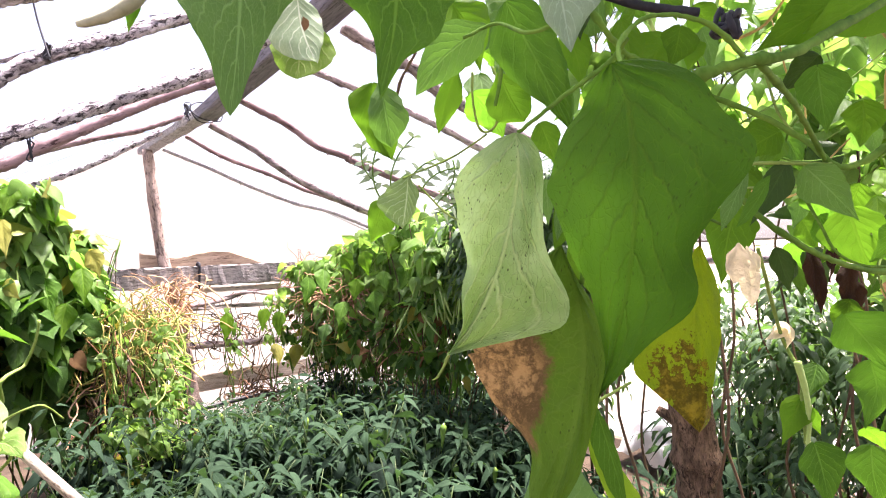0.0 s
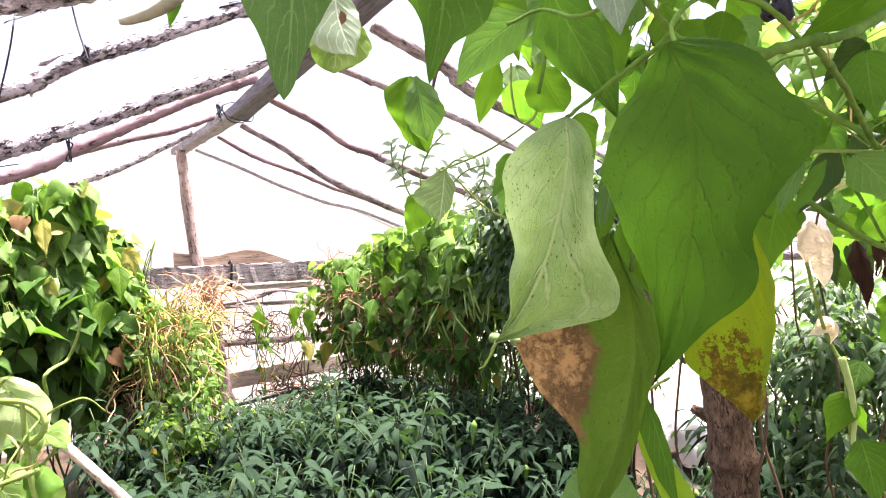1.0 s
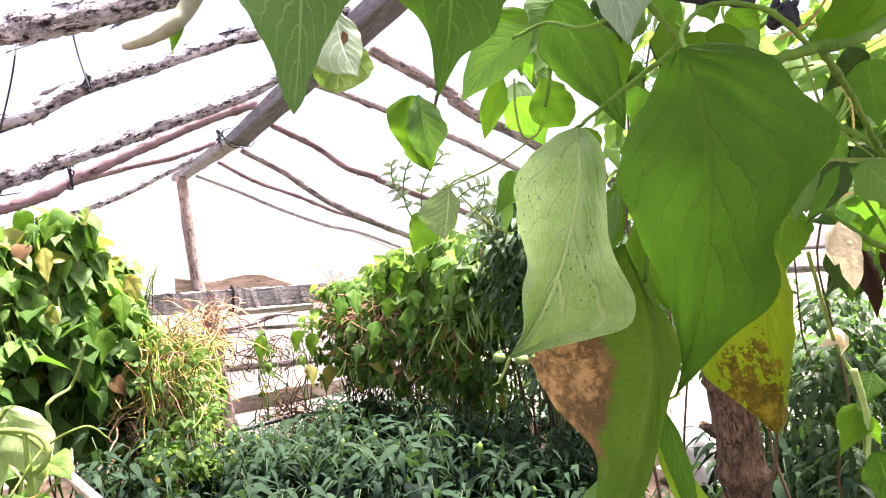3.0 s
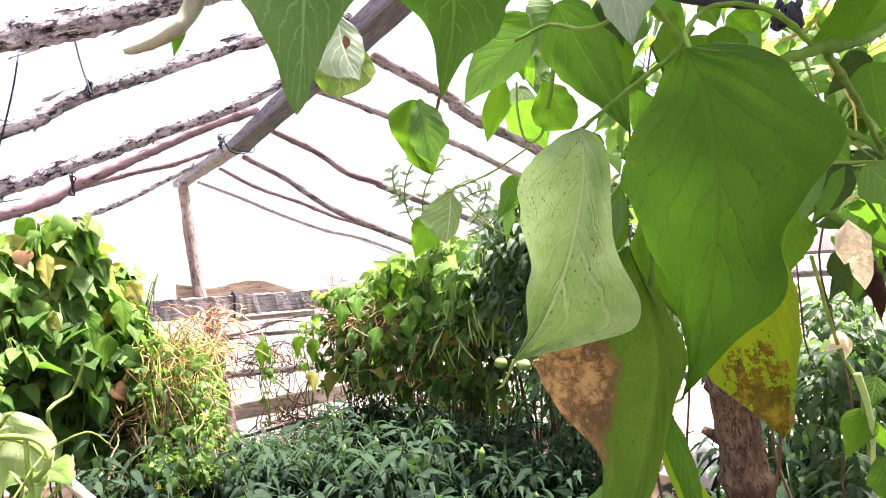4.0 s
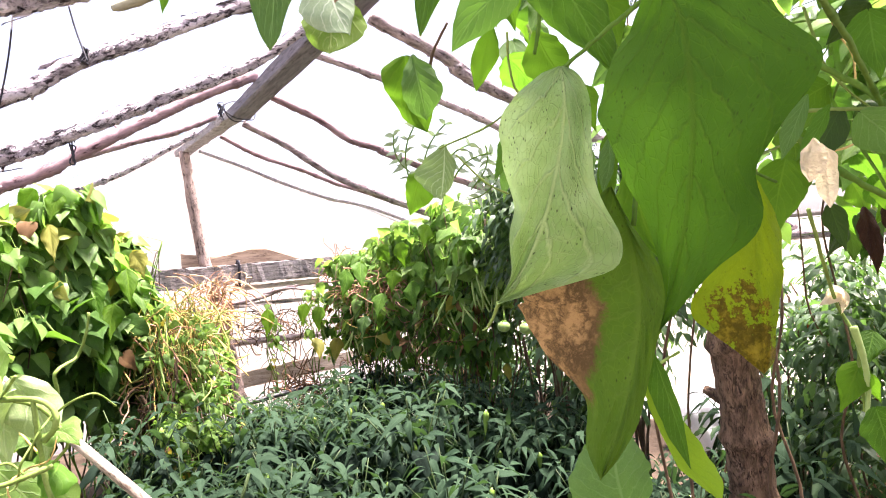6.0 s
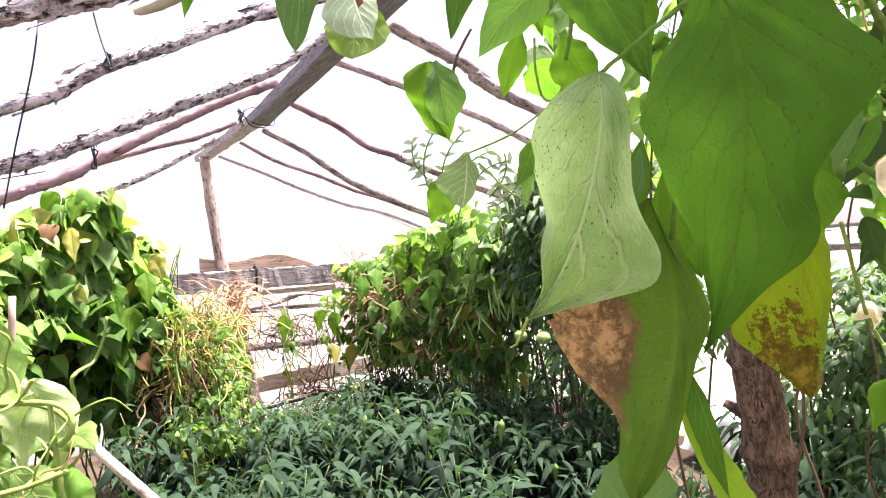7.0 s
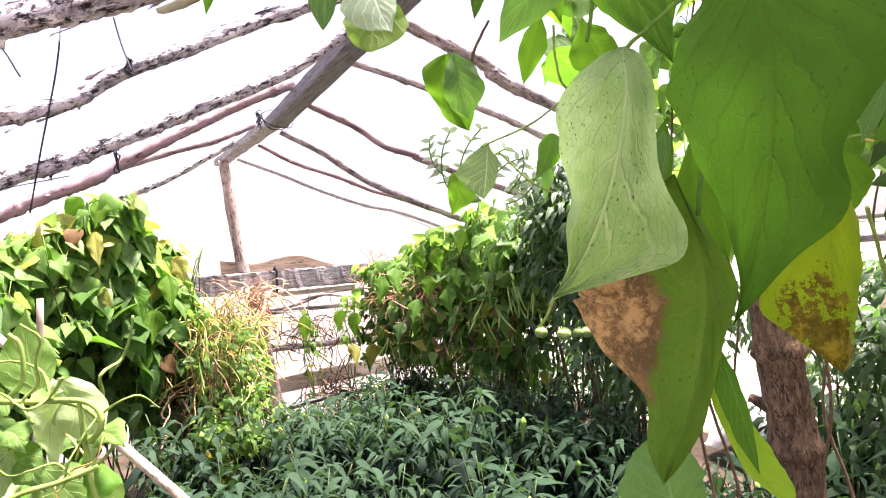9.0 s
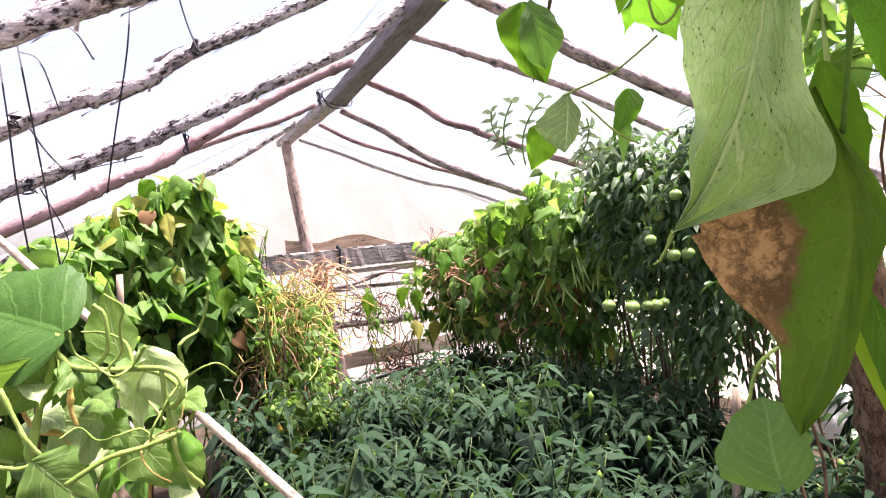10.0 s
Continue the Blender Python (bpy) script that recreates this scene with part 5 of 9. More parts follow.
blade('leaf', (0.3605, 0.2092, 1.5445), (0.3549, 0.2132, 1.5323), (0.3454, 0.2196, 1.5185), (-0.88, -0.48, -0.07), (0.0006, 0.0020, 0.0040, 0.0045, 0.0046, 0.0045, 0.0044, 0.0041, 0.0036, 0.0030, 0.0020, 0.0010, 0.0000), (0.0003, 0.0009, 0.0017, 0.0025, 0.0029, 0.0028, 0.0028, 0.0031, 0.0034, 0.0032, 0.0021, 0.0011, 0.0000), L_MID, vine, 0.4, 0.1, 0.05)
blade('leaf', (0.2261, 0.2497, 1.5653), [(0.2269, 0.2500, 1.5485), (0.2280, 0.2587, 1.5242), (0.2281, 0.2727, 1.4989), (0.2260, 0.2891, 1.4760)], (0.2199, 0.3028, 1.4603), (-0.65, -0.76, 0.02), (0.0042, 0.0140, 0.0208, 0.0242, 0.0252, 0.0265, 0.0279, 0.0283, 0.0271, 0.0258, 0.0236, 0.0195, 0.0151, 0.0134, 0.0125, 0.0095, 0.0059, 0.0030, 0.0021, 0.0010, 0.0000), (0.0022, 0.0072, 0.0084, 0.0099, 0.0104, 0.0115, 0.0131, 0.0144, 0.0160, 0.0178, 0.0255, 0.0323, 0.0374, 0.0402, 0.0363, 0.0257, 0.0174, 0.0118, 0.0074, 0.0038, 0.0000), L_PALE, vine, cup=0.15, curl=0.1, wave=0.045, quilt=0.018, fold=0.05, lobe=-0.1, label='pale green leaf with dark specks')
stalk('leaf_tip', [(0.2199, 0.3028, 1.4603), (0.2187, 0.3050, 1.4549), (0.2162, 0.3080, 1.4484), (0.2140, 0.3106, 1.4462)], 0.0010, STEM_PALE, vine, 16, 0.35, 8)
blade('leaf', (0.2641, 0.2631, 1.5132), [(0.2712, 0.2601, 1.4852), (0.2740, 0.2598, 1.4576), (0.2739, 0.2644, 1.4338), (0.2686, 0.2715, 1.4019)], (0.2594, 0.2811, 1.3670), (-0.72, -0.66, 0.20), (0.0048, 0.0159, 0.0306, 0.0449, 0.0532, 0.0560, 0.0587, 0.0608, 0.0605, 0.0601, 0.0597, 0.0587, 0.0564, 0.0520, 0.0463, 0.0373, 0.0201, 0.0164, 0.0143, 0.0103, 0.0000), (0.0001, 0.0004, 0.0013, 0.0031, 0.0054, 0.0083, 0.0114, 0.0135, 0.0137, 0.0124, 0.0108, 0.0097, 0.0090, 0.0086, 0.0088, 0.0086, 0.0084, 0.0077, 0.0062, 0.0041, 0.0000), L_BROWN, vine, cup=0.1, curl=0.1, wave=0.05, quilt=0.02, fold=0.02, lobe=-0.1, label='half-dead leaf with a dry brown patch')
blade('leaf', (0.3244, 0.2268, 1.5104), [(0.3224, 0.2293, 1.4817), (0.3182, 0.2276, 1.4496)], (0.3127, 0.2230, 1.4185), (-0.83, -0.54, 0.15), (0.0011, 0.0037, 0.0073, 0.0098, 0.0116, 0.0137, 0.0160, 0.0192, 0.0227, 0.0263, 0.0300, 0.0327, 0.0246, 0.0180, 0.0123, 0.0064, 0.0000), (0.0009, 0.0031, 0.0063, 0.0085, 0.0104, 0.0119, 0.0123, 0.0126, 0.0124, 0.0111, 0.0098, 0.0089, 0.0080, 0.0070, 0.0062, 0.0055, 0.0000), L_GOLD, vine, cup=0.1, curl=0.1, wave=0.05, quilt=0.015, fold=0.03, lobe=-0.1, label='yellow leaf with a scorched tip')
blade('leaf', (0.3303, 0.3097, 1.5363), [(0.3319, 0.3100, 1.5109), (0.3362, 0.3083, 1.4903)], (0.3451, 0.3039, 1.4695), (-0.75, -0.66, 0.03), (0.0012, 0.0041, 0.0078, 0.0102, 0.0130, 0.0150, 0.0135, 0.0122, 0.0089, 0.0062, 0.0040, 0.0020, 0.0000), (0.0026, 0.0085, 0.0136, 0.0150, 0.0161, 0.0168, 0.0172, 0.0163, 0.0147, 0.0125, 0.0095, 0.0055, 0.0000), L_LIT, vine, cup=0.35, curl=0.1, wave=0.06, fold=0.06)
blade('leaf', (0.3560, 0.3516, 1.5582), (0.3542, 0.3540, 1.5318), (0.3486, 0.3584, 1.5094), (-0.72, -0.69, -0.06), (0.0011, 0.0038, 0.0067, 0.0071, 0.0073, 0.0074, 0.0073, 0.0070, 0.0065, 0.0052, 0.0035, 0.0017, 0.0000), (0.0005, 0.0017, 0.0034, 0.0051, 0.0055, 0.0055, 0.0057, 0.0062, 0.0068, 0.0060, 0.0040, 0.0021, 0.0000), L_LIT, vine, 0.4, 0.1, 0.05)
blade('leaf', (0.3474, 0.3454, 1.5515), (0.3479, 0.3458, 1.5367), (0.3431, 0.3497, 1.5166), (-0.72, -0.69, -0.07), (0.0007, 0.0023, 0.0047, 0.0066, 0.0069, 0.0070, 0.0070, 0.0067, 0.0062, 0.0055, 0.0038, 0.0019, 0.0000), (0.0003, 0.0009, 0.0018, 0.0026, 0.0036, 0.0031, 0.0028, 0.0028, 0.0031, 0.0029, 0.0019, 0.0010, 0.0000), L_GREY, vine, 0.4, 0.1, 0.05)
blade('leaf', (0.2821, 0.2620, 1.4302), [(0.2868, 0.2601, 1.4117), (0.2956, 0.2616, 1.3902)], (0.3046, 0.2632, 1.3652), (-0.73, -0.61, 0.30), (0.0010, 0.0032, 0.0063, 0.0074, 0.0076, 0.0078, 0.0076, 0.0072, 0.0066, 0.0057, 0.0039, 0.0019, 0.0000), (0.0004, 0.0013, 0.0026, 0.0033, 0.0034, 0.0036, 0.0039, 0.0035, 0.0029, 0.0023, 0.0017, 0.0008, 0.0000), L_MID, vine, 0.4, 0.1, 0.04)
blade('leaf', (0.2892, 0.2760, 1.4155), [(0.2972, 0.2722, 1.3931), (0.3077, 0.2671, 1.3661)], (0.3220, 0.2595, 1.3448), (-0.72, -0.59, 0.35), (0.0008, 0.0027, 0.0036, 0.0046, 0.0052, 0.0050, 0.0048, 0.0047, 0.0052, 0.0033, 0.0021, 0.0011, 0.0000), (0.0005, 0.0018, 0.0036, 0.0053, 0.0067, 0.0083, 0.0100, 0.0114, 0.0113, 0.0106, 0.0094, 0.0078, 0.0000), L_SUN, vine, 0.4, 0.1, 0.05, label='bright leaf edge under the brown leaf, sunlight painted in its colour')
blade('leaf', (0.4795, 0.4928, 1.2336), [(0.4752, 0.4951, 1.2631), (0.4784, 0.4996, 1.2882)], (0.4795, 0.5048, 1.3033), (-0.71, -0.65, 0.27), (0.0086, 0.0285, 0.0299, 0.0310, 0.0318, 0.0311, 0.0282, 0.0249, 0.0219, 0.0194, 0.0116, 0.0059, 0.0000), (0.0145, 0.0482, 0.0478, 0.0472, 0.0427, 0.0389, 0.0360, 0.0330, 0.0289, 0.0255, 0.0218, 0.0168, 0.0000), L_GREY, vine, 0.25, 0.2, 0.05, lobe=0.15)
blade('leaf', (0.1080, 0.2636, 1.6427), [(0.1079, 0.2648, 1.6195), (0.1048, 0.2621, 1.5925)], (0.1003, 0.2603, 1.5651), (-0.32, -0.88, -0.33), (0.0034, 0.0113, 0.0207, 0.0224, 0.0240, 0.0255, 0.0249, 0.0233, 0.0213, 0.0186, 0.0158, 0.0130, 0.0104, 0.0077, 0.0057, 0.0041, 0.0000), (0.0040, 0.0134, 0.0222, 0.0227, 0.0234, 0.0225, 0.0202, 0.0179, 0.0152, 0.0126, 0.0103, 0.0081, 0.0063, 0.0045, 0.0039, 0.0034, 0.0000), L_GREY, vine, 0.22, 0.1, 0.03, lobe=-0.05, label='dull green leaf with a pointed tip')
blade('leaf', (0.1856, 0.2743, 1.6635), [(0.1834, 0.2769, 1.6358), (0.1788, 0.2762, 1.6093)], (0.1708, 0.2754, 1.5810), (-0.51, -0.79, -0.34), (0.0031, 0.0103, 0.0208, 0.0282, 0.0296, 0.0309, 0.0308, 0.0272, 0.0223, 0.0164, 0.0107, 0.0080, 0.0064, 0.0048, 0.0036, 0.0021, 0.0000), (0.0032, 0.0108, 0.0216, 0.0281, 0.0280, 0.0279, 0.0278, 0.0258, 0.0238, 0.0217, 0.0190, 0.0164, 0.0078, 0.0055, 0.0036, 0.0022, 0.0000), L_MID, vine, 0.25, 0.1, 0.03, lobe=-0.05)
blade('leaf', (0.3103, 0.3742, 1.6647), [(0.2943, 0.3844, 1.6529), (0.2809, 0.3932, 1.6394)], (0.2679, 0.4020, 1.6186), (-0.52, -0.72, -0.45), (0.0018, 0.0059, 0.0111, 0.0162, 0.0177, 0.0170, 0.0164, 0.0148, 0.0132, 0.0101, 0.0073, 0.0038, 0.0000), (0.0022, 0.0072, 0.0141, 0.0148, 0.0153, 0.0155, 0.0157, 0.0148, 0.0131, 0.0107, 0.0074, 0.0036, 0.0000), L_GREY, vine, 0.2, 0.1, 0.03, lobe=-0.1)
blade('leaf', (0.3092, 0.4109, 1.6435), (0.3037, 0.4153, 1.6216), (0.2975, 0.4202, 1.5977), (-0.58, -0.78, -0.24), (0.0007, 0.0023, 0.0045, 0.0068, 0.0088, 0.0088, 0.0087, 0.0087, 0.0086, 0.0066, 0.0044, 0.0022, 0.0000), (0.0010, 0.0034, 0.0068, 0.0081, 0.0089, 0.0096, 0.0101, 0.0085, 0.0069, 0.0053, 0.0036, 0.0018, 0.0000), L_LIT, vine, 0.3, 0.1, 0.04)
blade('leaf', (0.2892, 0.3286, 1.6624), [(0.3014, 0.3225, 1.6345), (0.3128, 0.3169, 1.6084)], (0.3236, 0.3116, 1.5823), (-0.69, -0.68, -0.24), (0.0035, 0.0117, 0.0185, 0.0212, 0.0231, 0.0215, 0.0199, 0.0172, 0.0145, 0.0118, 0.0091, 0.0067, 0.0043, 0.0021, 0.0000), (0.0045, 0.0151, 0.0158, 0.0164, 0.0168, 0.0163, 0.0159, 0.0154, 0.0148, 0.0129, 0.0110, 0.0093, 0.0068, 0.0034, 0.0000), L_MID, vine, cup=0.3, curl=0.1, wave=0.04, fold=0.05, lobe=-0.1)
blade('leaf', (0.2516, 0.2470, 1.6437), (0.2545, 0.2460, 1.6278), (0.2616, 0.2485, 1.6061), (-0.69, -0.63, -0.36), (0.0016, 0.0053, 0.0105, 0.0107, 0.0106, 0.0105, 0.0103, 0.0100, 0.0083, 0.0064, 0.0045, 0.0023, 0.0000), (0.0014, 0.0046, 0.0090, 0.0135, 0.0177, 0.0179, 0.0181, 0.0184, 0.0136, 0.0083, 0.0053, 0.0024, 0.0000), L_BLUE, vine, 0.35, 0.1, 0.04, label='grey-green leaf underside')
blade('leaf', (0.3803, 0.4492, 1.6571), (0.3877, 0.4456, 1.6380), (0.3978, 0.4405, 1.6178), (-0.65, -0.73, -0.23), (0.0018, 0.0058, 0.0115, 0.0155, 0.0180, 0.0208, 0.0239, 0.0224, 0.0199, 0.0175, 0.0151, 0.0076, 0.0000), (0.0015, 0.0051, 0.0102, 0.0138, 0.0143, 0.0147, 0.0150, 0.0152, 0.0153, 0.0146, 0.0124, 0.0101, 0.0000), L_LIT, vine, 0.3, 0.1, 0.05)
blade('leaf', (0.2828, 0.6380, 1.7716), [(0.2828, 0.6327, 1.7461), (0.2836, 0.6212, 1.7203)], (0.2876, 0.6077, 1.6971), (-0.38, -0.87, -0.32), (0.0043, 0.0144, 0.0193, 0.0229, 0.0267, 0.0295, 0.0324, 0.0334, 0.0336, 0.0286, 0.0234, 0.0182, 0.0119, 0.0063, 0.0000), (0.0020, 0.0066, 0.0132, 0.0178, 0.0189, 0.0197, 0.0204, 0.0210, 0.0196, 0.0179, 0.0161, 0.0137, 0.0093, 0.0046, 0.0000), L_MINT, vine, 0.2, 0.15, 0.05, lobe=-0.05, label='pale veined leaf with a brown spot')
blade('leaf', (0.2968, 0.6647, 1.7651), (0.2955, 0.6663, 1.7302), (0.2883, 0.6598, 1.6932), (-0.37, -0.87, -0.31), (0.0025, 0.0083, 0.0168, 0.0243, 0.0261, 0.0279, 0.0295, 0.0299, 0.0287, 0.0273, 0.0259, 0.0224, 0.0189, 0.0125, 0.0000), (0.0023, 0.0076, 0.0152, 0.0219, 0.0276, 0.0315, 0.0340, 0.0361, 0.0360, 0.0354, 0.0295, 0.0238, 0.0172, 0.0107, 0.0000), L_VEIN2, vine, 0.25, 0.25, 0.06)
blade('leaf', (0.2893, 0.6534, 1.6916), (0.3013, 0.6461, 1.6976), (0.3168, 0.6367, 1.7057), (-0.39, -0.88, -0.28), (0.0000, 0.0000, 0.0000, 0.0000, 0.0000, 0.0000, 0.0000, 0.0000, 0.0000, 0.0000, 0.0000, 0.0000, 0.0000), (0.0000, 0.0000, 0.0000, 0.0000, 0.0000, 0.0000, 0.0000, 0.0000, 0.0000, 0.0000, 0.0000, 0.0000, 0.0000), L_TAN, vine, 0.3, 0.3, 0.1, label='dry curled leaf edge')
blade('spot', (0.2757, 0.6080, 1.7387), (0.2773, 0.6073, 1.7312), (0.2761, 0.6081, 1.7249), (-0.38, -0.86, -0.34), (0.0003, 0.0010, 0.0020, 0.0030, 0.0038, 0.0039, 0.0037, 0.0034, 0.0030, 0.0024, 0.0016, 0.0008, 0.0000), (0.0004, 0.0013, 0.0025, 0.0037, 0.0043, 0.0038, 0.0034, 0.0033, 0.0028, 0.0020, 0.0013, 0.0007, 0.0000), L_TAN, vine, 0.1, 0.0, 0.02, label='brown spot')
blade('leaf', (0.2141, 0.5983, 1.7296), (0.1998, 0.6050, 1.7074), (0.1784, 0.6159, 1.6847), (-0.28, -0.90, -0.32), (0.0000, 0.0000, 0.0000, 0.0000, 0.0000, 0.0000, 0.0000, 0.0000, 0.0000, 0.0000, 0.0000, 0.0000, 0.0000), (0.0000, 0.0000, 0.0000, 0.0000, 0.0000, 0.0000, 0.0000, 0.0000, 0.0000, 0.0000, 0.0000, 0.0000, 0.0000), L_MINT, vine, 0.2, 0.1, 0.04)
blade('leaf', (0.3870, 0.6826, 1.7047), [(0.3876, 0.6838, 1.6716), (0.3923, 0.6822, 1.6458)], (0.4041, 0.6764, 1.6188), (-0.49, -0.85, -0.18), (0.0066, 0.0220, 0.0289, 0.0289, 0.0256, 0.0225, 0.0178, 0.0160, 0.0168, 0.0141, 0.0099, 0.0053, 0.0000), (0.0053, 0.0176, 0.0228, 0.0272, 0.0306, 0.0330, 0.0330, 0.0305, 0.0275, 0.0230, 0.0170, 0.0101, 0.0000), L_LIT, vine, 0.4, 0.1, 0.06, lobe=-0.05)
blade('leaf', (0.3891, 0.6698, 1.7016), (0.3911, 0.6642, 1.6706), (0.3994, 0.6670, 1.6305), (-0.49, -0.84, -0.22), (0.0017, 0.0058, 0.0114, 0.0142, 0.0155, 0.0169, 0.0184, 0.0201, 0.0209, 0.0181, 0.0151, 0.0102, 0.0000), (0.0018, 0.0060, 0.0117, 0.0175, 0.0193, 0.0209, 0.0226, 0.0246, 0.0254, 0.0203, 0.0152, 0.0081, 0.0000), L_GREY, vine, 0.4, 0.1, 0.06)
blade('leaf', (0.3913, 0.6210, 1.5935), (0.3895, 0.6234, 1.5659), (0.3856, 0.6270, 1.5384), (-0.53, -0.85, -0.09), (0.0026, 0.0085, 0.0172, 0.0219, 0.0248, 0.0275, 0.0299, 0.0321, 0.0302, 0.0241, 0.0175, 0.0096, 0.0000), (0.0012, 0.0039, 0.0077, 0.0115, 0.0124, 0.0117, 0.0111, 0.0106, 0.0102, 0.0081, 0.0054, 0.0027, 0.0000), L_VEIN, vine, 0.2, 0.15, 0.04, label='pale leaf with white veins')
blade('leaf', (0.3707, 0.6405, 1.5678), (0.3650, 0.6449, 1.5474), (0.3592, 0.6495, 1.5252), (-0.49, -0.87, -0.06), (0.0037, 0.0125, 0.0127, 0.0122, 0.0117, 0.0112, 0.0107, 0.0098, 0.0079, 0.0059, 0.0039, 0.0020, 0.0000), (0.0022, 0.0074, 0.0148, 0.0216, 0.0207, 0.0199, 0.0190, 0.0180, 0.0149, 0.0112, 0.0075, 0.0037, 0.0000), L_LIT, vine, 0.3, 0.1, 0.06)
blade('flower_petal', (0.2047, 0.1295, 1.5114), (0.2033, 0.1306, 1.5062), (0.2036, 0.1307, 1.5001), (-0.88, -0.48, -0.01), (0.0002, 0.0005, 0.0010, 0.0015, 0.0021, 0.0019, 0.0017, 0.0016, 0.0016, 0.0016, 0.0011, 0.0005, 0.0000), (0.0006, 0.0018, 0.0038, 0.0042, 0.0045, 0.0046, 0.0047, 0.0047, 0.0047, 0.0047, 0.0046, 0.0028, 0.0000), PETAL, vine, 0.6, 0.2, 0.12, label='faded pinkish flower')
blade('flower_petal', (0.2077, 0.1301, 1.5099), (0.2097, 0.1293, 1.5021), (0.2102, 0.1294, 1.4928), (-0.89, -0.46, 0.01), (0.0002, 0.0007, 0.0015, 0.0022, 0.0027, 0.0029, 0.0030, 0.0030, 0.0029, 0.0028, 0.0021, 0.0010, 0.0000), (0.0002, 0.0006, 0.0011, 0.0017, 0.0023, 0.0029, 0.0027, 0.0025, 0.0024, 0.0024, 0.0021, 0.0011, 0.0000), PETAL, vine, 0.6, 0.2, 0.15)
blade('flower_petal', (0.2117, 0.1312, 1.5107), (0.2137, 0.1302, 1.5059), (0.2149, 0.1297, 1.5011), (-0.89, -0.46, -0.00), (0.0002, 0.0006, 0.0012, 0.0018, 0.0021, 0.0020, 0.0018, 0.0015, 0.0013, 0.0010, 0.0006, 0.0003, 0.0000), (0.0001, 0.0004, 0.0008, 0.0013, 0.0017, 0.0022, 0.0020, 0.0016, 0.0012, 0.0009, 0.0006, 0.0003, 0.0000), PETAL, vine, 0.6, 0.2, 0.15)
stalk('leaf_stalk', [(0.7089, 0.6100, 1.3319), (0.6474, 0.6133, 1.3152), (0.5967, 0.6121, 1.2986), (0.5705, 0.6109, 1.2531)], 0.0020, STEM_PALE, vine, 16, 1.0, 8)
blade('leaf', (0.3665, 0.4924, 1.7279), (0.3779, 0.4847, 1.7026), (0.3848, 0.4800, 1.6675), (-0.47, -0.88, 0.03), 0.0209, 0.0236, L_LIT, vine)
blade('leaf', (0.5050, 0.4957, 1.7241), (0.5134, 0.4900, 1.6984), (0.5168, 0.4878, 1.6645), (-0.89, -0.45, -0.12), 0.0177, 0.0189, L_LIT, vine)
blade('leaf', (0.5150, 0.5492, 1.6447), (0.5217, 0.5447, 1.6231), (0.5282, 0.5403, 1.5957), (-0.85, -0.51, -0.14), 0.0165, 0.0165, L_LIT, vine)
blade('leaf', (0.5178, 0.5474, 1.5842), (0.5184, 0.5469, 1.5599), (0.5185, 0.5469, 1.5346), (-0.74, -0.67, -0.01), 0.0114, 0.0089, L_GREY, vine)
blade('leaf', (0.6423, 0.8364, 1.6496), (0.6321, 0.8412, 1.6175), (0.6125, 0.8503, 1.5797), (-0.77, -0.61, 0.2), 0.0169, 0.0253, L_MID, vine, 0.4, 0.1, 0.05)
blade('leaf', (0.6360, 0.8394, 1.6087), (0.6303, 0.8421, 1.5763), (0.6250, 0.8447, 1.5480), (-0.91, -0.4, 0.12), 0.0118, 0.0101, L_GREY, vine)
blade('leaf', (0.4500, 0.6160, 1.7881), (0.4389, 0.6074, 1.7657), (0.4236, 0.6015, 1.7395), (-0.83, -0.24, 0.51), 0.0136, 0.0150, L_MID, vine, 0.3,0.1,0.08)
blade('leaf', (0.4176, 0.5639, 1.7705), (0.4138, 0.5720, 1.7503), (0.4060, 0.5828, 1.7255), (-0.27, -0.91, -0.31), 0.0179, 0.0152, L_MID, vine, 0.3,0.1,0.08)
blade('leaf', (0.5242, 0.6596, 1.7789), (0.5382, 0.6599, 1.7563), (0.5477, 0.6633, 1.7278), (-0.87, -0.25, -0.41), 0.0212, 0.0175, L_LIT, vine, 0.3,0.1,0.08)
blade('leaf', (0.6087, 0.7149, 1.8353), (0.6123, 0.7359, 1.8303), (0.6100, 0.7609, 1.8188), (-0.3, -0.36, -0.88), 0.0164, 0.0174, L_MID, vine, 0.3,0.1,0.08)
blade('leaf', (0.4938, 0.5581, 1.7470), (0.4788, 0.5559, 1.7241), (0.4599, 0.5561, 1.6972), (-0.53, -0.76, 0.38), 0.0175, 0.0180, L_MID, vine, 0.3,0.1,0.08)
blade('leaf', (0.7309, 0.7001, 1.7336), (0.7042, 0.6974, 1.7114), (0.6726, 0.6980, 1.6840), (0.19, -0.96, -0.22), 0.0205, 0.0215, L_GREY, vine, 0.3,0.1,0.08)
blade('leaf', (0.5207, 0.6641, 1.7106), (0.5295, 0.6828, 1.6983), (0.5333, 0.7050, 1.6797), (0.05, -0.63, -0.78), 0.0154, 0.0163, L_MID, vine, 0.3,0.1,0.08)
blade('leaf', (0.4788, 0.6013, 1.7618), (0.5053, 0.6060, 1.7456), (0.5280, 0.6131, 1.7234), (0, -0.97, -0.26), 0.0203, 0.0215, L_MID, vine, 0.3,0.1,0.08)
blade('leaf', (0.4128, 0.5307, 1.6625), (0.4376, 0.5358, 1.6450), (0.4591, 0.5431, 1.6220), (-0.45, -0.61, -0.66), 0.0212, 0.0252, L_MID, vine, 0.3,0.1,0.08)
blade('leaf', (0.3974, 0.5347, 1.7517), (0.3981, 0.5504, 1.7323), (0.3946, 0.5688, 1.7076), (-0.33, -0.77, -0.55), 0.0252, 0.0227, L_MID, vine, 0.3,0.1,0.08)
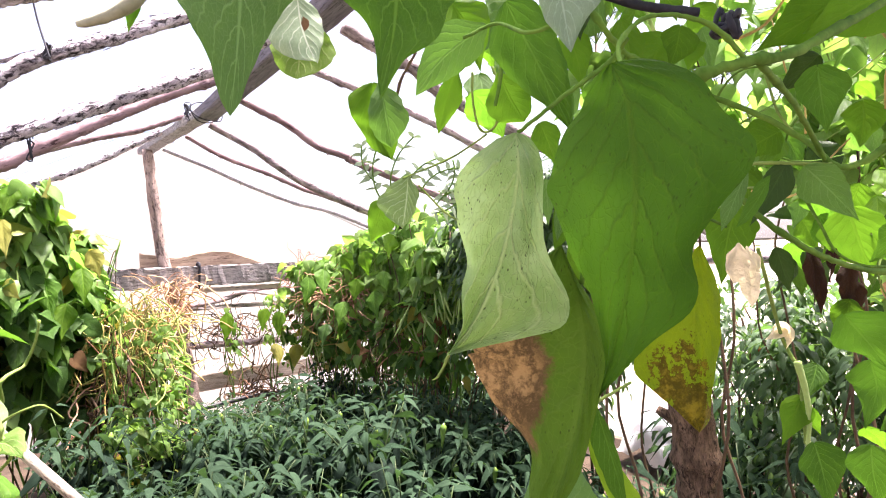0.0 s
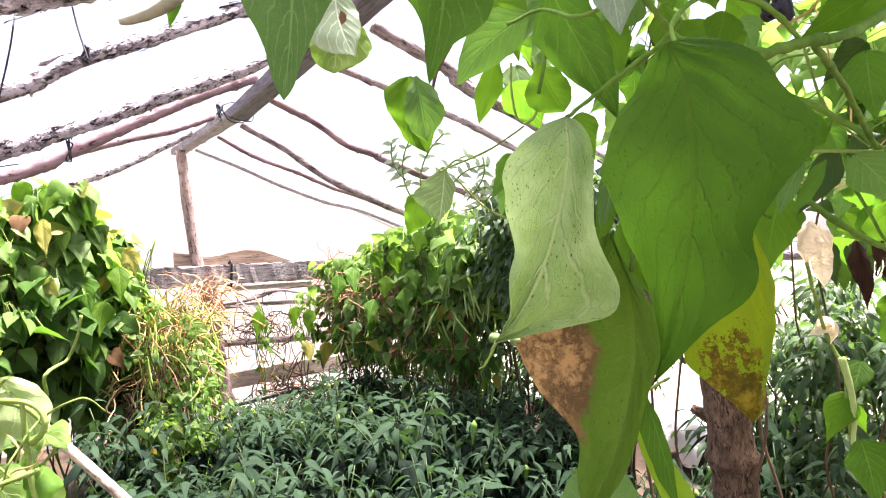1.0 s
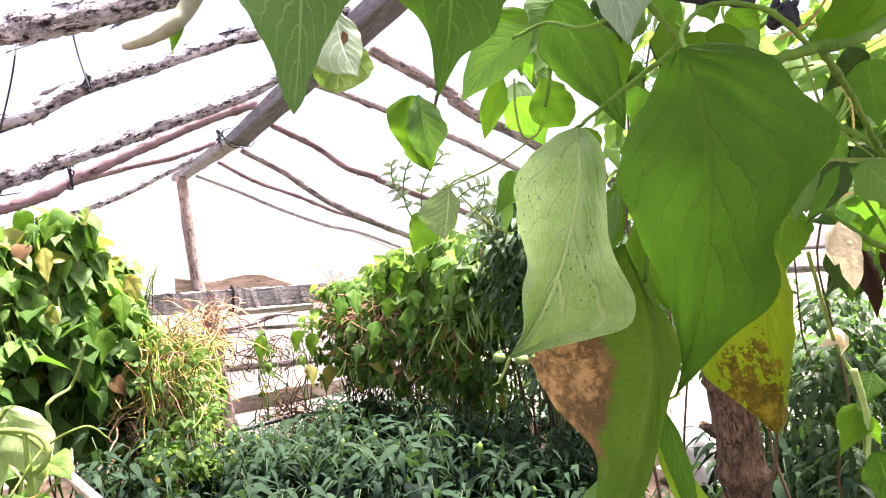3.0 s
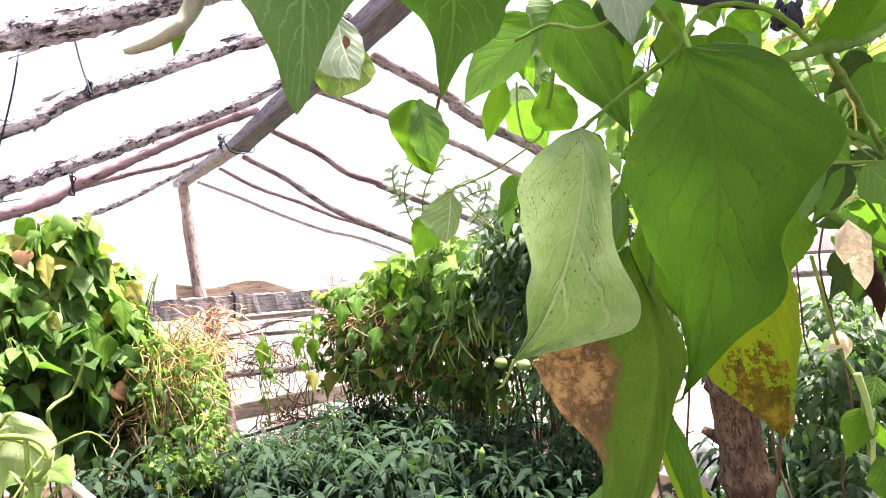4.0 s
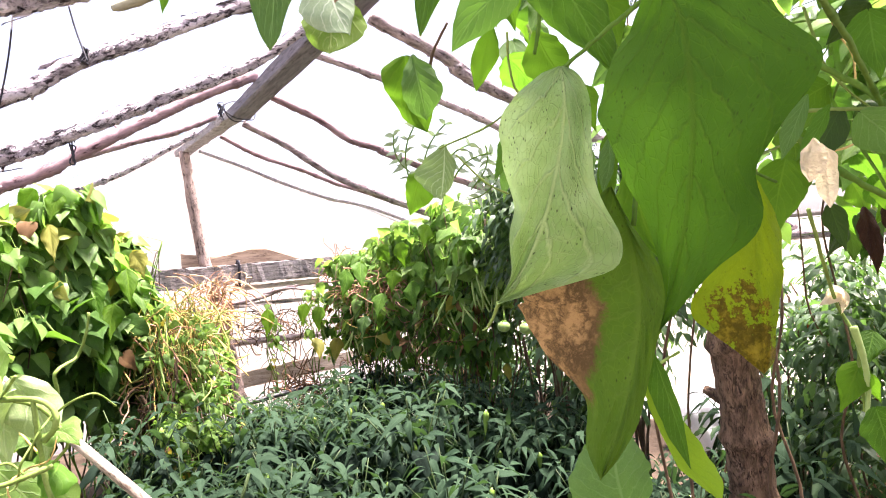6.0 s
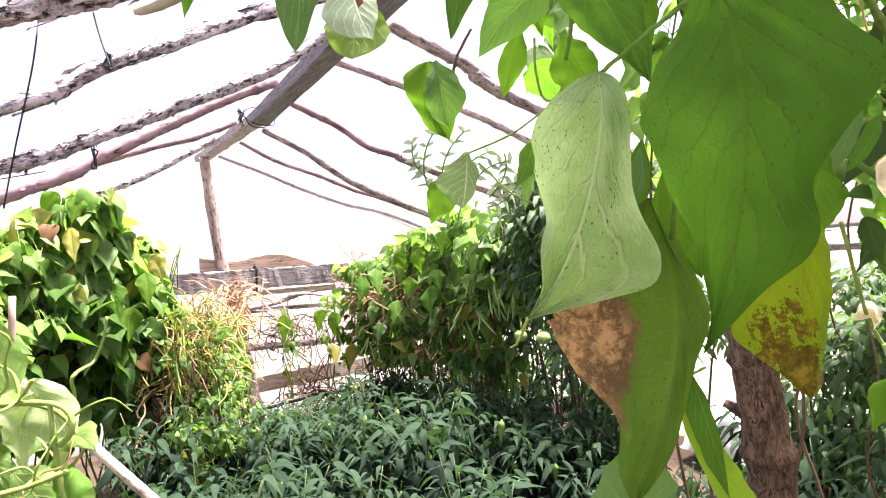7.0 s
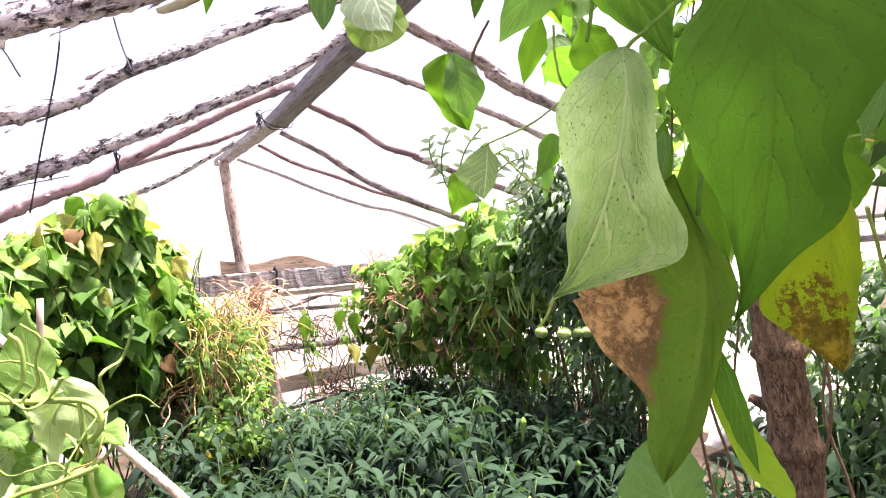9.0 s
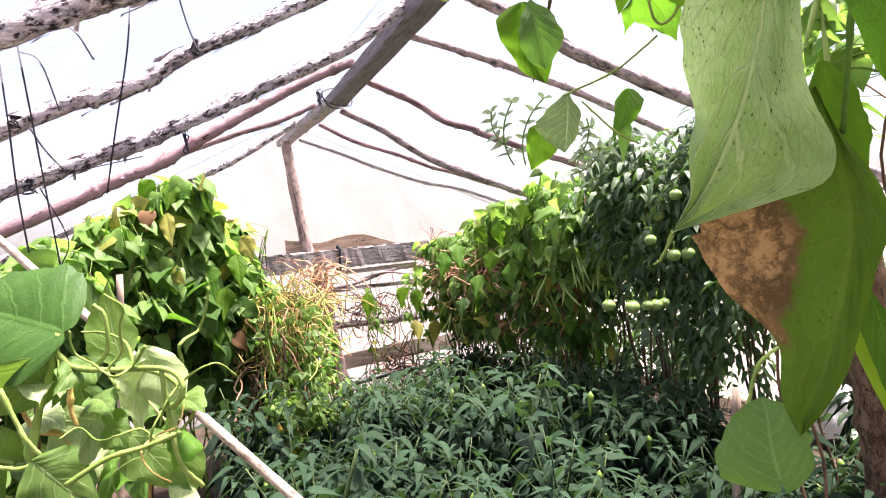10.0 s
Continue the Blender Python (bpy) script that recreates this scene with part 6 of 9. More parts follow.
blade('leaf', (0.4247, 0.5826, 1.7433), (0.4435, 0.5919, 1.7327), (0.4585, 0.6038, 1.7165), (-0.52, -0.26, -0.82), 0.0135, 0.0111, L_MID, vine, 0.3,0.1,0.08)
blade('leaf', (0.6663, 0.6065, 1.7194), (0.6734, 0.6144, 1.6980), (0.6754, 0.6257, 1.6704), (-0.73, -0.59, -0.35), 0.0203, 0.0204, L_MID, vine, 0.3,0.1,0.08)
blade('leaf', (0.6377, 0.6384, 1.7797), (0.6499, 0.6473, 1.7653), (0.6574, 0.6601, 1.7449), (-0.76, -0.29, -0.57), 0.0141, 0.0155, L_GREY, vine, 0.3,0.1,0.08)
blade('leaf', (0.6532, 0.6929, 1.8409), (0.6607, 0.6802, 1.8193), (0.6627, 0.6712, 1.7920), (-0.98, 0.01, -0.21), 0.0164, 0.0151, L_MID, vine, 0.3,0.1,0.08)
blade('leaf', (0.6191, 0.7480, 1.7898), (0.6274, 0.7405, 1.7615), (0.6302, 0.7368, 1.7273), (-0.34, -0.93, 0.1), 0.0200, 0.0227, L_GREY, vine, 0.3,0.1,0.08)
blade('leaf', (0.4677, 0.5910, 1.7011), (0.4621, 0.5765, 1.6704), (0.4523, 0.5648, 1.6362), (-0.29, -0.87, 0.4), 0.0212, 0.0188, L_GREY, vine, 0.3,0.1,0.08)
blade('leaf', (0.5351, 0.4780, 1.7563), (0.5344, 0.5018, 1.7421), (0.5289, 0.5289, 1.7222), (-0.9, -0.33, -0.28), 0.0254, 0.0249, L_GREY, vine, 0.3,0.1,0.08)
blade('leaf', (0.4491, 0.5074, 1.7560), (0.4318, 0.5056, 1.7282), (0.4113, 0.5059, 1.6971), (-0.07, -1, 0.05), 0.0259, 0.0235, L_GREY, vine, 0.3,0.1,0.08)
# leaves behind the big one: L_DARK and L_LIT carry painted shade and light
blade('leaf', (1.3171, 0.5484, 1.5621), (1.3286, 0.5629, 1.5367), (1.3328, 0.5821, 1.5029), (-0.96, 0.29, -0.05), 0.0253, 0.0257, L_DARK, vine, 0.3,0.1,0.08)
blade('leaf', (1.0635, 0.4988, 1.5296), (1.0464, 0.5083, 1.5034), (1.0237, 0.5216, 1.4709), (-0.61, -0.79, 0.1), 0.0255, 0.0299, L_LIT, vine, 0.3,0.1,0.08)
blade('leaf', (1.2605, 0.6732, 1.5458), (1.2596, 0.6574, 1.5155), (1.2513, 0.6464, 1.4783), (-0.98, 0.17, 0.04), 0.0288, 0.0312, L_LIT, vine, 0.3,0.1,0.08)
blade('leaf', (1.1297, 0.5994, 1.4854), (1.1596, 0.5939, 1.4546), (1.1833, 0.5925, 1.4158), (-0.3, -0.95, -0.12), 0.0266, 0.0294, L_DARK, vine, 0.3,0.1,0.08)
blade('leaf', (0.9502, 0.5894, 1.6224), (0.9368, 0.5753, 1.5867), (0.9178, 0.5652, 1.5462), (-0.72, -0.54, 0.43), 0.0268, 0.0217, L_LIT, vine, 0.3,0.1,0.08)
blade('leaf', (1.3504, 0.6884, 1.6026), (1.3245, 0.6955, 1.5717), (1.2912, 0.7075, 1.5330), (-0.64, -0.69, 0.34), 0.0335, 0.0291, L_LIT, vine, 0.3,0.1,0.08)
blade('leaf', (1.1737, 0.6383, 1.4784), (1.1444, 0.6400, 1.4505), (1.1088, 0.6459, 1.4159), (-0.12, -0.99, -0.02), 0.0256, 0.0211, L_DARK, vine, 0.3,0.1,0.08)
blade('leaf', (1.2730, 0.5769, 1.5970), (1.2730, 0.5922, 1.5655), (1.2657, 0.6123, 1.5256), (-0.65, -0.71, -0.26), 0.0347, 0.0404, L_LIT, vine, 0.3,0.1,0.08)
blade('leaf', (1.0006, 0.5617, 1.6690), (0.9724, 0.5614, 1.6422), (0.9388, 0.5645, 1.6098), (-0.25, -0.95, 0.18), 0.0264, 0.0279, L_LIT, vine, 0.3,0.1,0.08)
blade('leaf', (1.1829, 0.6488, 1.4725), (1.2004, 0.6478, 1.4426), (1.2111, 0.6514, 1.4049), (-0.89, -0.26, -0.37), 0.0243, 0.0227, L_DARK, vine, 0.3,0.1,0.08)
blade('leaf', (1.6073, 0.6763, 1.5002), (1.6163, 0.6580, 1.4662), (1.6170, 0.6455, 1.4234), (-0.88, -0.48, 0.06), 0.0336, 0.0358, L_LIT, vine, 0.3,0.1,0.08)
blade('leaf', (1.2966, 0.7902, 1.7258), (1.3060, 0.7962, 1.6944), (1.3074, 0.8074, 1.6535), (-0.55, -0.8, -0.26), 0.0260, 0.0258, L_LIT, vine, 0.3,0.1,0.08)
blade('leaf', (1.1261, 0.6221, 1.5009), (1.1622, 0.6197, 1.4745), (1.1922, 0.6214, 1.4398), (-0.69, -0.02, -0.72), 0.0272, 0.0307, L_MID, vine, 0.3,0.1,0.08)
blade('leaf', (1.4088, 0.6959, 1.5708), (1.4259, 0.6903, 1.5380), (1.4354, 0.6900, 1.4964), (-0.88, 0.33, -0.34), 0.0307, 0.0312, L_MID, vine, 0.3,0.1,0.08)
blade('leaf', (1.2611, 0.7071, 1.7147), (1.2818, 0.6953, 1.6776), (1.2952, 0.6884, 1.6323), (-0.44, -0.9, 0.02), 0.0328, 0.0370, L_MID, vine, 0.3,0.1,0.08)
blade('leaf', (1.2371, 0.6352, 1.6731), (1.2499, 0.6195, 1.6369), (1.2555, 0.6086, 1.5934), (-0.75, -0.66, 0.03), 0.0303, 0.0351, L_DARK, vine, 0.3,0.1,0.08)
blade('leaf', (1.1107, 0.5633, 1.5432), (1.1402, 0.5567, 1.5076), (1.1637, 0.5540, 1.4644), (-0.73, -0.54, -0.41), 0.0284, 0.0311, L_MID, vine, 0.3,0.1,0.08)
blade('leaf', (1.6025, 0.6512, 1.7088), (1.6097, 0.6663, 1.6745), (1.6083, 0.6873, 1.6302), (-0.99, 0.15, 0.02), 0.0337, 0.0279, L_LIT, vine, 0.3,0.1,0.08)
blade('leaf', (1.1865, 0.5079, 1.6119), (1.1776, 0.4851, 1.5829), (1.1622, 0.4668, 1.5487), (-0.44, -0.69, 0.57), 0.0240, 0.0221, L_LIT, vine, 0.3,0.1,0.08)
blade('leaf', (1.0784, 0.5702, 1.5781), (1.1205, 0.5720, 1.5573), (1.1571, 0.5777, 1.5284), (-0.52, -0.25, -0.82), 0.0200, 0.0229, L_MID, vine, 0.3,0.1,0.08)
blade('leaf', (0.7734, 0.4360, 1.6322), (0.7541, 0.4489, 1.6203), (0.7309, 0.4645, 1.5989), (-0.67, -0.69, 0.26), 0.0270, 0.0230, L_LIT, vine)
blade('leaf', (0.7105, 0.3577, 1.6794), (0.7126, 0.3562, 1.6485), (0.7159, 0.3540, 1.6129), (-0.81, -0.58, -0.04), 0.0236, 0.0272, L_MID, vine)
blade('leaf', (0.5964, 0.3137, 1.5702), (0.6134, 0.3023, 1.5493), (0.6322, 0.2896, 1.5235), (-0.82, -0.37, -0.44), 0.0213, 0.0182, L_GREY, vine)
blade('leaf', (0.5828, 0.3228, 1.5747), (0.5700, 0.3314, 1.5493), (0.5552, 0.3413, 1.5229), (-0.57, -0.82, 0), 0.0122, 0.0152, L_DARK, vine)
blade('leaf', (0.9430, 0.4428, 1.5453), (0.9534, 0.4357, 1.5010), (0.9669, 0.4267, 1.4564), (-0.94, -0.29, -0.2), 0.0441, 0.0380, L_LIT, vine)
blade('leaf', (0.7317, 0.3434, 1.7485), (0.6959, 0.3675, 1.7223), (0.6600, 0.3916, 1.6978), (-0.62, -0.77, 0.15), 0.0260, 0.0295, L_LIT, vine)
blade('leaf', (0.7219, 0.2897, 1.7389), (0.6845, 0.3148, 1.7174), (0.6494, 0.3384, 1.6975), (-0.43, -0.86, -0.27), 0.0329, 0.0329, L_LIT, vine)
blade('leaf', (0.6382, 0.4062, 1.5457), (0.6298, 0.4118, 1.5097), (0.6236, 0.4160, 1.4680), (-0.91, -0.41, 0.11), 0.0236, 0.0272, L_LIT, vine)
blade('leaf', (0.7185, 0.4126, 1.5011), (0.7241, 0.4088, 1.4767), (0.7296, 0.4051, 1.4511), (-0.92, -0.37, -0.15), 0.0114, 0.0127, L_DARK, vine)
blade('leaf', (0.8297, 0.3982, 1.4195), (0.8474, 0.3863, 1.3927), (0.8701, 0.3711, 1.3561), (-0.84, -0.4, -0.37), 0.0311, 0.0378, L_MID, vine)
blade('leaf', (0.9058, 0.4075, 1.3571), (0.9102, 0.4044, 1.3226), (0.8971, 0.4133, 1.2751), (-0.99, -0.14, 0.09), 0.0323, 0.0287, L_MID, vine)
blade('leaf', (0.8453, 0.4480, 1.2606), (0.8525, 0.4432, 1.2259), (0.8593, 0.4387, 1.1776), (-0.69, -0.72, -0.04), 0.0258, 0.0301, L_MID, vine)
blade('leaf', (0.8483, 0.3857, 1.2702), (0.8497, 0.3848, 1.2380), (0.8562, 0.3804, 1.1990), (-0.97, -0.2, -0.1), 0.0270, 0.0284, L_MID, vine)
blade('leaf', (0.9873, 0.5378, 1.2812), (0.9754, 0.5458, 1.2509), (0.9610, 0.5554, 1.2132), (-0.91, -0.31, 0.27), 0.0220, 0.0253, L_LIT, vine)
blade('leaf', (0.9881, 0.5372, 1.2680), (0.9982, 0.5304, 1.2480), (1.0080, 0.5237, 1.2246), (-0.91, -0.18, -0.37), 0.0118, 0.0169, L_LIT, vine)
stalk('stem', [(0.8444, 0.5089, 1.4994), (0.9652, 0.5529, 1.3739), (0.9847, 0.5397, 1.3197), (0.9881, 0.5373, 1.2666), (0.9894, 0.5362, 1.2134)], 0.0026, STEM_PALE, vine, 18, 1.0, 8)
blade('flower_petal', (0.9710, 0.5490, 1.3858), (0.9618, 0.5553, 1.3740), (0.9460, 0.5660, 1.3650), (-0.69, -0.65, 0.3), 0.0118, 0.0101, PETAL, vine)
blade('leaf', (0.5259, 0.4280, 1.7270), (0.5301, 0.4443, 1.7200), (0.5299, 0.4636, 1.7082), (-0.98, 0.14, 0.11), 0.0142, 0.0118, L_LIT, vine, 0.3,0.1,0.07)
blade('leaf', (0.5621, 0.4185, 1.7032), (0.5330, 0.4220, 1.6814), (0.5012, 0.4274, 1.6562), (-0.32, -0.92, 0.22), 0.0222, 0.0182, L_LIT, vine, 0.3,0.1,0.07)
blade('leaf', (0.8030, 0.5482, 1.7880), (0.8028, 0.5383, 1.7598), (0.7976, 0.5318, 1.7265), (-1, 0.05, 0.07), 0.0177, 0.0190, L_GREY, vine, 0.3,0.1,0.07)
blade('leaf', (0.8476, 0.5877, 1.7864), (0.8616, 0.5890, 1.7683), (0.8701, 0.5938, 1.7437), (-0.08, -0.98, -0.16), 0.0142, 0.0114, L_MID, vine, 0.3,0.1,0.07)
blade('leaf', (0.4798, 0.4035, 1.7036), (0.4876, 0.4029, 1.6758), (0.4920, 0.4046, 1.6440), (-0.3, -0.95, -0.08), 0.0195, 0.0165, L_LIT, vine, 0.3,0.1,0.07)
blade('leaf', (0.8363, 0.5859, 1.8327), (0.8581, 0.5749, 1.8118), (0.8746, 0.5674, 1.7847), (-0.68, -0.68, -0.28), 0.0231, 0.0235, L_LIT, vine, 0.3,0.1,0.07)
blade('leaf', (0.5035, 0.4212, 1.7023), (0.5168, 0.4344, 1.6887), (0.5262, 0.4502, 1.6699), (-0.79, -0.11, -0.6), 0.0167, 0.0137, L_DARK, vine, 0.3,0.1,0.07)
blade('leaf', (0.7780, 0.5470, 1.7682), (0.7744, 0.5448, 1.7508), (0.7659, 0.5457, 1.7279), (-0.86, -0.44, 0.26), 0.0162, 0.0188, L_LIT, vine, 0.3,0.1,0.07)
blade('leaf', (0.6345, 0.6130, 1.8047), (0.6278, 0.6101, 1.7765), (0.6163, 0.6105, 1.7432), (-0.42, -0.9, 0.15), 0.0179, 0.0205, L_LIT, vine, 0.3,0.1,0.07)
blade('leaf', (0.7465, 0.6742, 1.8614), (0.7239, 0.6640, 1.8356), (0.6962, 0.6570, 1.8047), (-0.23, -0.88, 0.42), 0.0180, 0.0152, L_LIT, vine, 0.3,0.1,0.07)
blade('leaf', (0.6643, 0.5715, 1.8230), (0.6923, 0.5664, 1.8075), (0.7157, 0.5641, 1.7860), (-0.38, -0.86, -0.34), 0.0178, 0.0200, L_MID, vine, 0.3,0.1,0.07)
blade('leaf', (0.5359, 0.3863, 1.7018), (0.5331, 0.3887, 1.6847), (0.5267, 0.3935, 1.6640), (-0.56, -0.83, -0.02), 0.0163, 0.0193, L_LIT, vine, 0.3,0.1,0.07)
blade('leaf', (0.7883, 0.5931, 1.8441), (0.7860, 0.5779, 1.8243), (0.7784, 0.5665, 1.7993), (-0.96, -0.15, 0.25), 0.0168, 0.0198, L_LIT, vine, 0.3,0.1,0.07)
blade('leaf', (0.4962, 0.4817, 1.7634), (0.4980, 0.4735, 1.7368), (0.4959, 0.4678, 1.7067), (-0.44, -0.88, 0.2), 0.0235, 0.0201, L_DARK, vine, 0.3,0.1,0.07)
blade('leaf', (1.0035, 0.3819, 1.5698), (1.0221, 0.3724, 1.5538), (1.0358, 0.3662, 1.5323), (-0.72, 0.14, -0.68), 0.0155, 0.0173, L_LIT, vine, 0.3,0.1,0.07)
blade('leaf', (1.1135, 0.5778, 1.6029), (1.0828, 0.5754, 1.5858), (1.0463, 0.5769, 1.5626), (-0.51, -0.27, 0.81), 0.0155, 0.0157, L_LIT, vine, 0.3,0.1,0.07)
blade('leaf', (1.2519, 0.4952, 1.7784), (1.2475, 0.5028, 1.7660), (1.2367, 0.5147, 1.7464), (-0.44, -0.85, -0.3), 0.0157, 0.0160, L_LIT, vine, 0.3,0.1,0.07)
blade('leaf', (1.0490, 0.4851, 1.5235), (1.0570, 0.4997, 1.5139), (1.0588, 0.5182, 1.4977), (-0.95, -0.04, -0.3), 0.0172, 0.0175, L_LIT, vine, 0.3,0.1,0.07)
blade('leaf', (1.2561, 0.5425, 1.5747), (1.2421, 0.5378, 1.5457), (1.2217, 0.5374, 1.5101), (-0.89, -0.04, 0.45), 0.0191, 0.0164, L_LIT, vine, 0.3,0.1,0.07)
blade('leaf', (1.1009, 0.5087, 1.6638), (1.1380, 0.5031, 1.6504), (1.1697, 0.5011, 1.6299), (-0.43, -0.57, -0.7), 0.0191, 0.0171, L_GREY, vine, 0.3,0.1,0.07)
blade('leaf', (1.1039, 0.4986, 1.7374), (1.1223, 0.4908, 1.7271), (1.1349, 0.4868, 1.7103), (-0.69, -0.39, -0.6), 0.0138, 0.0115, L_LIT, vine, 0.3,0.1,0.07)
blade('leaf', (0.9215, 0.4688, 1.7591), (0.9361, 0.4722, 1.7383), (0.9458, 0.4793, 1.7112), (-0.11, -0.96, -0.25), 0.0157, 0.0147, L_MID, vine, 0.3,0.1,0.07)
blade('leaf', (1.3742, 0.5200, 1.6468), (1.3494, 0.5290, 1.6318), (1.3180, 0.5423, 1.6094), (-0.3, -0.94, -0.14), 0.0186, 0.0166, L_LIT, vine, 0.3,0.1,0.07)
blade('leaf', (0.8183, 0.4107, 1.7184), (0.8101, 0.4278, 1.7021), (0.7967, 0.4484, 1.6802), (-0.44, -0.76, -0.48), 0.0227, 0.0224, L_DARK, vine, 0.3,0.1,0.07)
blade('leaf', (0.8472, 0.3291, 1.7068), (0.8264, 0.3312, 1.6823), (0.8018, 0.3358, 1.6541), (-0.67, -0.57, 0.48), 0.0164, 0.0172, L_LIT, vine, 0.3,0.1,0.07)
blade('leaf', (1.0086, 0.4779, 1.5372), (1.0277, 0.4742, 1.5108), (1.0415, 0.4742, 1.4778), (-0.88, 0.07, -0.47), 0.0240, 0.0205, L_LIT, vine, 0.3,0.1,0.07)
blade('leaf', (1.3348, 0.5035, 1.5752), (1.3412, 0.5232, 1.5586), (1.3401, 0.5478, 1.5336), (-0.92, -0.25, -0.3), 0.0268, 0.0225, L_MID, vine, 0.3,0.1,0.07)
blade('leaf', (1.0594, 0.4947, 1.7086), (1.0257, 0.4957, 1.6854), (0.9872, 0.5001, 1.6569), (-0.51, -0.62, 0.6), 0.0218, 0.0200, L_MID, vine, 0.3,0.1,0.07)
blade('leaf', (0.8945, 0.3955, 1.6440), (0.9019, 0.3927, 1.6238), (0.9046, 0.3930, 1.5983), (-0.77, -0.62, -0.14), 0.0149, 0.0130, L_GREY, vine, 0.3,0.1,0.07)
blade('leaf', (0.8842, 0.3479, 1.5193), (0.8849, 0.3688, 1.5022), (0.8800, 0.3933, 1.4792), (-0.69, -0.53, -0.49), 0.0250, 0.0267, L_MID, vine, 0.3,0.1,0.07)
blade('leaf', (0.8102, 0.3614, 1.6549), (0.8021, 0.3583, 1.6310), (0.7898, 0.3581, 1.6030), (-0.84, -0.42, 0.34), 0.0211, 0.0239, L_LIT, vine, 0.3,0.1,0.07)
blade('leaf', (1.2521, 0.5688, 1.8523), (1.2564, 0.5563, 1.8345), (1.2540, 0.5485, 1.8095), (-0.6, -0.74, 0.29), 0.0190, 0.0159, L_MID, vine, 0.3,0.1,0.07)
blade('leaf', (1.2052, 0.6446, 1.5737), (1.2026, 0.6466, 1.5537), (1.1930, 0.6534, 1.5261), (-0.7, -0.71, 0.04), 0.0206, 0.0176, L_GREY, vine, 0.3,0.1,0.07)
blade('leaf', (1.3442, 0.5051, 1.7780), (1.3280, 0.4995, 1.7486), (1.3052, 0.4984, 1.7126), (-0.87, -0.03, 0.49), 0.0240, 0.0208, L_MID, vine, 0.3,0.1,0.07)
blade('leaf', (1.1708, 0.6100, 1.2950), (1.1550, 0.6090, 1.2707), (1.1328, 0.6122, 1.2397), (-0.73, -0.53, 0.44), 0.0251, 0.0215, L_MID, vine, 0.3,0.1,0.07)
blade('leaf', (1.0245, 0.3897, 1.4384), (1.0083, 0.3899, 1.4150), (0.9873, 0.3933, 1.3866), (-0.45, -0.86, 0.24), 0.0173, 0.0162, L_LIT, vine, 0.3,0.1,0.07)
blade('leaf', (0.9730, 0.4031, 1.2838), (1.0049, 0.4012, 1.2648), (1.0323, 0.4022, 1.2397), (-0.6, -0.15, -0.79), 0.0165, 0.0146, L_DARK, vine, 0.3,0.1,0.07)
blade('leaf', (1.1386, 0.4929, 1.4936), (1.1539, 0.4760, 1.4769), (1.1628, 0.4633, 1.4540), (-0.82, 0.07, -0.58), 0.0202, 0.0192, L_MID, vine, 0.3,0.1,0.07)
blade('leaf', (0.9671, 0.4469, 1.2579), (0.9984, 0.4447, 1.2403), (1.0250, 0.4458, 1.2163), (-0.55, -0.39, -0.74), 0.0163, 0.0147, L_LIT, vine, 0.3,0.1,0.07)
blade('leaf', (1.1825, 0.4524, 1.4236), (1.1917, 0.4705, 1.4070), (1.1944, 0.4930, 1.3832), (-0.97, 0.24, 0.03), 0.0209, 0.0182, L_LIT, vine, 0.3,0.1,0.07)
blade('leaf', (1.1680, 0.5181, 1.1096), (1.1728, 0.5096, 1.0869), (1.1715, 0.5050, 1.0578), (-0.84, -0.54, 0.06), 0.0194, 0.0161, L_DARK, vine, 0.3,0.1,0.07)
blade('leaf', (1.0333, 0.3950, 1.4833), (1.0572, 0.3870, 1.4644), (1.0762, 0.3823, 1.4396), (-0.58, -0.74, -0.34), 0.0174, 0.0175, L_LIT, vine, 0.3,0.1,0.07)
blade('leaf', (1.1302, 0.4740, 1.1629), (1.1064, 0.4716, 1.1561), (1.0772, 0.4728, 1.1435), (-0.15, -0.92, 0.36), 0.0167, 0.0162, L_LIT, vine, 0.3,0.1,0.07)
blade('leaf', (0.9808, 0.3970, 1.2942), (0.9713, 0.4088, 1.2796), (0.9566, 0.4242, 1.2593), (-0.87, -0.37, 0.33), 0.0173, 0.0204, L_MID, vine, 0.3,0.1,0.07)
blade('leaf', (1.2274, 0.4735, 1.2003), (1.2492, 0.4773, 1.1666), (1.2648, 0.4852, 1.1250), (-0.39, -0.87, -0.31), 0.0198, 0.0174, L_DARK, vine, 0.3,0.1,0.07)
blade('leaf', (0.9530, 0.4510, 1.4264), (0.9540, 0.4570, 1.3979), (0.9497, 0.4665, 1.3633), (-0.95, -0.3, -0.02), 0.0221, 0.0206, L_LIT, vine, 0.3,0.1,0.07)
stalk('tendril', [(0.6198, 0.4246, 1.5520), (0.6629, 0.4202, 1.5636), (0.6616, 0.3862, 1.5627), (0.7078, 0.3803, 1.5631), (0.7301, 0.3653, 1.5797)], 0.0015, STEM_PALE, vine, 12, 0.6, 6)
stalk('tendril', [(0.7597, 0.5104, 1.6067), (0.7825, 0.5068, 1.6424), (0.7918, 0.4779, 1.6595), (0.8505, 0.4779, 1.6854), (0.8674, 0.4724, 1.7228)], 0.0014, STEM_GREEN, vine, 12, 0.6, 6)
stalk('tendril', [(1.0427, 0.6153, 1.6801), (0.9762, 0.6261, 1.6723), (0.9753, 0.6781, 1.6655), (0.9170, 0.6933, 1.6605), (0.8755, 0.7183, 1.6486)], 0.0027, STEM_GREEN, vine, 12, 0.6, 6)
stalk('tendril', [(0.6269, 0.3317, 1.5464), (0.6266, 0.3191, 1.5217), (0.6362, 0.3115, 1.4978), (0.6528, 0.2969, 1.4851), (0.6969, 0.2907, 1.4824)], 0.0016, STEM_GREEN, vine, 12, 0.6, 6)
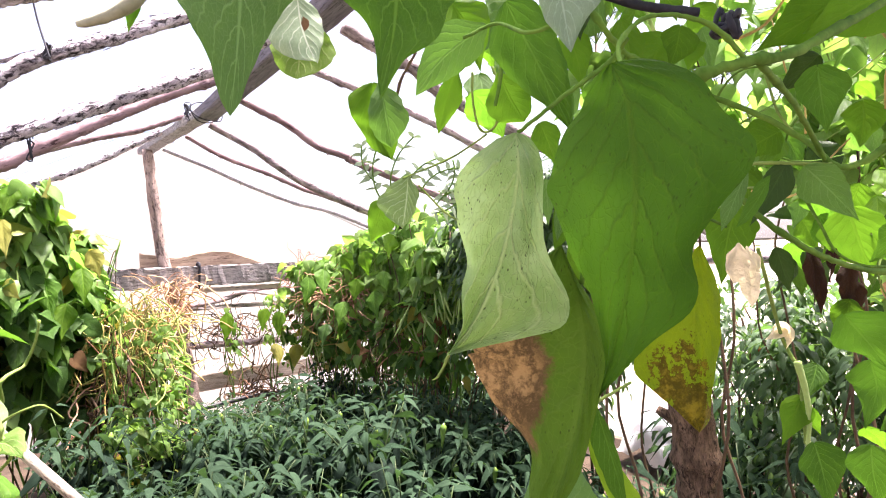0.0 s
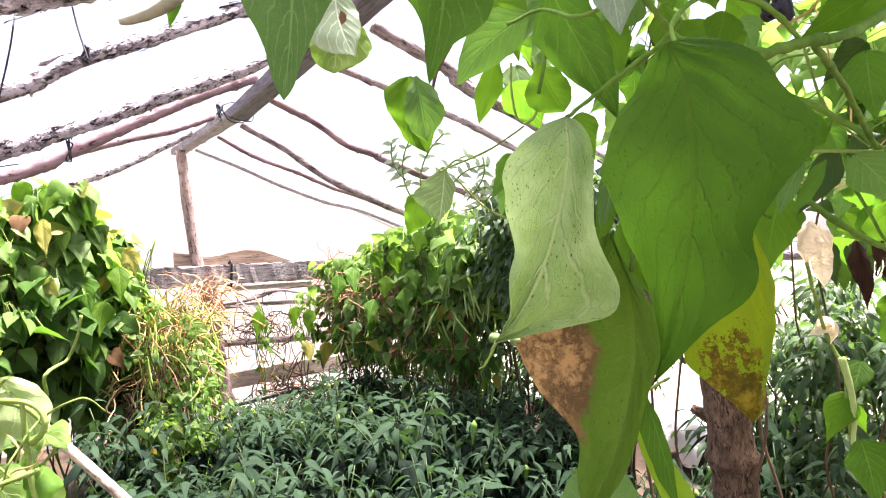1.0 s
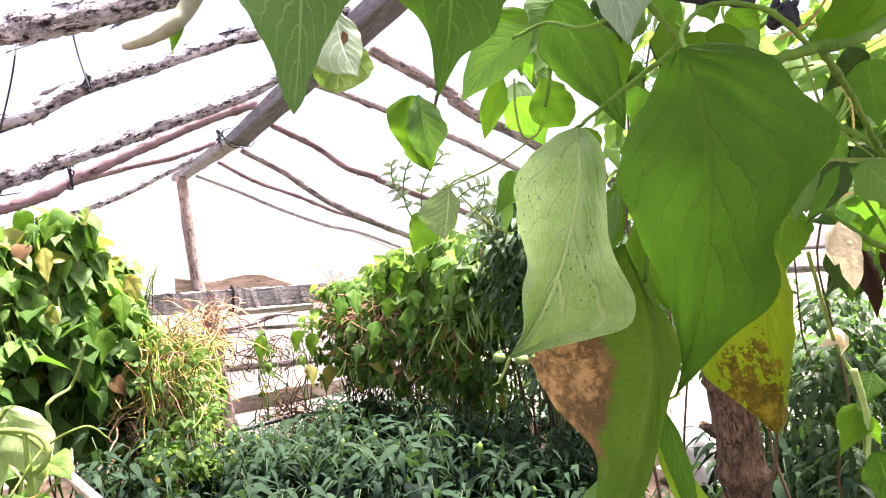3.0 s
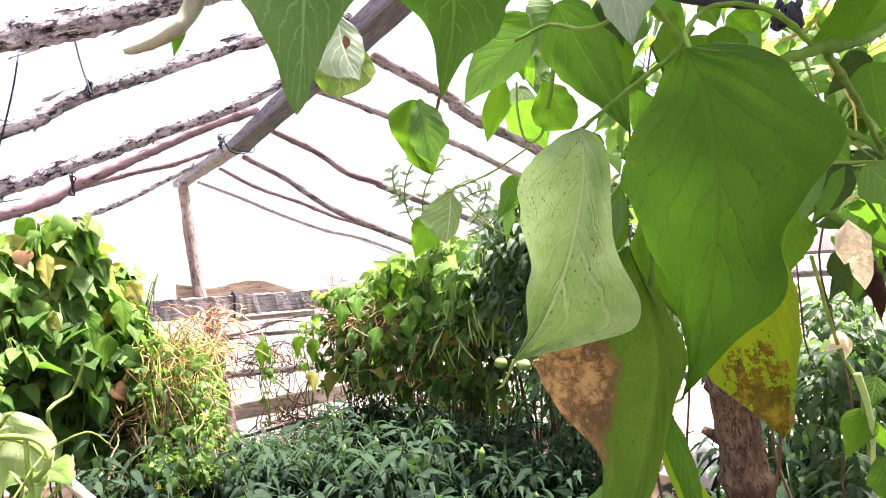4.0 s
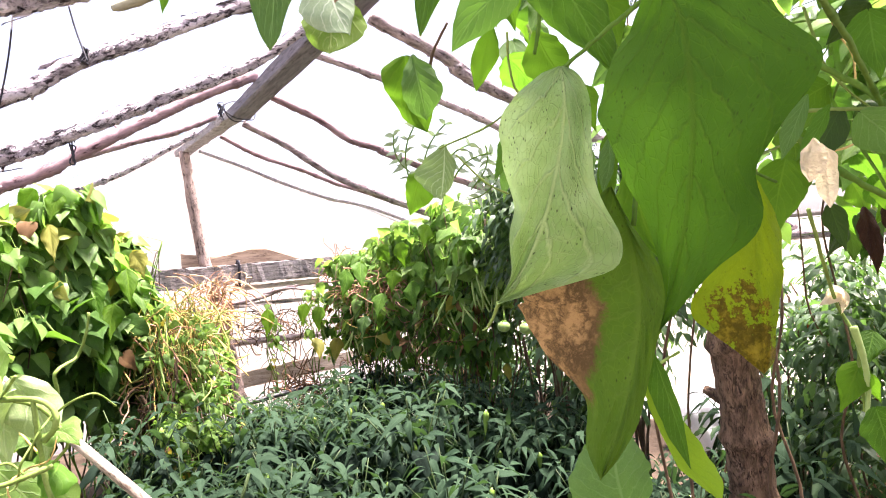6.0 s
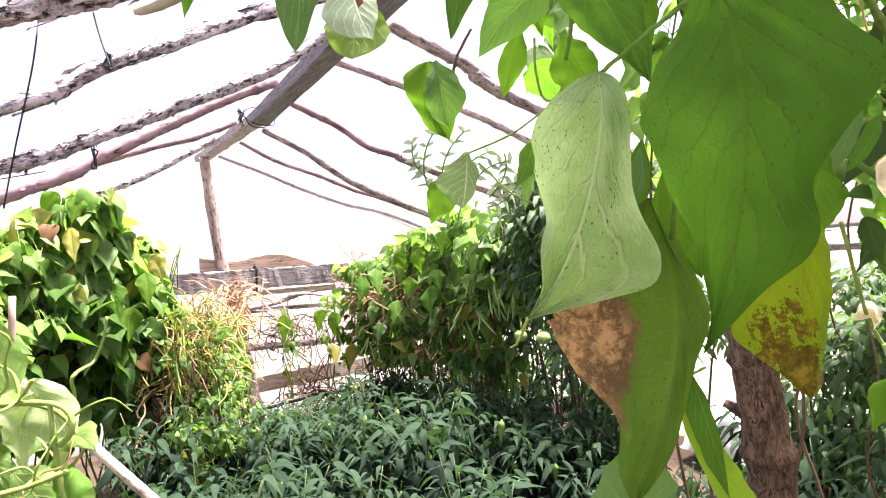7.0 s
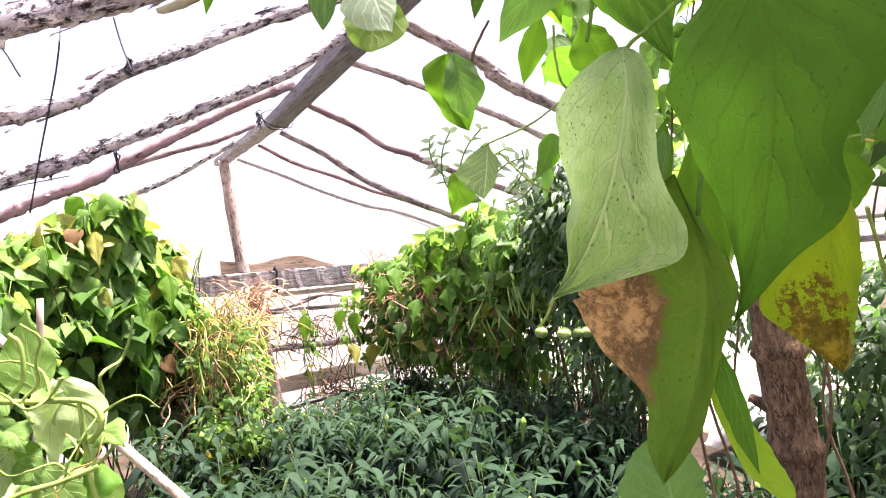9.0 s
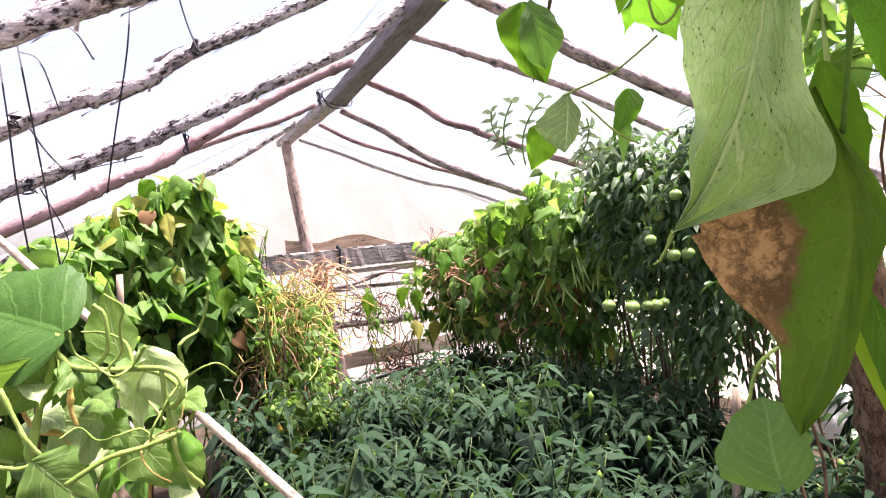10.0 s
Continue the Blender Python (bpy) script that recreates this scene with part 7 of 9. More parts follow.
stalk('tendril', [(0.6874, 0.4287, 1.7236), (0.7166, 0.4146, 1.7391), (0.7366, 0.4037, 1.7649), (0.7305, 0.3834, 1.7855), (0.7500, 0.3639, 1.7950)], 0.0018, STRAW, vine, 12, 0.6, 6)
stalk('tendril', [(1.0432, 0.5394, 1.7105), (1.0070, 0.5488, 1.6721), (1.0195, 0.5728, 1.6325), (0.9779, 0.5836, 1.5985), (0.9672, 0.6271, 1.5947)], 0.0020, STEM_GREEN, vine, 12, 0.6, 6)
stalk('tendril', [(0.8517, 0.5719, 1.6310), (0.8627, 0.5841, 1.6764), (0.8520, 0.5595, 1.7111), (0.8667, 0.5363, 1.7382), (0.9284, 0.5290, 1.7514)], 0.0024, STEM_GREEN, vine, 12, 0.6, 6)
stalk('tendril', [(1.1282, 0.5328, 1.6362), (1.0748, 0.5523, 1.6274), (1.0228, 0.5716, 1.6321), (1.0327, 0.6126, 1.6711), (0.9848, 0.6043, 1.7095)], 0.0014, STEM_GREEN, vine, 12, 0.6, 6)
stalk('tendril', [(0.8593, 0.4497, 1.6386), (0.8751, 0.4587, 1.6801), (0.8721, 0.4757, 1.7173), (0.8259, 0.4589, 1.7447), (0.8509, 0.4828, 1.7924)], 0.0015, STRAW, vine, 12, 0.6, 6)
stalk('tendril', [(0.8369, 0.4913, 1.7439), (0.8390, 0.4823, 1.7044), (0.8431, 0.4731, 1.6662), (0.8624, 0.4594, 1.6357), (0.8997, 0.4501, 1.6114)], 0.0022, STEM_PALE, vine, 12, 0.6, 6)
stalk('tendril', [(0.9513, 0.4214, 1.5127), (0.9954, 0.4184, 1.4802), (0.9963, 0.3899, 1.4580), (0.9967, 0.3586, 1.4471), (1.0293, 0.3444, 1.4228)], 0.0012, STEM_PALE, vine, 12, 0.6, 6)
stalk('tendril', [(0.6110, 0.3996, 1.5248), (0.5736, 0.4030, 1.5389), (0.5809, 0.4325, 1.5616), (0.5519, 0.4439, 1.5719), (0.5458, 0.4772, 1.5721)], 0.0014, STEM_GREEN, vine, 12, 0.6, 6)
stalk('tendril', [(0.6777, 0.4128, 1.5618), (0.6846, 0.3853, 1.5517), (0.7338, 0.3822, 1.5652), (0.7445, 0.3679, 1.5899), (0.7837, 0.3640, 1.6145)], 0.0013, STRAW, vine, 12, 0.6, 6)
stalk('tendril', [(0.7765, 0.3259, 1.6375), (0.7805, 0.3265, 1.6694), (0.7564, 0.3110, 1.6930), (0.7748, 0.3316, 1.7282), (0.7838, 0.3315, 1.7613)], 0.0015, STRAW, vine, 12, 0.6, 6)
stalk('tendril', [(0.9930, 0.4250, 1.4956), (0.9638, 0.4197, 1.4571), (1.0194, 0.4287, 1.4166), (0.9993, 0.3962, 1.3914), (1.0061, 0.3889, 1.3538)], 0.0014, STEM_PALE, vine, 12, 0.6, 6)
stalk('tendril', [(1.0205, 0.4474, 1.7789), (0.9925, 0.4590, 1.8103), (0.9890, 0.4855, 1.8475), (0.9534, 0.5046, 1.8661), (0.8873, 0.5105, 1.8494)], 0.0013, STRAW, vine, 12, 0.6, 6)
blade('leaf', (0.9202, 0.4822, 1.4960), (0.9244, 0.4793, 1.4585), (0.9224, 0.4807, 1.4213), (-0.47, -0.88, 0), 0.0155, 0.0124, L_DEAD, vine, 0.7,0.3,0.2)
blade('leaf', (0.9244, 0.4794, 1.4734), (0.9299, 0.4757, 1.4396), (0.9293, 0.4761, 1.4060), (-0.87, -0.5, -0.04), 0.0124, 0.0099, L_DEAD, vine, 0.7,0.3,0.2)
blade('leaf', (0.9615, 0.4545, 1.4716), (0.9605, 0.4552, 1.4436), (0.9532, 0.4601, 1.4160), (-0.66, -0.75, 0.02), 0.0171, 0.0137, L_DEAD, vine, 0.7,0.3,0.2)
blade('leaf', (0.9699, 0.4489, 1.4487), (0.9674, 0.4506, 1.4226), (0.9587, 0.4564, 1.3970), (-0.78, -0.62, 0.08), 0.0155, 0.0124, L_DEAD, vine, 0.7,0.3,0.2)
blade('leaf', (0.9440, 0.4662, 1.5023), (0.9449, 0.4657, 1.4761), (0.9396, 0.4691, 1.4502), (-0.97, 0.22, 0.09), 0.0109, 0.0087, L_DEAD, vine, 0.7,0.3,0.2)
blade('leaf', (0.9528, 0.4603, 1.4048), (0.9523, 0.4608, 1.3898), (0.9455, 0.4652, 1.3754), (-0.93, -0.33, 0.17), 0.0124, 0.0099, L_DEAD, vine, 0.7,0.3,0.2)
blade('flower_petal', (0.9585, 0.5574, 1.3783), (0.9689, 0.5504, 1.3818), (0.9783, 0.5441, 1.3609), (-0.74, -0.42, -0.53), 0.0084, 0.0118, PETAL, vine, 0.4,0.2,0.1)
blade('flower_petal', (0.9737, 0.5471, 1.3857), (0.9757, 0.5458, 1.3667), (0.9711, 0.5489, 1.3507), (-0.52, -0.85, -0.01), 0.0084, 0.0084, PETAL, vine, 0.4,0.2,0.1)
stalk('bean_pod', [(0.9734, 0.5346, 1.3340), (0.9811, 0.5292, 1.2933), (0.9843, 0.5270, 1.2527), (0.9807, 0.5293, 1.2109)], 0.0054, POD_GREEN, vine, 16, 0.55, 8)
stalk('bean_pod', [(0.2910, 0.3383, 1.6520), (0.2920, 0.3376, 1.6327), (0.2902, 0.3388, 1.6153), (0.2874, 0.3407, 1.6014)], 0.0017, STEM_GREEN, vine, 16, 0.6, 8)
stalk('bean_pod', [(0.1611, 0.6785, 1.7918), (0.1516, 0.6848, 1.7712), (0.1383, 0.6818, 1.7520), (0.1206, 0.6937, 1.7415), (0.1031, 0.7054, 1.7362), (0.0970, 0.7095, 1.7355)], 0.0099, POD_PALE, vine, 14, 0.3, 8)
blade('leaf', (0.1448, 0.6894, 1.7663), (0.1405, 0.6922, 1.7453), (0.1374, 0.6945, 1.7285), (-0.12, -0.99, -0.11), 0.0067, 0.0067, L_MID, vine)


# ---- squash plant, pale pole and stakes ----
squash = thing("squash_plant", (-0.35, 1.05, 0), "sunlit squash plant with broad rough leaves and curling tendrils", "squash plant")
blade('leaf', (-0.1459, 1.3291, 1.3779), (-0.2169, 1.3765, 1.4060), (-0.3097, 1.4331, 1.4390), (-0.3, -0.8, 0.52), (0.0671, 0.1035, 0.1112, 0.1112, 0.1073, 0.0958, 0.0805, 0.0556, 0.0096), (0.0671, 0.0997, 0.1054, 0.1054, 0.1016, 0.092, 0.0767, 0.0527, 0.0096), L_SQBIG, squash, 0.25, 0.15, 0.02, quilt=0.006)
blade('leaf', (-0.0768, 1.5053, 1.2949), (-0.0892, 1.5118, 1.3728), (-0.0861, 1.5119, 1.4545), (0.25, -0.97, 0.05), 0.0439, 0.0527, LEAF_SQUASH, squash, 0.2,0.1,0.06)
blade('leaf', (-0.1910, 1.3243, 1.3374), (-0.2298, 1.3397, 1.2868), (-0.2935, 1.3656, 1.2390), (0.13, -0.86, -0.5), 0.0557, 0.0557, LEAF_SQUASH, squash, 0.2,0.1,0.08)
blade('leaf', (-0.0330, 1.3155, 1.3317), (0.0041, 1.2988, 1.2605), (0.0058, 1.2970, 1.1885), (-0.23, -0.97, 0.06), 0.0466, 0.0388, L_SQ, squash, 0.6,0.3,0.12)
blade('leaf', (-0.0300, 1.3025, 1.3137), (-0.0487, 1.3095, 1.2587), (-0.0466, 1.3074, 1.1920), (0.59, -0.8, -0.12), 0.0385, 0.0481, L_SQ, squash, 0.6,0.3,0.12)
blade('leaf', (-0.1143, 1.3478, 1.2256), (-0.1628, 1.3674, 1.1830), (-0.2209, 1.3909, 1.1318), (-0.52, -0.83, 0.21), 0.0583, 0.0534, L_SQ, squash, 0.4,0.2,0.1)
blade('leaf', (-0.0646, 1.3264, 1.1913), (-0.0256, 1.3093, 1.1391), (0.0295, 1.2851, 1.0707), (0.2, -0.87, 0.45), 0.0485, 0.0437, LEAF_SQUASH, squash, 0.4,0.2,0.1)
blade('leaf', (-0.1962, 1.2668, 1.1890), (-0.1600, 1.2509, 1.1503), (-0.0947, 1.2225, 1.0822), (-0.18, -0.96, 0.23), 0.0621, 0.0532, LEAF_SQUASH, squash, 0.3,0.2,0.1)
blade('leaf', (-0.2518, 1.3481, 1.2344), (-0.2831, 1.3603, 1.1740), (-0.2569, 1.3480, 1.0979), (0.13, -0.99, -0.01), 0.0557, 0.0557, LEAF_SQUASH, squash, 0.3,0.2,0.1)
blade('leaf', (-0.0063, 1.3587, 1.1515), (0.0163, 1.3485, 1.0988), (0.0098, 1.3501, 1.0343), (-0.06, -1, 0.06), 0.0344, 0.0405, LEAF_SQUASH, squash, 0.3,0.2,0.1)
blade('leaf', (-0.1489, 1.4777, 1.2684), (-0.1455, 1.4752, 1.2051), (-0.1900, 1.4930, 1.1470), (-0.39, -0.92, 0.02), 0.0528, 0.0475, LEAF_SQUASH, squash, 0.4,0.2,0.1)
stalk('stem', [(-0.2385, 1.3881, 0.5104), (-0.2171, 1.3310, 1.0752), (-0.2095, 1.3298, 1.1932), (-0.1704, 1.3385, 1.3228), (-0.1522, 1.3317, 1.3767)], 0.0057, STEM_PALE, squash, 16, 1.0, 8)
stalk('stem', [(-0.1632, 1.3359, 1.3519), (-0.1365, 1.3242, 1.3191), (-0.0756, 1.2756, 1.3110), (-0.0042, 1.2228, 1.3091), (0.0213, 1.2003, 1.2919), (0.0219, 1.1996, 1.2652), (0.0061, 1.2174, 1.2452)], 0.0046, STEM_PALE, squash, 22, 1.0, 8)
stalk('stem', [(-0.0042, 1.2228, 1.3091), (0.0004, 1.2195, 1.2297), (0.0097, 1.2144, 1.1570), (0.0394, 1.2243, 1.1109)], 0.0037, STEM_PALE, squash, 18, 1.0, 8)
stalk('tendril', [(-0.1113, 1.3136, 1.3117), (-0.0827, 1.3020, 1.3411), (-0.0814, 1.3024, 1.3969), (-0.0966, 1.3091, 1.4172)], 0.0038, STEM_PALE, squash, 14, 1.0, 8)
stalk('stem', [(-0.2327, 1.2838, 1.3060), (-0.2078, 1.2724, 1.2337), (-0.1895, 1.2755, 1.1939), (-0.2152, 1.2860, 1.1792), (-0.2472, 1.2994, 1.1845)], 0.0036, STEM_PALE, squash, 18, 1.0, 8)
stalk('stem', [(-0.1472, 1.1885, 1.1662), (-0.0892, 1.1876, 1.1933), (-0.0345, 1.1879, 1.2001), (0.0146, 1.1790, 1.2137)], 0.0040, STEM_PALE, squash, 14, 1.0, 8)
stalk('stem', [(-0.2542, 1.4674, 1.4499), (-0.2171, 1.4488, 1.2651), (-0.2258, 1.4495, 1.0853)], 0.0041, STEM_BROWN, squash, 14, 1.0, 8)
stalk('dry_stem', [(-0.2331, 1.3983, 1.2770), (-0.2124, 1.3887, 1.2172), (-0.1696, 1.3706, 1.2029), (-0.1481, 1.3608, 1.1526), (-0.1644, 1.3664, 1.0776)], 0.0039, STRAW, squash, 18, 1.0, 8)
stalk('dry_stem', [(-0.1398, 1.3601, 1.3243), (-0.1518, 1.3638, 1.2489), (-0.1375, 1.3565, 1.1706), (-0.1731, 1.3700, 1.0785)], 0.0039, STRAW, squash, 18, 1.0, 8)
blade('leaf', (-0.2079, 1.3882, 1.3080), (-0.1949, 1.3378, 1.2992), (-0.1842, 1.2881, 1.2738), (0.11, -0.33, 0.94), 0.0396, 0.0371, L_SQ, squash, 0.45,0.25,0.12)
blade('leaf', (-0.1226, 1.4025, 1.2493), (-0.0999, 1.3272, 1.2525), (-0.0808, 1.2530, 1.2388), (-0.37, -0.19, 0.91), 0.0386, 0.0381, LEAF_SQUASH, squash, 0.45,0.25,0.12)
blade('leaf', (-0.2448, 1.6807, 1.1220), (-0.2668, 1.6573, 1.1010), (-0.2898, 1.6341, 1.0590), (0.47, -0.85, 0.22), 0.0407, 0.0424, LEAF_SQUASH, squash, 0.45,0.25,0.12)
blade('leaf', (-0.1527, 1.5303, 1.2807), (-0.1861, 1.5035, 1.2785), (-0.2194, 1.4763, 1.2563), (0.06, -0.52, 0.85), 0.0446, 0.0368, LEAF_SQUASH, squash, 0.45,0.25,0.12)
blade('leaf', (-0.1329, 1.3882, 1.2215), (-0.1367, 1.3485, 1.2090), (-0.1418, 1.3092, 1.1797), (0.09, -0.52, 0.85), 0.0385, 0.0221, L_SQ, squash, 0.45,0.25,0.12)
blade('leaf', (0.0227, 1.3168, 1.1807), (0.0081, 1.2669, 1.1692), (-0.0068, 1.2170, 1.1423), (0.42, -0.48, 0.77), 0.0223, 0.0400, L_MID, squash, 0.45,0.25,0.12)
blade('leaf', (-0.2317, 1.6829, 1.0844), (-0.2115, 1.6414, 1.0649), (-0.1942, 1.6008, 1.0242), (0.22, -0.54, 0.81), 0.0271, 0.0313, LEAF_SQUASH, squash, 0.45,0.25,0.12)
blade('leaf', (0.0078, 1.3024, 1.2400), (0.0326, 1.2248, 1.2487), (0.0527, 1.1488, 1.2408), (-0.46, -0.15, 0.87), 0.0262, 0.0341, LEAF_SQUASH, squash, 0.45,0.25,0.12)
blade('leaf', (-0.2663, 1.7098, 1.0217), (-0.2795, 1.6618, 1.0217), (-0.2933, 1.6135, 1.0010), (-0.16, -0.19, 0.97), 0.0461, 0.0328, LEAF_SQUASH, squash, 0.45,0.25,0.12)
blade('leaf', (-0.2232, 1.5679, 1.2450), (-0.2232, 1.5246, 1.2359), (-0.2248, 1.4815, 1.2075), (-0.66, -0.31, 0.69), 0.0342, 0.0321, LEAF_SQUASH, squash, 0.45,0.25,0.12)
blade('leaf', (-0.1114, 1.3626, 1.2165), (-0.0836, 1.3195, 1.1983), (-0.0589, 1.2773, 1.1630), (-0.61, -0.68, 0.41), 0.0367, 0.0337, LEAF_SQUASH, squash, 0.45,0.25,0.12)
blade('leaf', (-0.1503, 1.6257, 1.1279), (-0.1362, 1.5792, 1.1236), (-0.1247, 1.5336, 1.0984), (-0.43, -0.41, 0.81), 0.0499, 0.0413, LEAF_SQUASH, squash, 0.45,0.25,0.12)
blade('leaf', (-0.2246, 1.4565, 1.2261), (-0.1862, 1.3762, 1.2327), (-0.1524, 1.2975, 1.2220), (-0.39, -0.22, 0.89), 0.0391, 0.0320, L_SQ, squash, 0.45,0.25,0.12)
blade('leaf', (-0.2244, 1.4605, 1.1972), (-0.2362, 1.4237, 1.1924), (-0.2486, 1.3867, 1.1698), (-0.34, -0.26, 0.91), 0.0412, 0.0286, L_SQ, squash, 0.45,0.25,0.12)
blade('leaf', (-0.2093, 1.6181, 1.0546), (-0.2200, 1.5739, 1.0377), (-0.2318, 1.5297, 1.0020), (0.35, -0.59, 0.73), 0.0266, 0.0295, LEAF_SQUASH, squash, 0.45,0.25,0.12)
blade('leaf', (-0.1048, 1.5005, 1.0918), (-0.1165, 1.4501, 1.0769), (-0.1289, 1.3999, 1.0446), (-0.57, -0.26, 0.78), 0.0388, 0.0292, L_MID, squash, 0.45,0.25,0.12)
blade('leaf', (-0.2765, 1.4063, 1.1182), (-0.2908, 1.3478, 1.1341), (-0.3034, 1.2883, 1.1334), (0.42, -0.01, 0.91), 0.0228, 0.0397, L_SQ, squash, 0.45,0.25,0.12)
blade('leaf', (-0.0817, 1.4450, 1.1867), (-0.0770, 1.3821, 1.1769), (-0.0740, 1.3197, 1.1506), (0.37, -0.27, 0.89), 0.0269, 0.0257, LEAF_SQUASH, squash, 0.45,0.25,0.12)
blade('leaf', (-0.0557, 1.6000, 1.0572), (-0.0856, 1.5758, 1.0571), (-0.1161, 1.5515, 1.0353), (-0.11, -0.33, 0.94), 0.0423, 0.0337, L_MID, squash, 0.45,0.25,0.12)
blade('leaf', (-0.1651, 1.5400, 1.2841), (-0.1725, 1.5041, 1.2774), (-0.1811, 1.4683, 1.2507), (-0.18, -0.41, 0.89), 0.0417, 0.0245, L_SQ, squash, 0.45,0.25,0.12)
blade('leaf', (-0.1160, 1.3564, 1.3184), (-0.1391, 1.3154, 1.3097), (-0.1616, 1.2739, 1.2848), (0.56, -0.61, 0.56), 0.0285, 0.0369, LEAF_SQUASH, squash, 0.45,0.25,0.12)
blade('leaf', (-0.0782, 1.6219, 1.0355), (-0.0692, 1.5573, 1.0368), (-0.0628, 1.4936, 1.0177), (-0.81, -0.19, 0.56), 0.0343, 0.0502, L_MID, squash, 0.45,0.25,0.12)
blade('leaf', (-0.0402, 1.3988, 1.2863), (-0.0577, 1.3440, 1.2910), (-0.0750, 1.2887, 1.2778), (0.77, -0.32, 0.55), 0.0308, 0.0390, LEAF_SQUASH, squash, 0.45,0.25,0.12)
blade('leaf', (-0.2585, 1.4731, 1.1573), (-0.2300, 1.3932, 1.1437), (-0.2050, 1.3145, 1.1156), (0.13, -0.24, 0.96), 0.0214, 0.0249, LEAF_SQUASH, squash, 0.45,0.25,0.12)
blade('leaf', (-0.2982, 1.5793, 1.1173), (-0.2983, 1.5339, 1.1040), (-0.2996, 1.4887, 1.0724), (-0.64, -0.35, 0.68), 0.0300, 0.0285, LEAF_SQUASH, squash, 0.45,0.25,0.12)
blade('leaf', (-0.1246, 1.6412, 1.0918), (-0.1304, 1.5960, 1.0824), (-0.1377, 1.5512, 1.0524), (-0.13, -0.42, 0.9), 0.0484, 0.0330, L_MID, squash, 0.45,0.25,0.12)
blade('leaf', (-0.1703, 1.5768, 1.2631), (-0.1867, 1.5495, 1.2538), (-0.2043, 1.5223, 1.2242), (0.52, -0.72, 0.46), 0.0261, 0.0276, LEAF_SQUASH, squash, 0.45,0.25,0.12)
blade('leaf', (0.0109, 1.5764, 1.2151), (-0.0186, 1.5567, 1.2010), (-0.0488, 1.5369, 1.1652), (-0.12, -0.74, 0.67), 0.0418, 0.0484, LEAF_SQUASH, squash, 0.45,0.25,0.12)
blade('leaf', (-0.2331, 1.7011, 1.2086), (-0.2003, 1.6255, 1.2188), (-0.1714, 1.5512, 1.2072), (-0.59, -0.27, 0.76), 0.0455, 0.0457, L_SQ, squash, 0.45,0.25,0.12)
blade('leaf', (-0.1309, 1.5923, 1.1559), (-0.1354, 1.5263, 1.1329), (-0.1409, 1.4603, 1.0930), (-0.2, -0.44, 0.87), 0.0269, 0.0399, LEAF_SQUASH, squash, 0.45,0.25,0.12)
blade('leaf', (-0.0308, 1.4958, 1.2083), (-0.0565, 1.4420, 1.2166), (-0.0816, 1.3876, 1.2054), (0.43, -0.26, 0.87), 0.0397, 0.0305, LEAF_SQUASH, squash, 0.45,0.25,0.12)
blade('leaf', (-0.1396, 1.5087, 1.1675), (-0.1297, 1.4367, 1.1490), (-0.1219, 1.3653, 1.1147), (0.15, -0.36, 0.92), 0.0298, 0.0327, L_SQ, squash, 0.45,0.25,0.12)
blade('leaf', (-0.0098, 1.4195, 1.1792), (-0.0175, 1.3781, 1.1565), (-0.0265, 1.3369, 1.1164), (-0.74, -0.33, 0.59), 0.0232, 0.0340, L_MID, squash, 0.45,0.25,0.12)
blade('leaf', (0.0104, 1.3020, 1.0935), (0.0027, 1.2661, 1.0880), (-0.0064, 1.2304, 1.0657), (0.51, -0.46, 0.72), 0.0255, 0.0402, L_SQ, squash, 0.45,0.25,0.12)
stalk('tendril', [(-0.2121, 1.5466, 1.2709), (-0.2266, 1.5644, 1.2278), (-0.2473, 1.5916, 1.1844), (-0.2347, 1.5558, 1.1481), (-0.1953, 1.5096, 1.1348), (-0.1679, 1.5136, 1.1593)], 0.0021, STEM_PALE, squash, 16, 0.6, 6)
stalk('tendril', [(-0.0052, 1.3615, 1.1735), (-0.0409, 1.3524, 1.1819), (-0.0767, 1.3659, 1.1765), (-0.1096, 1.3766, 1.1924), (-0.1450, 1.3860, 1.1953), (-0.1648, 1.4053, 1.2267)], 0.0026, STEM_PALE, squash, 16, 0.6, 6)
stalk('tendril', [(-0.0086, 1.2086, 1.2464), (-0.0254, 1.1984, 1.2202), (-0.0357, 1.2314, 1.1796), (-0.0648, 1.2191, 1.1736), (-0.0911, 1.2363, 1.1508), (-0.0844, 1.2640, 1.1077)], 0.0015, STEM_PALE, squash, 16, 0.6, 6)
stalk('tendril', [(-0.2390, 1.4618, 1.3374), (-0.2007, 1.4123, 1.3594), (-0.1759, 1.4376, 1.3348), (-0.1751, 1.4311, 1.2954), (-0.2009, 1.4701, 1.2579), (-0.2320, 1.4710, 1.2406)], 0.0024, STEM_PALE, squash, 16, 0.6, 6)
stalk('tendril', [(-0.0141, 1.2218, 1.2207), (-0.0026, 1.2042, 1.2566), (0.0194, 1.2360, 1.2762), (0.0459, 1.1662, 1.3048), (0.0778, 1.1679, 1.3107), (0.1047, 1.1843, 1.2840)], 0.0021, STEM_PALE, squash, 16, 0.6, 6)
stalk('tendril', [(-0.0811, 1.4589, 1.2508), (-0.0474, 1.4707, 1.2282), (-0.0211, 1.4466, 1.1984), (-0.0042, 1.4272, 1.1629), (-0.0323, 1.4265, 1.1372), (-0.0232, 1.4467, 1.0901)], 0.0030, STRAW, squash, 16, 0.6, 6)
stalk('tendril', [(-0.0181, 1.2035, 1.1973), (-0.0413, 1.2206, 1.2202), (-0.0717, 1.2131, 1.2191), (-0.1076, 1.2678, 1.2050), (-0.1321, 1.2751, 1.2289), (-0.1558, 1.2428, 1.2239)], 0.0020, STEM_PALE, squash, 16, 0.6, 6)
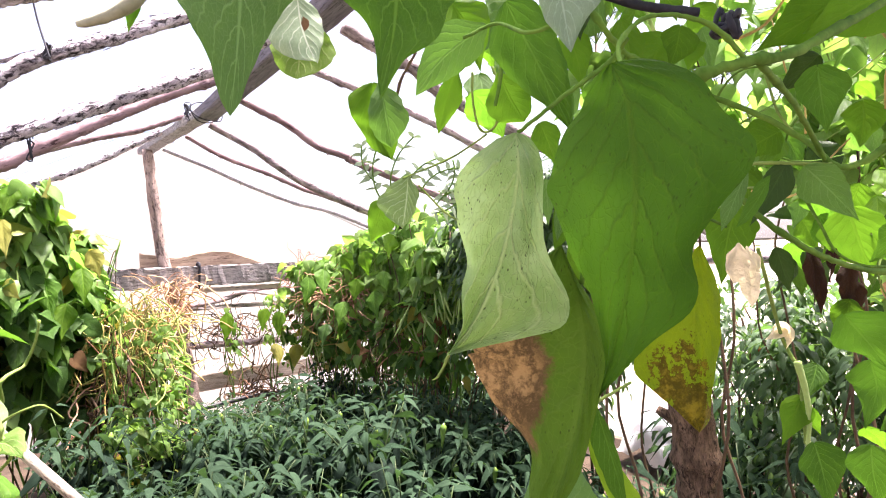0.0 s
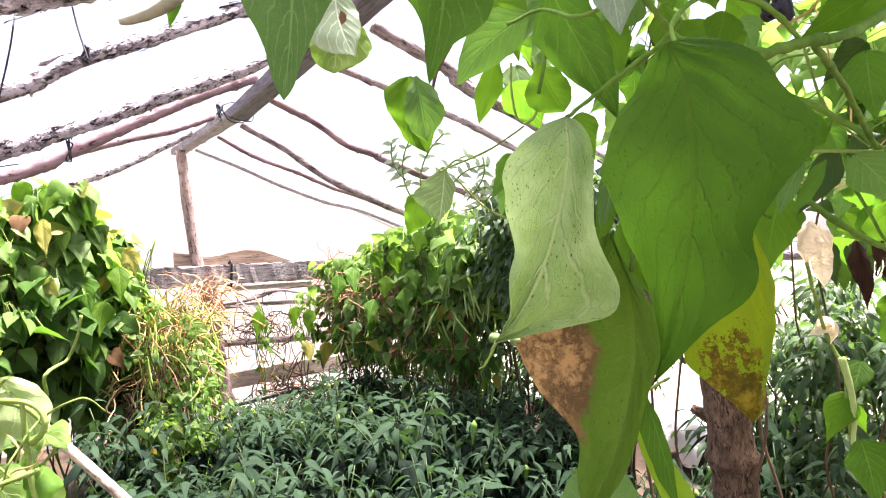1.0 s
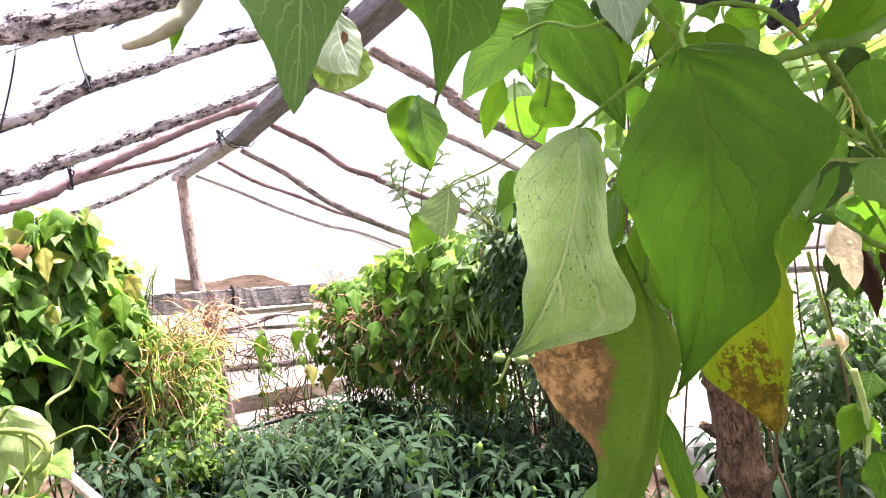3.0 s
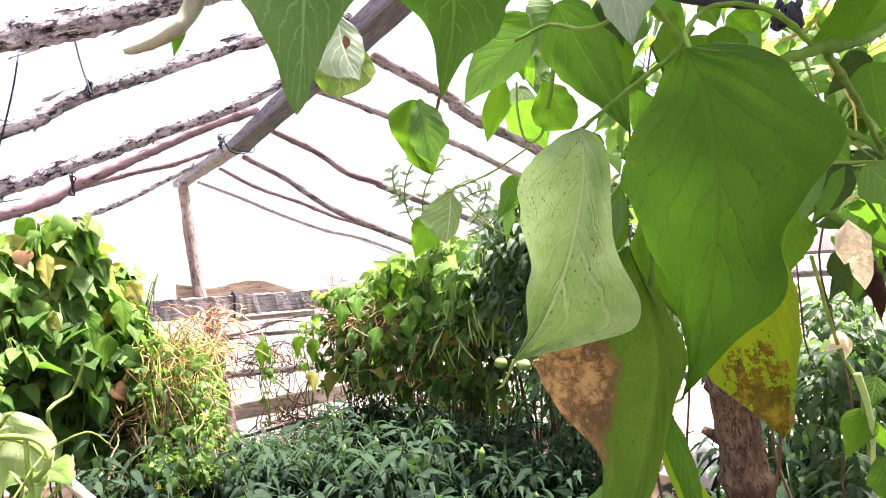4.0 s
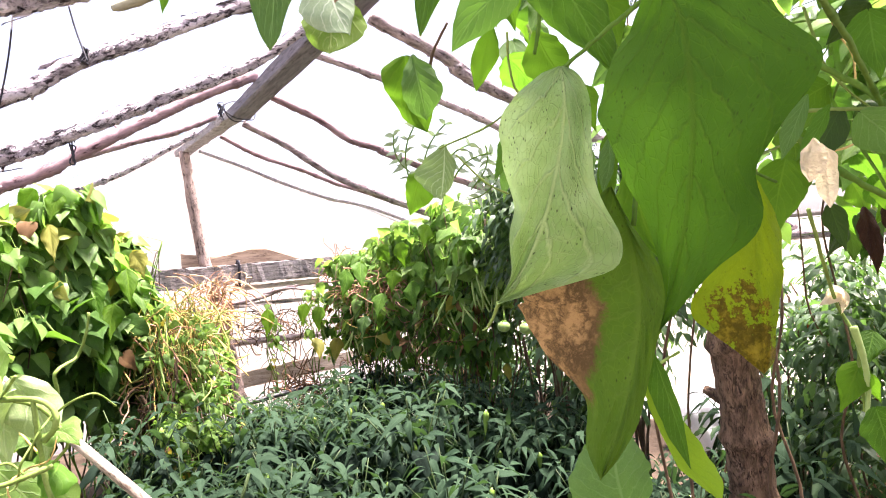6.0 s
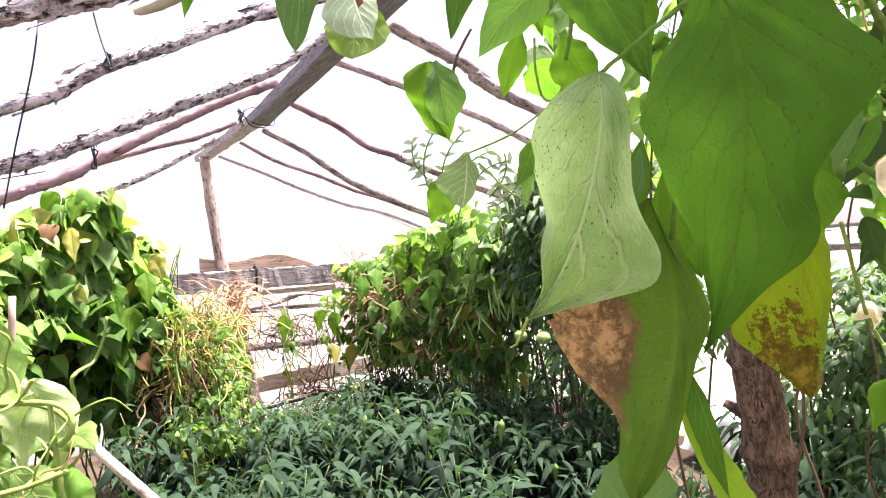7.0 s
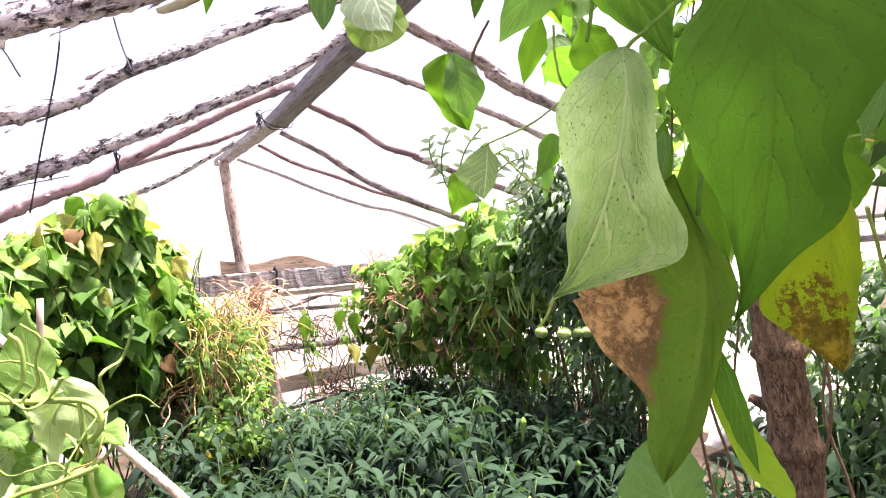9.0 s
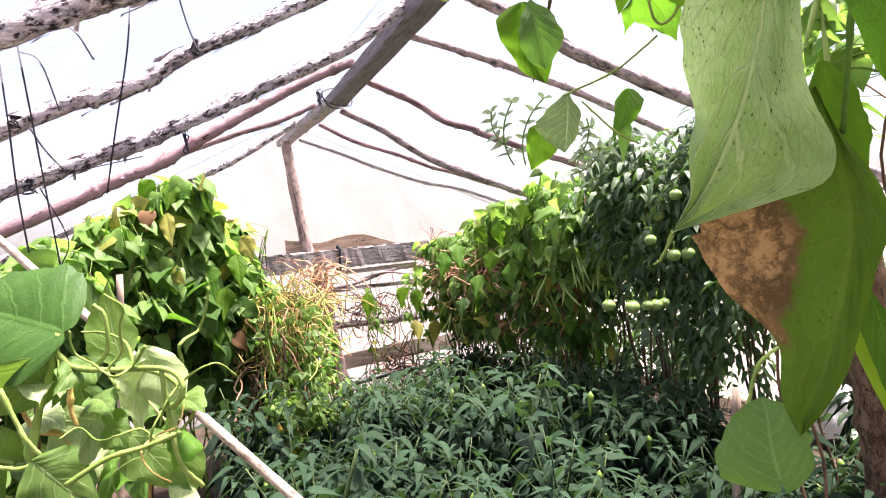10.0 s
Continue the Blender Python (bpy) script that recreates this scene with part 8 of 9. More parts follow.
stalk('tendril', [(-0.0066, 1.1896, 1.1385), (-0.0323, 1.1834, 1.1628), (-0.0434, 1.1952, 1.1931), (-0.0196, 1.2207, 1.2063), (0.0116, 1.1767, 1.2246), (0.0239, 1.1782, 1.2553)], 0.0016, STRAW, squash, 16, 0.6, 6)
stalk('tendril', [(-0.0016, 1.3846, 1.2597), (0.0274, 1.3686, 1.2863), (0.0284, 1.3400, 1.3301), (0.0622, 1.3890, 1.3446), (0.0786, 1.3706, 1.3828), (0.0864, 1.3592, 1.4234)], 0.0037, STEM_PALE, squash, 16, 0.6, 6)
stalk('tendril', [(-0.0305, 1.2794, 1.3031), (0.0009, 1.2736, 1.2878), (0.0236, 1.2659, 1.2593), (0.0372, 1.2371, 1.2299), (0.0151, 1.2780, 1.1947), (-0.0145, 1.2846, 1.1762)], 0.0037, STEM_PALE, squash, 16, 0.6, 6)
stalk('tendril', [(-0.0749, 1.3581, 1.1255), (-0.0416, 1.3410, 1.1110), (-0.0447, 1.3218, 1.0786), (-0.0278, 1.3605, 1.0301), (0.0089, 1.3539, 1.0267), (0.0406, 1.3133, 1.0557)], 0.0032, STRAW, squash, 16, 0.6, 6)
stalk('tendril', [(-0.2345, 1.3340, 1.1791), (-0.2712, 1.3678, 1.1833), (-0.2893, 1.3366, 1.1729), (-0.2842, 1.3421, 1.1359), (-0.2748, 1.3828, 1.0938), (-0.2520, 1.3302, 1.0740)], 0.0037, STEM_PALE, squash, 16, 0.6, 6)
stalk('tendril', [(-0.0230, 1.2122, 1.3484), (-0.0451, 1.2504, 1.3172), (-0.0716, 1.2155, 1.3085), (-0.0996, 1.2556, 1.3261), (-0.1271, 1.2796, 1.3461), (-0.1280, 1.2493, 1.3837)], 0.0027, STEM_PALE, squash, 16, 0.6, 6)
stalk('tendril', [(-0.1069, 1.4437, 1.2516), (-0.0679, 1.3959, 1.2665), (-0.0532, 1.4027, 1.3017), (-0.0638, 1.4322, 1.3386), (-0.0972, 1.4500, 1.3589), (-0.1331, 1.4472, 1.3650)], 0.0034, STEM_PALE, squash, 16, 0.6, 6)
stalk('tendril', [(-0.2312, 1.5640, 1.2575), (-0.1889, 1.5250, 1.2519), (-0.1746, 1.5555, 1.2081), (-0.1960, 1.5477, 1.1757), (-0.1728, 1.5244, 1.1424), (-0.1738, 1.5300, 1.0979)], 0.0021, STEM_PALE, squash, 16, 0.6, 6)
stalk('tendril', [(-0.0666, 1.2157, 1.2864), (-0.0791, 1.2383, 1.3166), (-0.0571, 1.2276, 1.3429), (-0.0556, 1.2010, 1.3800), (-0.0470, 1.1790, 1.4142), (-0.0709, 1.1966, 1.4360)], 0.0028, STEM_PALE, squash, 16, 0.6, 6)
stalk('stem', [(-0.2906, 1.4585, -0.0320), (-0.2292, 1.3857, 0.6052), (-0.1961, 1.3449, 1.0647)], 0.0098, STEM_PALE, squash, 16, 1.0, 8)
pole("leaning_pole", (-0.60, 2.41, 1.82), (1.10, 0.75, -0.02), 0.0105, 0.0135, PALE_STICK, "pale peeled pole leaning across the plants", "pole", 0.003, 51, 0.05, 60, "", 10, 4)
pole("stake", (1.6138, 1.653, 0.913), (1.5343, 1.6717, 0.0766), 0.014, 0.014, PALE_WOOD, "short sawn stake among the pepper plants", "stake", 0.002, 52, 0.04, 14, "stakes", 8, 1)
pole("stake", (-0.0999, 2.1627, 1.459), (-0.1825, 2.1801, 0.471), 0.009, 0.011, PALE_WOOD, "thin pointed stake behind the squash plant", "stake", 0.004, 53, 0.05, 16, "stakes", 8, 1)


# ---- large single leaves on the climbing beans ----
blade('leaf', (-0.1998, 4.4533, 1.8698), (-0.1861, 4.4044, 1.7681), (-0.1834, 4.3609, 1.6435), (0.22, -0.9, 0.38), 0.0783, 0.0739, L_MINT, left_beans[4], 0.35,0.15,0.08)
blade('leaf', (-0.0711, 4.5316, 1.8351), (-0.0545, 4.4854, 1.7424), (-0.0552, 4.4475, 1.6261), (0.17, -0.91, 0.38), 0.0809, 0.0770, L_GOLD, left_beans[4], 0.35,0.15,0.08)
blade('leaf', (0.0618, 4.2948, 1.7753), (0.0659, 4.2521, 1.6826), (0.0739, 4.2077, 1.5655), (-0.42, -0.85, 0.33), 0.0550, 0.0452, L_YEL, left_beans[4], 0.35,0.15,0.08)
blade('leaf', (-0.0035, 4.3768, 1.7024), (-0.0005, 4.3528, 1.5903), (0.013, 4.324, 1.4521), (-0.34, -0.92, 0.17), 0.0855, 0.0940, L_MID, left_beans[4], 0.35,0.15,0.08)
blade('leaf', (0.1515, 4.4458, 1.7118), (0.1703, 4.4143, 1.6285), (0.1812, 4.3868, 1.5197), (-0.17, -0.95, 0.26), 0.0747, 0.0672, L_MID, left_beans[4], 0.35,0.15,0.08)
blade('leaf', (0.4505, 4.1378, 1.5903), (0.4823, 4.0889, 1.5253), (0.4904, 4.0515, 1.4377), (-0.61, -0.75, 0.26), 0.0652, 0.0552, L_YEL, left_beans[4], 0.35,0.15,0.08)
blade('leaf', (0.0405, 4.3339, 1.4988), (0.0364, 4.2994, 1.4139), (0.0103, 4.2754, 1.3067), (0.11, -0.96, 0.27), 0.0717, 0.0693, L_MID, left_beans[4], 0.35,0.15,0.08)
blade('leaf', (0.1692, 4.3536, 1.3858), (0.131, 4.349, 1.2947), (0.106, 4.3384, 1.1766), (0.16, -0.99, 0.02), 0.0799, 0.0847, L_GREY, left_beans[4], 0.35,0.15,0.08)
blade('leaf', (0.2536, 4.3788, 1.4447), (0.2587, 4.3228, 1.3482), (0.2756, 4.2615, 1.2262), (-0.45, -0.81, 0.39), 0.0739, 0.0789, L_MID, left_beans[4], 0.35,0.15,0.08)
blade('leaf', (-0.0606, 4.5236, 1.3734), (-0.0736, 4.4842, 1.2712), (-0.0922, 4.4477, 1.1451), (-0.01, -0.95, 0.32), 0.0807, 0.0675, L_MID, left_beans[4], 0.35,0.15,0.08)
blade('leaf', (0.351, 4.3442, 1.2983), (0.3253, 4.3043, 1.2146), (0.3124, 4.2585, 1.1051), (-0, -0.91, 0.41), 0.0673, 0.0718, L_LIT, left_beans[4], 0.35,0.15,0.08)
blade('leaf', (-0.1287, 4.4657, 1.6495), (-0.1473, 4.4403, 1.5639), (-0.1654, 4.4147, 1.4533), (0.11, -0.97, 0.23), 0.0793, 0.0871, L_MID, left_beans[4], 0.35,0.15,0.08)
blade('leaf', (-0.2713, 4.4578, 1.6936), (-0.2873, 4.4201, 1.6086), (-0.286, 4.3744, 1.4981), (0.02, -0.92, 0.39), 0.0712, 0.0782, L_MID, left_beans[4], 0.35,0.15,0.08)
blade('leaf', (0.1228, 4.3726, 1.962), (0.095, 4.3393, 1.8895), (0.0633, 4.3081, 1.7926), (-0.07, -0.92, 0.38), 0.0597, 0.0517, L_LIT, left_beans[4], 0.35,0.15,0.08)
blade('leaf', (0.0034, 4.4431, 1.9923), (-0.0361, 4.434, 1.9308), (-0.0829, 4.4287, 1.8443), (0.16, -0.99, 0), 0.0601, 0.0512, L_LIT, left_beans[4], 0.35,0.15,0.08)
blade('leaf', (0.2436, 4.4125, 1.8923), (0.255, 4.3658, 1.8156), (0.2715, 4.3168, 1.7127), (0.17, -0.86, 0.48), 0.0611, 0.0545, L_LIT, left_beans[4], 0.35,0.15,0.08)
# low leaf in L_DARK: shade inside the row is put into its colour
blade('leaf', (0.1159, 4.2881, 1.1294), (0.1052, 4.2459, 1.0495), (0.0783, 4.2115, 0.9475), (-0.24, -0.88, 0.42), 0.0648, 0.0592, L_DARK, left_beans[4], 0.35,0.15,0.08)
blade('leaf', (0.2565, 4.3569, 1.105), (0.272, 4.2963, 1.0289), (0.2661, 4.246, 0.9303), (-0.64, -0.67, 0.39), 0.0668, 0.0616, L_MID, left_beans[4], 0.35,0.15,0.08)
blade('leaf', (0.4311, 4.3347, 1.496), (0.4323, 4.2834, 1.4066), (0.4269, 4.2354, 1.2931), (-0.06, -0.9, 0.44), 0.0610, 0.0578, L_LIT, left_beans[4], 0.35,0.15,0.08)
blade('leaf', (1.8216, 4.13, 1.4221), (1.7988, 4.0902, 1.35), (1.7872, 4.0453, 1.2486), (-0.02, -0.9, 0.44), 0.0635, 0.0539, L_MID, right_beans[3], 0.35,0.15,0.08)
blade('leaf', (1.9309, 4.0778, 1.506), (1.9544, 4.0193, 1.4603), (1.9584, 3.9702, 1.3876), (-0.89, -0.43, 0.18), 0.0598, 0.0565, L_LIT, right_beans[3], 0.35,0.15,0.08)
blade('leaf', (2.1957, 3.9538, 1.3852), (2.1694, 3.9359, 1.3362), (2.1651, 3.9079, 1.2557), (-0.44, -0.81, 0.39), 0.0563, 0.0499, L_MID, right_beans[3], 0.35,0.15,0.08)
blade('leaf', (2.0699, 4.012, 1.5302), (2.0623, 3.9918, 1.46), (2.0701, 3.9644, 1.3589), (-0.84, -0.52, 0.14), 0.0638, 0.0575, L_LIT, right_beans[3], 0.35,0.15,0.08)
blade('leaf', (2.3191, 3.8953, 1.4299), (2.2872, 3.864, 1.3525), (2.2275, 3.8462, 1.2496), (-0.22, -0.91, 0.36), 0.0635, 0.0600, L_MID, right_beans[3], 0.35,0.15,0.08)
blade('leaf', (1.7322, 4.1726, 1.3742), (1.7129, 4.1427, 1.2966), (1.6668, 4.1257, 1.1931), (0.08, -0.97, 0.22), 0.0562, 0.0572, L_MID, right_beans[3], 0.35,0.15,0.08)
blade('leaf', (2.1174, 3.9917, 1.2604), (2.0957, 3.9526, 1.1838), (2.0871, 3.9076, 1.0779), (-0.81, -0.47, 0.35), 0.0635, 0.0660, L_MID, right_beans[3], 0.35,0.15,0.08)
blade('leaf', (2.372, 3.8736, 1.008), (2.3478, 3.8493, 0.9332), (2.3161, 3.8288, 0.8303), (-0.78, -0.5, 0.37), 0.0599, 0.0584, L_MID, right_beans[3], 0.35,0.15,0.08)
blade('leaf', (1.9416, 4.0751, 1.202), (1.8985, 4.0561, 1.1374), (1.8639, 4.0333, 1.0432), (-0.59, -0.66, 0.46), 0.0562, 0.0496, L_MID, right_beans[3], 0.35,0.15,0.08)
blade('leaf', (2.2487, 3.927, 1.6262), (2.197, 3.9069, 1.5679), (2.1697, 3.8756, 1.4784), (0.05, -0.95, 0.3), 0.0561, 0.0609, L_LIT, right_beans[3], 0.35,0.15,0.08)
blade('leaf', (2.3225, 3.8916, 1.6947), (2.3253, 3.8473, 1.6304), (2.3204, 3.8069, 1.5381), (-0.71, -0.62, 0.34), 0.0561, 0.0592, L_MID, right_beans[3], 0.35,0.15,0.08)
# low leaf in L_DARK, painted with the row's shade
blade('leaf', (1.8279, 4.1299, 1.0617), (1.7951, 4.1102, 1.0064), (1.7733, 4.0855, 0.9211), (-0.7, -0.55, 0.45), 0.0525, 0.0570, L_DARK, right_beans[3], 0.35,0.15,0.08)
blade('leaf', (2.4833, 3.8185, 1.3379), (2.4722, 3.799, 1.2688), (2.4785, 3.7715, 1.1686), (-0.18, -0.95, 0.27), 0.0601, 0.0498, L_MID, right_beans[3], 0.35,0.15,0.08)
blade('leaf', (2.0213, 4.0364, 1.3456), (1.9958, 4.0221, 1.2875), (1.971, 4.0077, 1.2), (-0.58, -0.74, 0.35), 0.0563, 0.0597, L_LIT, right_beans[3], 0.35,0.15,0.08)
blade('leaf', (2.0654, 5.6213, 1.0385), (2.0278, 5.5997, 0.9514), (2.0141, 5.5672, 0.8234), (-0.37, -0.87, 0.31), 0.0646, 0.0579, L_LIT, right_beans[0], 0.35,0.15,0.08)
blade('leaf', (1.9547, 5.6732, 1.0745), (1.919, 5.663, 0.999), (1.9006, 5.645, 0.8826), (-0.25, -0.95, 0.21), 0.0597, 0.0511, L_LIT, right_beans[0], 0.35,0.15,0.08)
blade('leaf', (1.6581, 5.8133, 1.0536), (1.6429, 5.7809, 0.952), (1.6097, 5.7573, 0.8138), (-0.52, -0.8, 0.29), 0.0695, 0.0566, L_LIT, right_beans[0], 0.35,0.15,0.08)
blade('leaf', (1.999, 5.6547, 0.7692), (2.014, 5.6004, 0.6917), (1.999, 5.5606, 0.5788), (0.07, -0.89, 0.44), 0.0595, 0.0618, L_YEL, right_beans[0], 0.35,0.15,0.08)
blade('leaf', (2.1792, 5.5698, 0.7514), (2.1515, 5.5594, 0.6635), (2.1234, 5.5493, 0.5366), (-0.11, -0.99, 0.12), 0.0647, 0.0666, L_YEL, right_beans[0], 0.35,0.15,0.08)


# ---- feathery shoots at the top of the tomato row ----
# L_MINT on these leaflets: the blown-out glow round them is put into colour
blade('leaf', (1.3363, 2.4543, 1.7799), (1.3154, 2.4642, 1.7811), (1.2921, 2.4753, 1.7729), (-0.07, -0.44, -0.89), 0.0116, 0.0080, L_MINT, tomatoes[2], 0.3,0.1,0.05)
blade('leaf', (1.3363, 2.4543, 1.7799), (1.3495, 2.448, 1.7979), (1.3614, 2.4423, 1.8044), (-0.27, -0.94, -0.19), 0.0126, 0.0118, L_MINT, tomatoes[2], 0.3,0.1,0.05)
blade('leaf', (1.3277, 2.458, 1.8308), (1.307, 2.4678, 1.8348), (1.2823, 2.4794, 1.8303), (-0.28, -0.61, -0.74), 0.0080, 0.0100, L_MINT, tomatoes[2], 0.3,0.1,0.05)
blade('leaf', (1.3277, 2.458, 1.8308), (1.3427, 2.4508, 1.847), (1.3634, 2.441, 1.8473), (-0.21, -0.87, -0.44), 0.0127, 0.0075, L_MINT, tomatoes[2], 0.3,0.1,0.05)
blade('leaf', (1.33, 2.4565, 1.884), (1.3099, 2.466, 1.8906), (1.2903, 2.4752, 1.8879), (-0.27, -0.4, -0.88), 0.0128, 0.0071, L_MINT, tomatoes[2], 0.3,0.1,0.05)
blade('leaf', (1.33, 2.4565, 1.884), (1.3467, 2.4485, 1.8981), (1.3707, 2.4372, 1.9038), (0.1, -0.6, -0.79), 0.0076, 0.0138, L_MINT, tomatoes[2], 0.3,0.1,0.05)
blade('leaf', (1.3436, 2.4497, 1.9372), (1.3243, 2.4587, 1.9465), (1.31, 2.4655, 1.9461), (-0.41, -0.91, 0.07), 0.0079, 0.0091, L_MINT, tomatoes[2], 0.3,0.1,0.05)
blade('leaf', (1.3436, 2.4497, 1.9372), (1.3617, 2.4411, 1.9489), (1.3753, 2.4346, 1.9558), (-0.01, -0.78, -0.62), 0.0073, 0.0082, L_MINT, tomatoes[2], 0.3,0.1,0.05)
blade('leaf', (1.3684, 2.4376, 1.9882), (1.3502, 2.4461, 1.9999), (1.3313, 2.455, 2.0026), (-0.51, -0.76, -0.41), 0.0111, 0.0103, L_MINT, tomatoes[2], 0.3,0.1,0.05)
blade('leaf', (1.3684, 2.4376, 1.9882), (1.3876, 2.4285, 1.9974), (1.3996, 2.4228, 2.0018), (-0.22, -0.87, -0.44), 0.0137, 0.0138, L_MINT, tomatoes[2], 0.3,0.1,0.05)
stalk('stem', [(1.3553, 2.4457, 1.7333), (1.3363, 2.4543, 1.7799), (1.3277, 2.458, 1.8308), (1.33, 2.4565, 1.884), (1.3436, 2.4497, 1.9372), (1.3684, 2.4376, 1.9882)], 0.0035, STEM_GREEN, tomatoes[2], 8, 1.0, 5)
blade('leaf', (1.3909, 2.4285, 1.7844), (1.3712, 2.4378, 1.7924), (1.3516, 2.447, 1.7908), (-0.36, -0.49, -0.8), 0.0118, 0.0117, L_MINT, tomatoes[2], 0.3,0.1,0.05)
blade('leaf', (1.3909, 2.4285, 1.7844), (1.4083, 2.4202, 1.7974), (1.4223, 2.4136, 1.8008), (-0.4, -0.91, -0.06), 0.0105, 0.0126, L_MINT, tomatoes[2], 0.3,0.1,0.05)
blade('leaf', (1.3968, 2.4253, 1.8406), (1.3781, 2.4341, 1.8511), (1.3661, 2.4397, 1.8553), (-0.56, -0.55, -0.62), 0.0100, 0.0106, L_MINT, tomatoes[2], 0.3,0.1,0.05)
blade('leaf', (1.3968, 2.4253, 1.8406), (1.4155, 2.4164, 1.8511), (1.4339, 2.4077, 1.8522), (-0.37, -0.91, -0.2), 0.0123, 0.0077, L_MINT, tomatoes[2], 0.3,0.1,0.05)
blade('leaf', (1.4147, 2.4165, 1.8951), (1.3972, 2.4246, 1.908), (1.3834, 2.4311, 1.9146), (-0.59, -0.69, -0.42), 0.0072, 0.0089, L_MINT, tomatoes[2], 0.3,0.1,0.05)
blade('leaf', (1.4147, 2.4165, 1.8951), (1.4344, 2.4071, 1.9031), (1.4576, 2.3962, 1.8979), (-0.42, -0.85, 0.3), 0.0102, 0.0084, L_MINT, tomatoes[2], 0.3,0.1,0.05)
blade('leaf', (1.4444, 2.4021, 1.9456), (1.4284, 2.4095, 1.9608), (1.411, 2.4176, 1.9743), (-0.7, -0.36, -0.62), 0.0103, 0.0136, L_MINT, tomatoes[2], 0.3,0.1,0.05)
blade('leaf', (1.4444, 2.4021, 1.9456), (1.4648, 2.3924, 1.9509), (1.4949, 2.3782, 1.9457), (-0.22, -0.46, -0.86), 0.0083, 0.0122, L_MINT, tomatoes[2], 0.3,0.1,0.05)
blade('leaf', (1.4851, 2.3825, 1.9899), (1.4709, 2.3891, 2.007), (1.4618, 2.3933, 2.0123), (-0.72, -0.46, -0.52), 0.0123, 0.0093, L_MINT, tomatoes[2], 0.3,0.1,0.05)
blade('leaf', (1.4851, 2.3825, 1.9899), (1.5059, 2.3727, 1.9924), (1.5179, 2.3671, 1.9849), (-0.25, -0.23, -0.94), 0.0113, 0.0138, L_MINT, tomatoes[2], 0.3,0.1,0.05)
stalk('stem', [(1.3971, 2.426, 1.7291), (1.3909, 2.4285, 1.7844), (1.3968, 2.4253, 1.8406), (1.4147, 2.4165, 1.8951), (1.4444, 2.4021, 1.9456), (1.4851, 2.3825, 1.9899)], 0.0035, STEM_GREEN, tomatoes[2], 8, 1.0, 5)
blade('leaf', (1.4511, 2.4001, 1.7883), (1.4357, 2.4073, 1.8041), (1.4175, 2.4159, 1.8055), (-0.17, -0.87, 0.47), 0.0092, 0.0124, L_MINT, tomatoes[2], 0.3,0.1,0.05)
blade('leaf', (1.4511, 2.4001, 1.7883), (1.4717, 2.3904, 1.7927), (1.4963, 2.3788, 1.7863), (-0.41, -0.83, -0.38), 0.0106, 0.0103, L_MINT, tomatoes[2], 0.3,0.1,0.05)
blade('leaf', (1.47, 2.3909, 1.8251), (1.4564, 2.3972, 1.8429), (1.4448, 2.4025, 1.8601), (-0.75, -0.55, -0.36), 0.0132, 0.0081, L_MINT, tomatoes[2], 0.3,0.1,0.05)
blade('leaf', (1.47, 2.3909, 1.8251), (1.4909, 2.381, 1.8268), (1.5209, 2.367, 1.8177), (-0.42, -0.74, -0.52), 0.0135, 0.0106, L_MINT, tomatoes[2], 0.3,0.1,0.05)
blade('leaf', (1.4968, 2.378, 1.8569), (1.4852, 2.3833, 1.8763), (1.4687, 2.3911, 1.8835), (-0.3, -0.94, 0.14), 0.0090, 0.0087, L_MINT, tomatoes[2], 0.3,0.1,0.05)
blade('leaf', (1.4968, 2.378, 1.8569), (1.5178, 2.3682, 1.8558), (1.5441, 2.3558, 1.8445), (-0.32, -0.88, 0.36), 0.0131, 0.0099, L_MINT, tomatoes[2], 0.3,0.1,0.05)
blade('leaf', (1.5306, 2.3619, 1.8822), (1.5213, 2.3661, 1.903), (1.5117, 2.3705, 1.926), (0.19, -0.94, 0.27), 0.0109, 0.0113, L_MINT, tomatoes[2], 0.3,0.1,0.05)
blade('leaf', (1.5306, 2.3619, 1.8822), (1.5514, 2.3521, 1.8783), (1.583, 2.3373, 1.8633), (-0.46, -0.36, -0.81), 0.0099, 0.0111, L_MINT, tomatoes[2], 0.3,0.1,0.05)
blade('leaf', (1.5705, 2.3429, 1.8996), (1.5634, 2.3461, 1.9215), (1.5525, 2.3511, 1.9382), (-0.18, -0.98, 0.12), 0.0094, 0.0095, L_MINT, tomatoes[2], 0.3,0.1,0.05)
blade('leaf', (1.5705, 2.3429, 1.8996), (1.5906, 2.3335, 1.893), (1.6136, 2.3228, 1.8785), (-0.56, -0.48, -0.67), 0.0119, 0.0133, L_MINT, tomatoes[2], 0.3,0.1,0.05)
stalk('stem', [(1.4408, 2.4053, 1.7481), (1.4511, 2.4001, 1.7883), (1.47, 2.3909, 1.8251), (1.4968, 2.378, 1.8569), (1.5306, 2.3619, 1.8822), (1.5705, 2.3429, 1.8996)], 0.0035, STEM_GREEN, tomatoes[2], 8, 1.0, 5)
blade('leaf', (1.3182, 2.4625, 1.8269), (1.2985, 2.4719, 1.8189), (1.2683, 2.4863, 1.7976), (-0.26, -0.92, -0.3), 0.0107, 0.0125, L_MINT, tomatoes[2], 0.3,0.1,0.05)
blade('leaf', (1.3182, 2.4625, 1.8269), (1.3239, 2.4596, 1.8492), (1.3277, 2.4578, 1.8613), (-0.08, -0.99, -0.11), 0.0091, 0.0135, L_MINT, tomatoes[2], 0.3,0.1,0.05)
blade('leaf', (1.3017, 2.4701, 1.8544), (1.2813, 2.4798, 1.8491), (1.2572, 2.4912, 1.8333), (-0.52, -0.81, 0.28), 0.0078, 0.0107, L_MINT, tomatoes[2], 0.3,0.1,0.05)
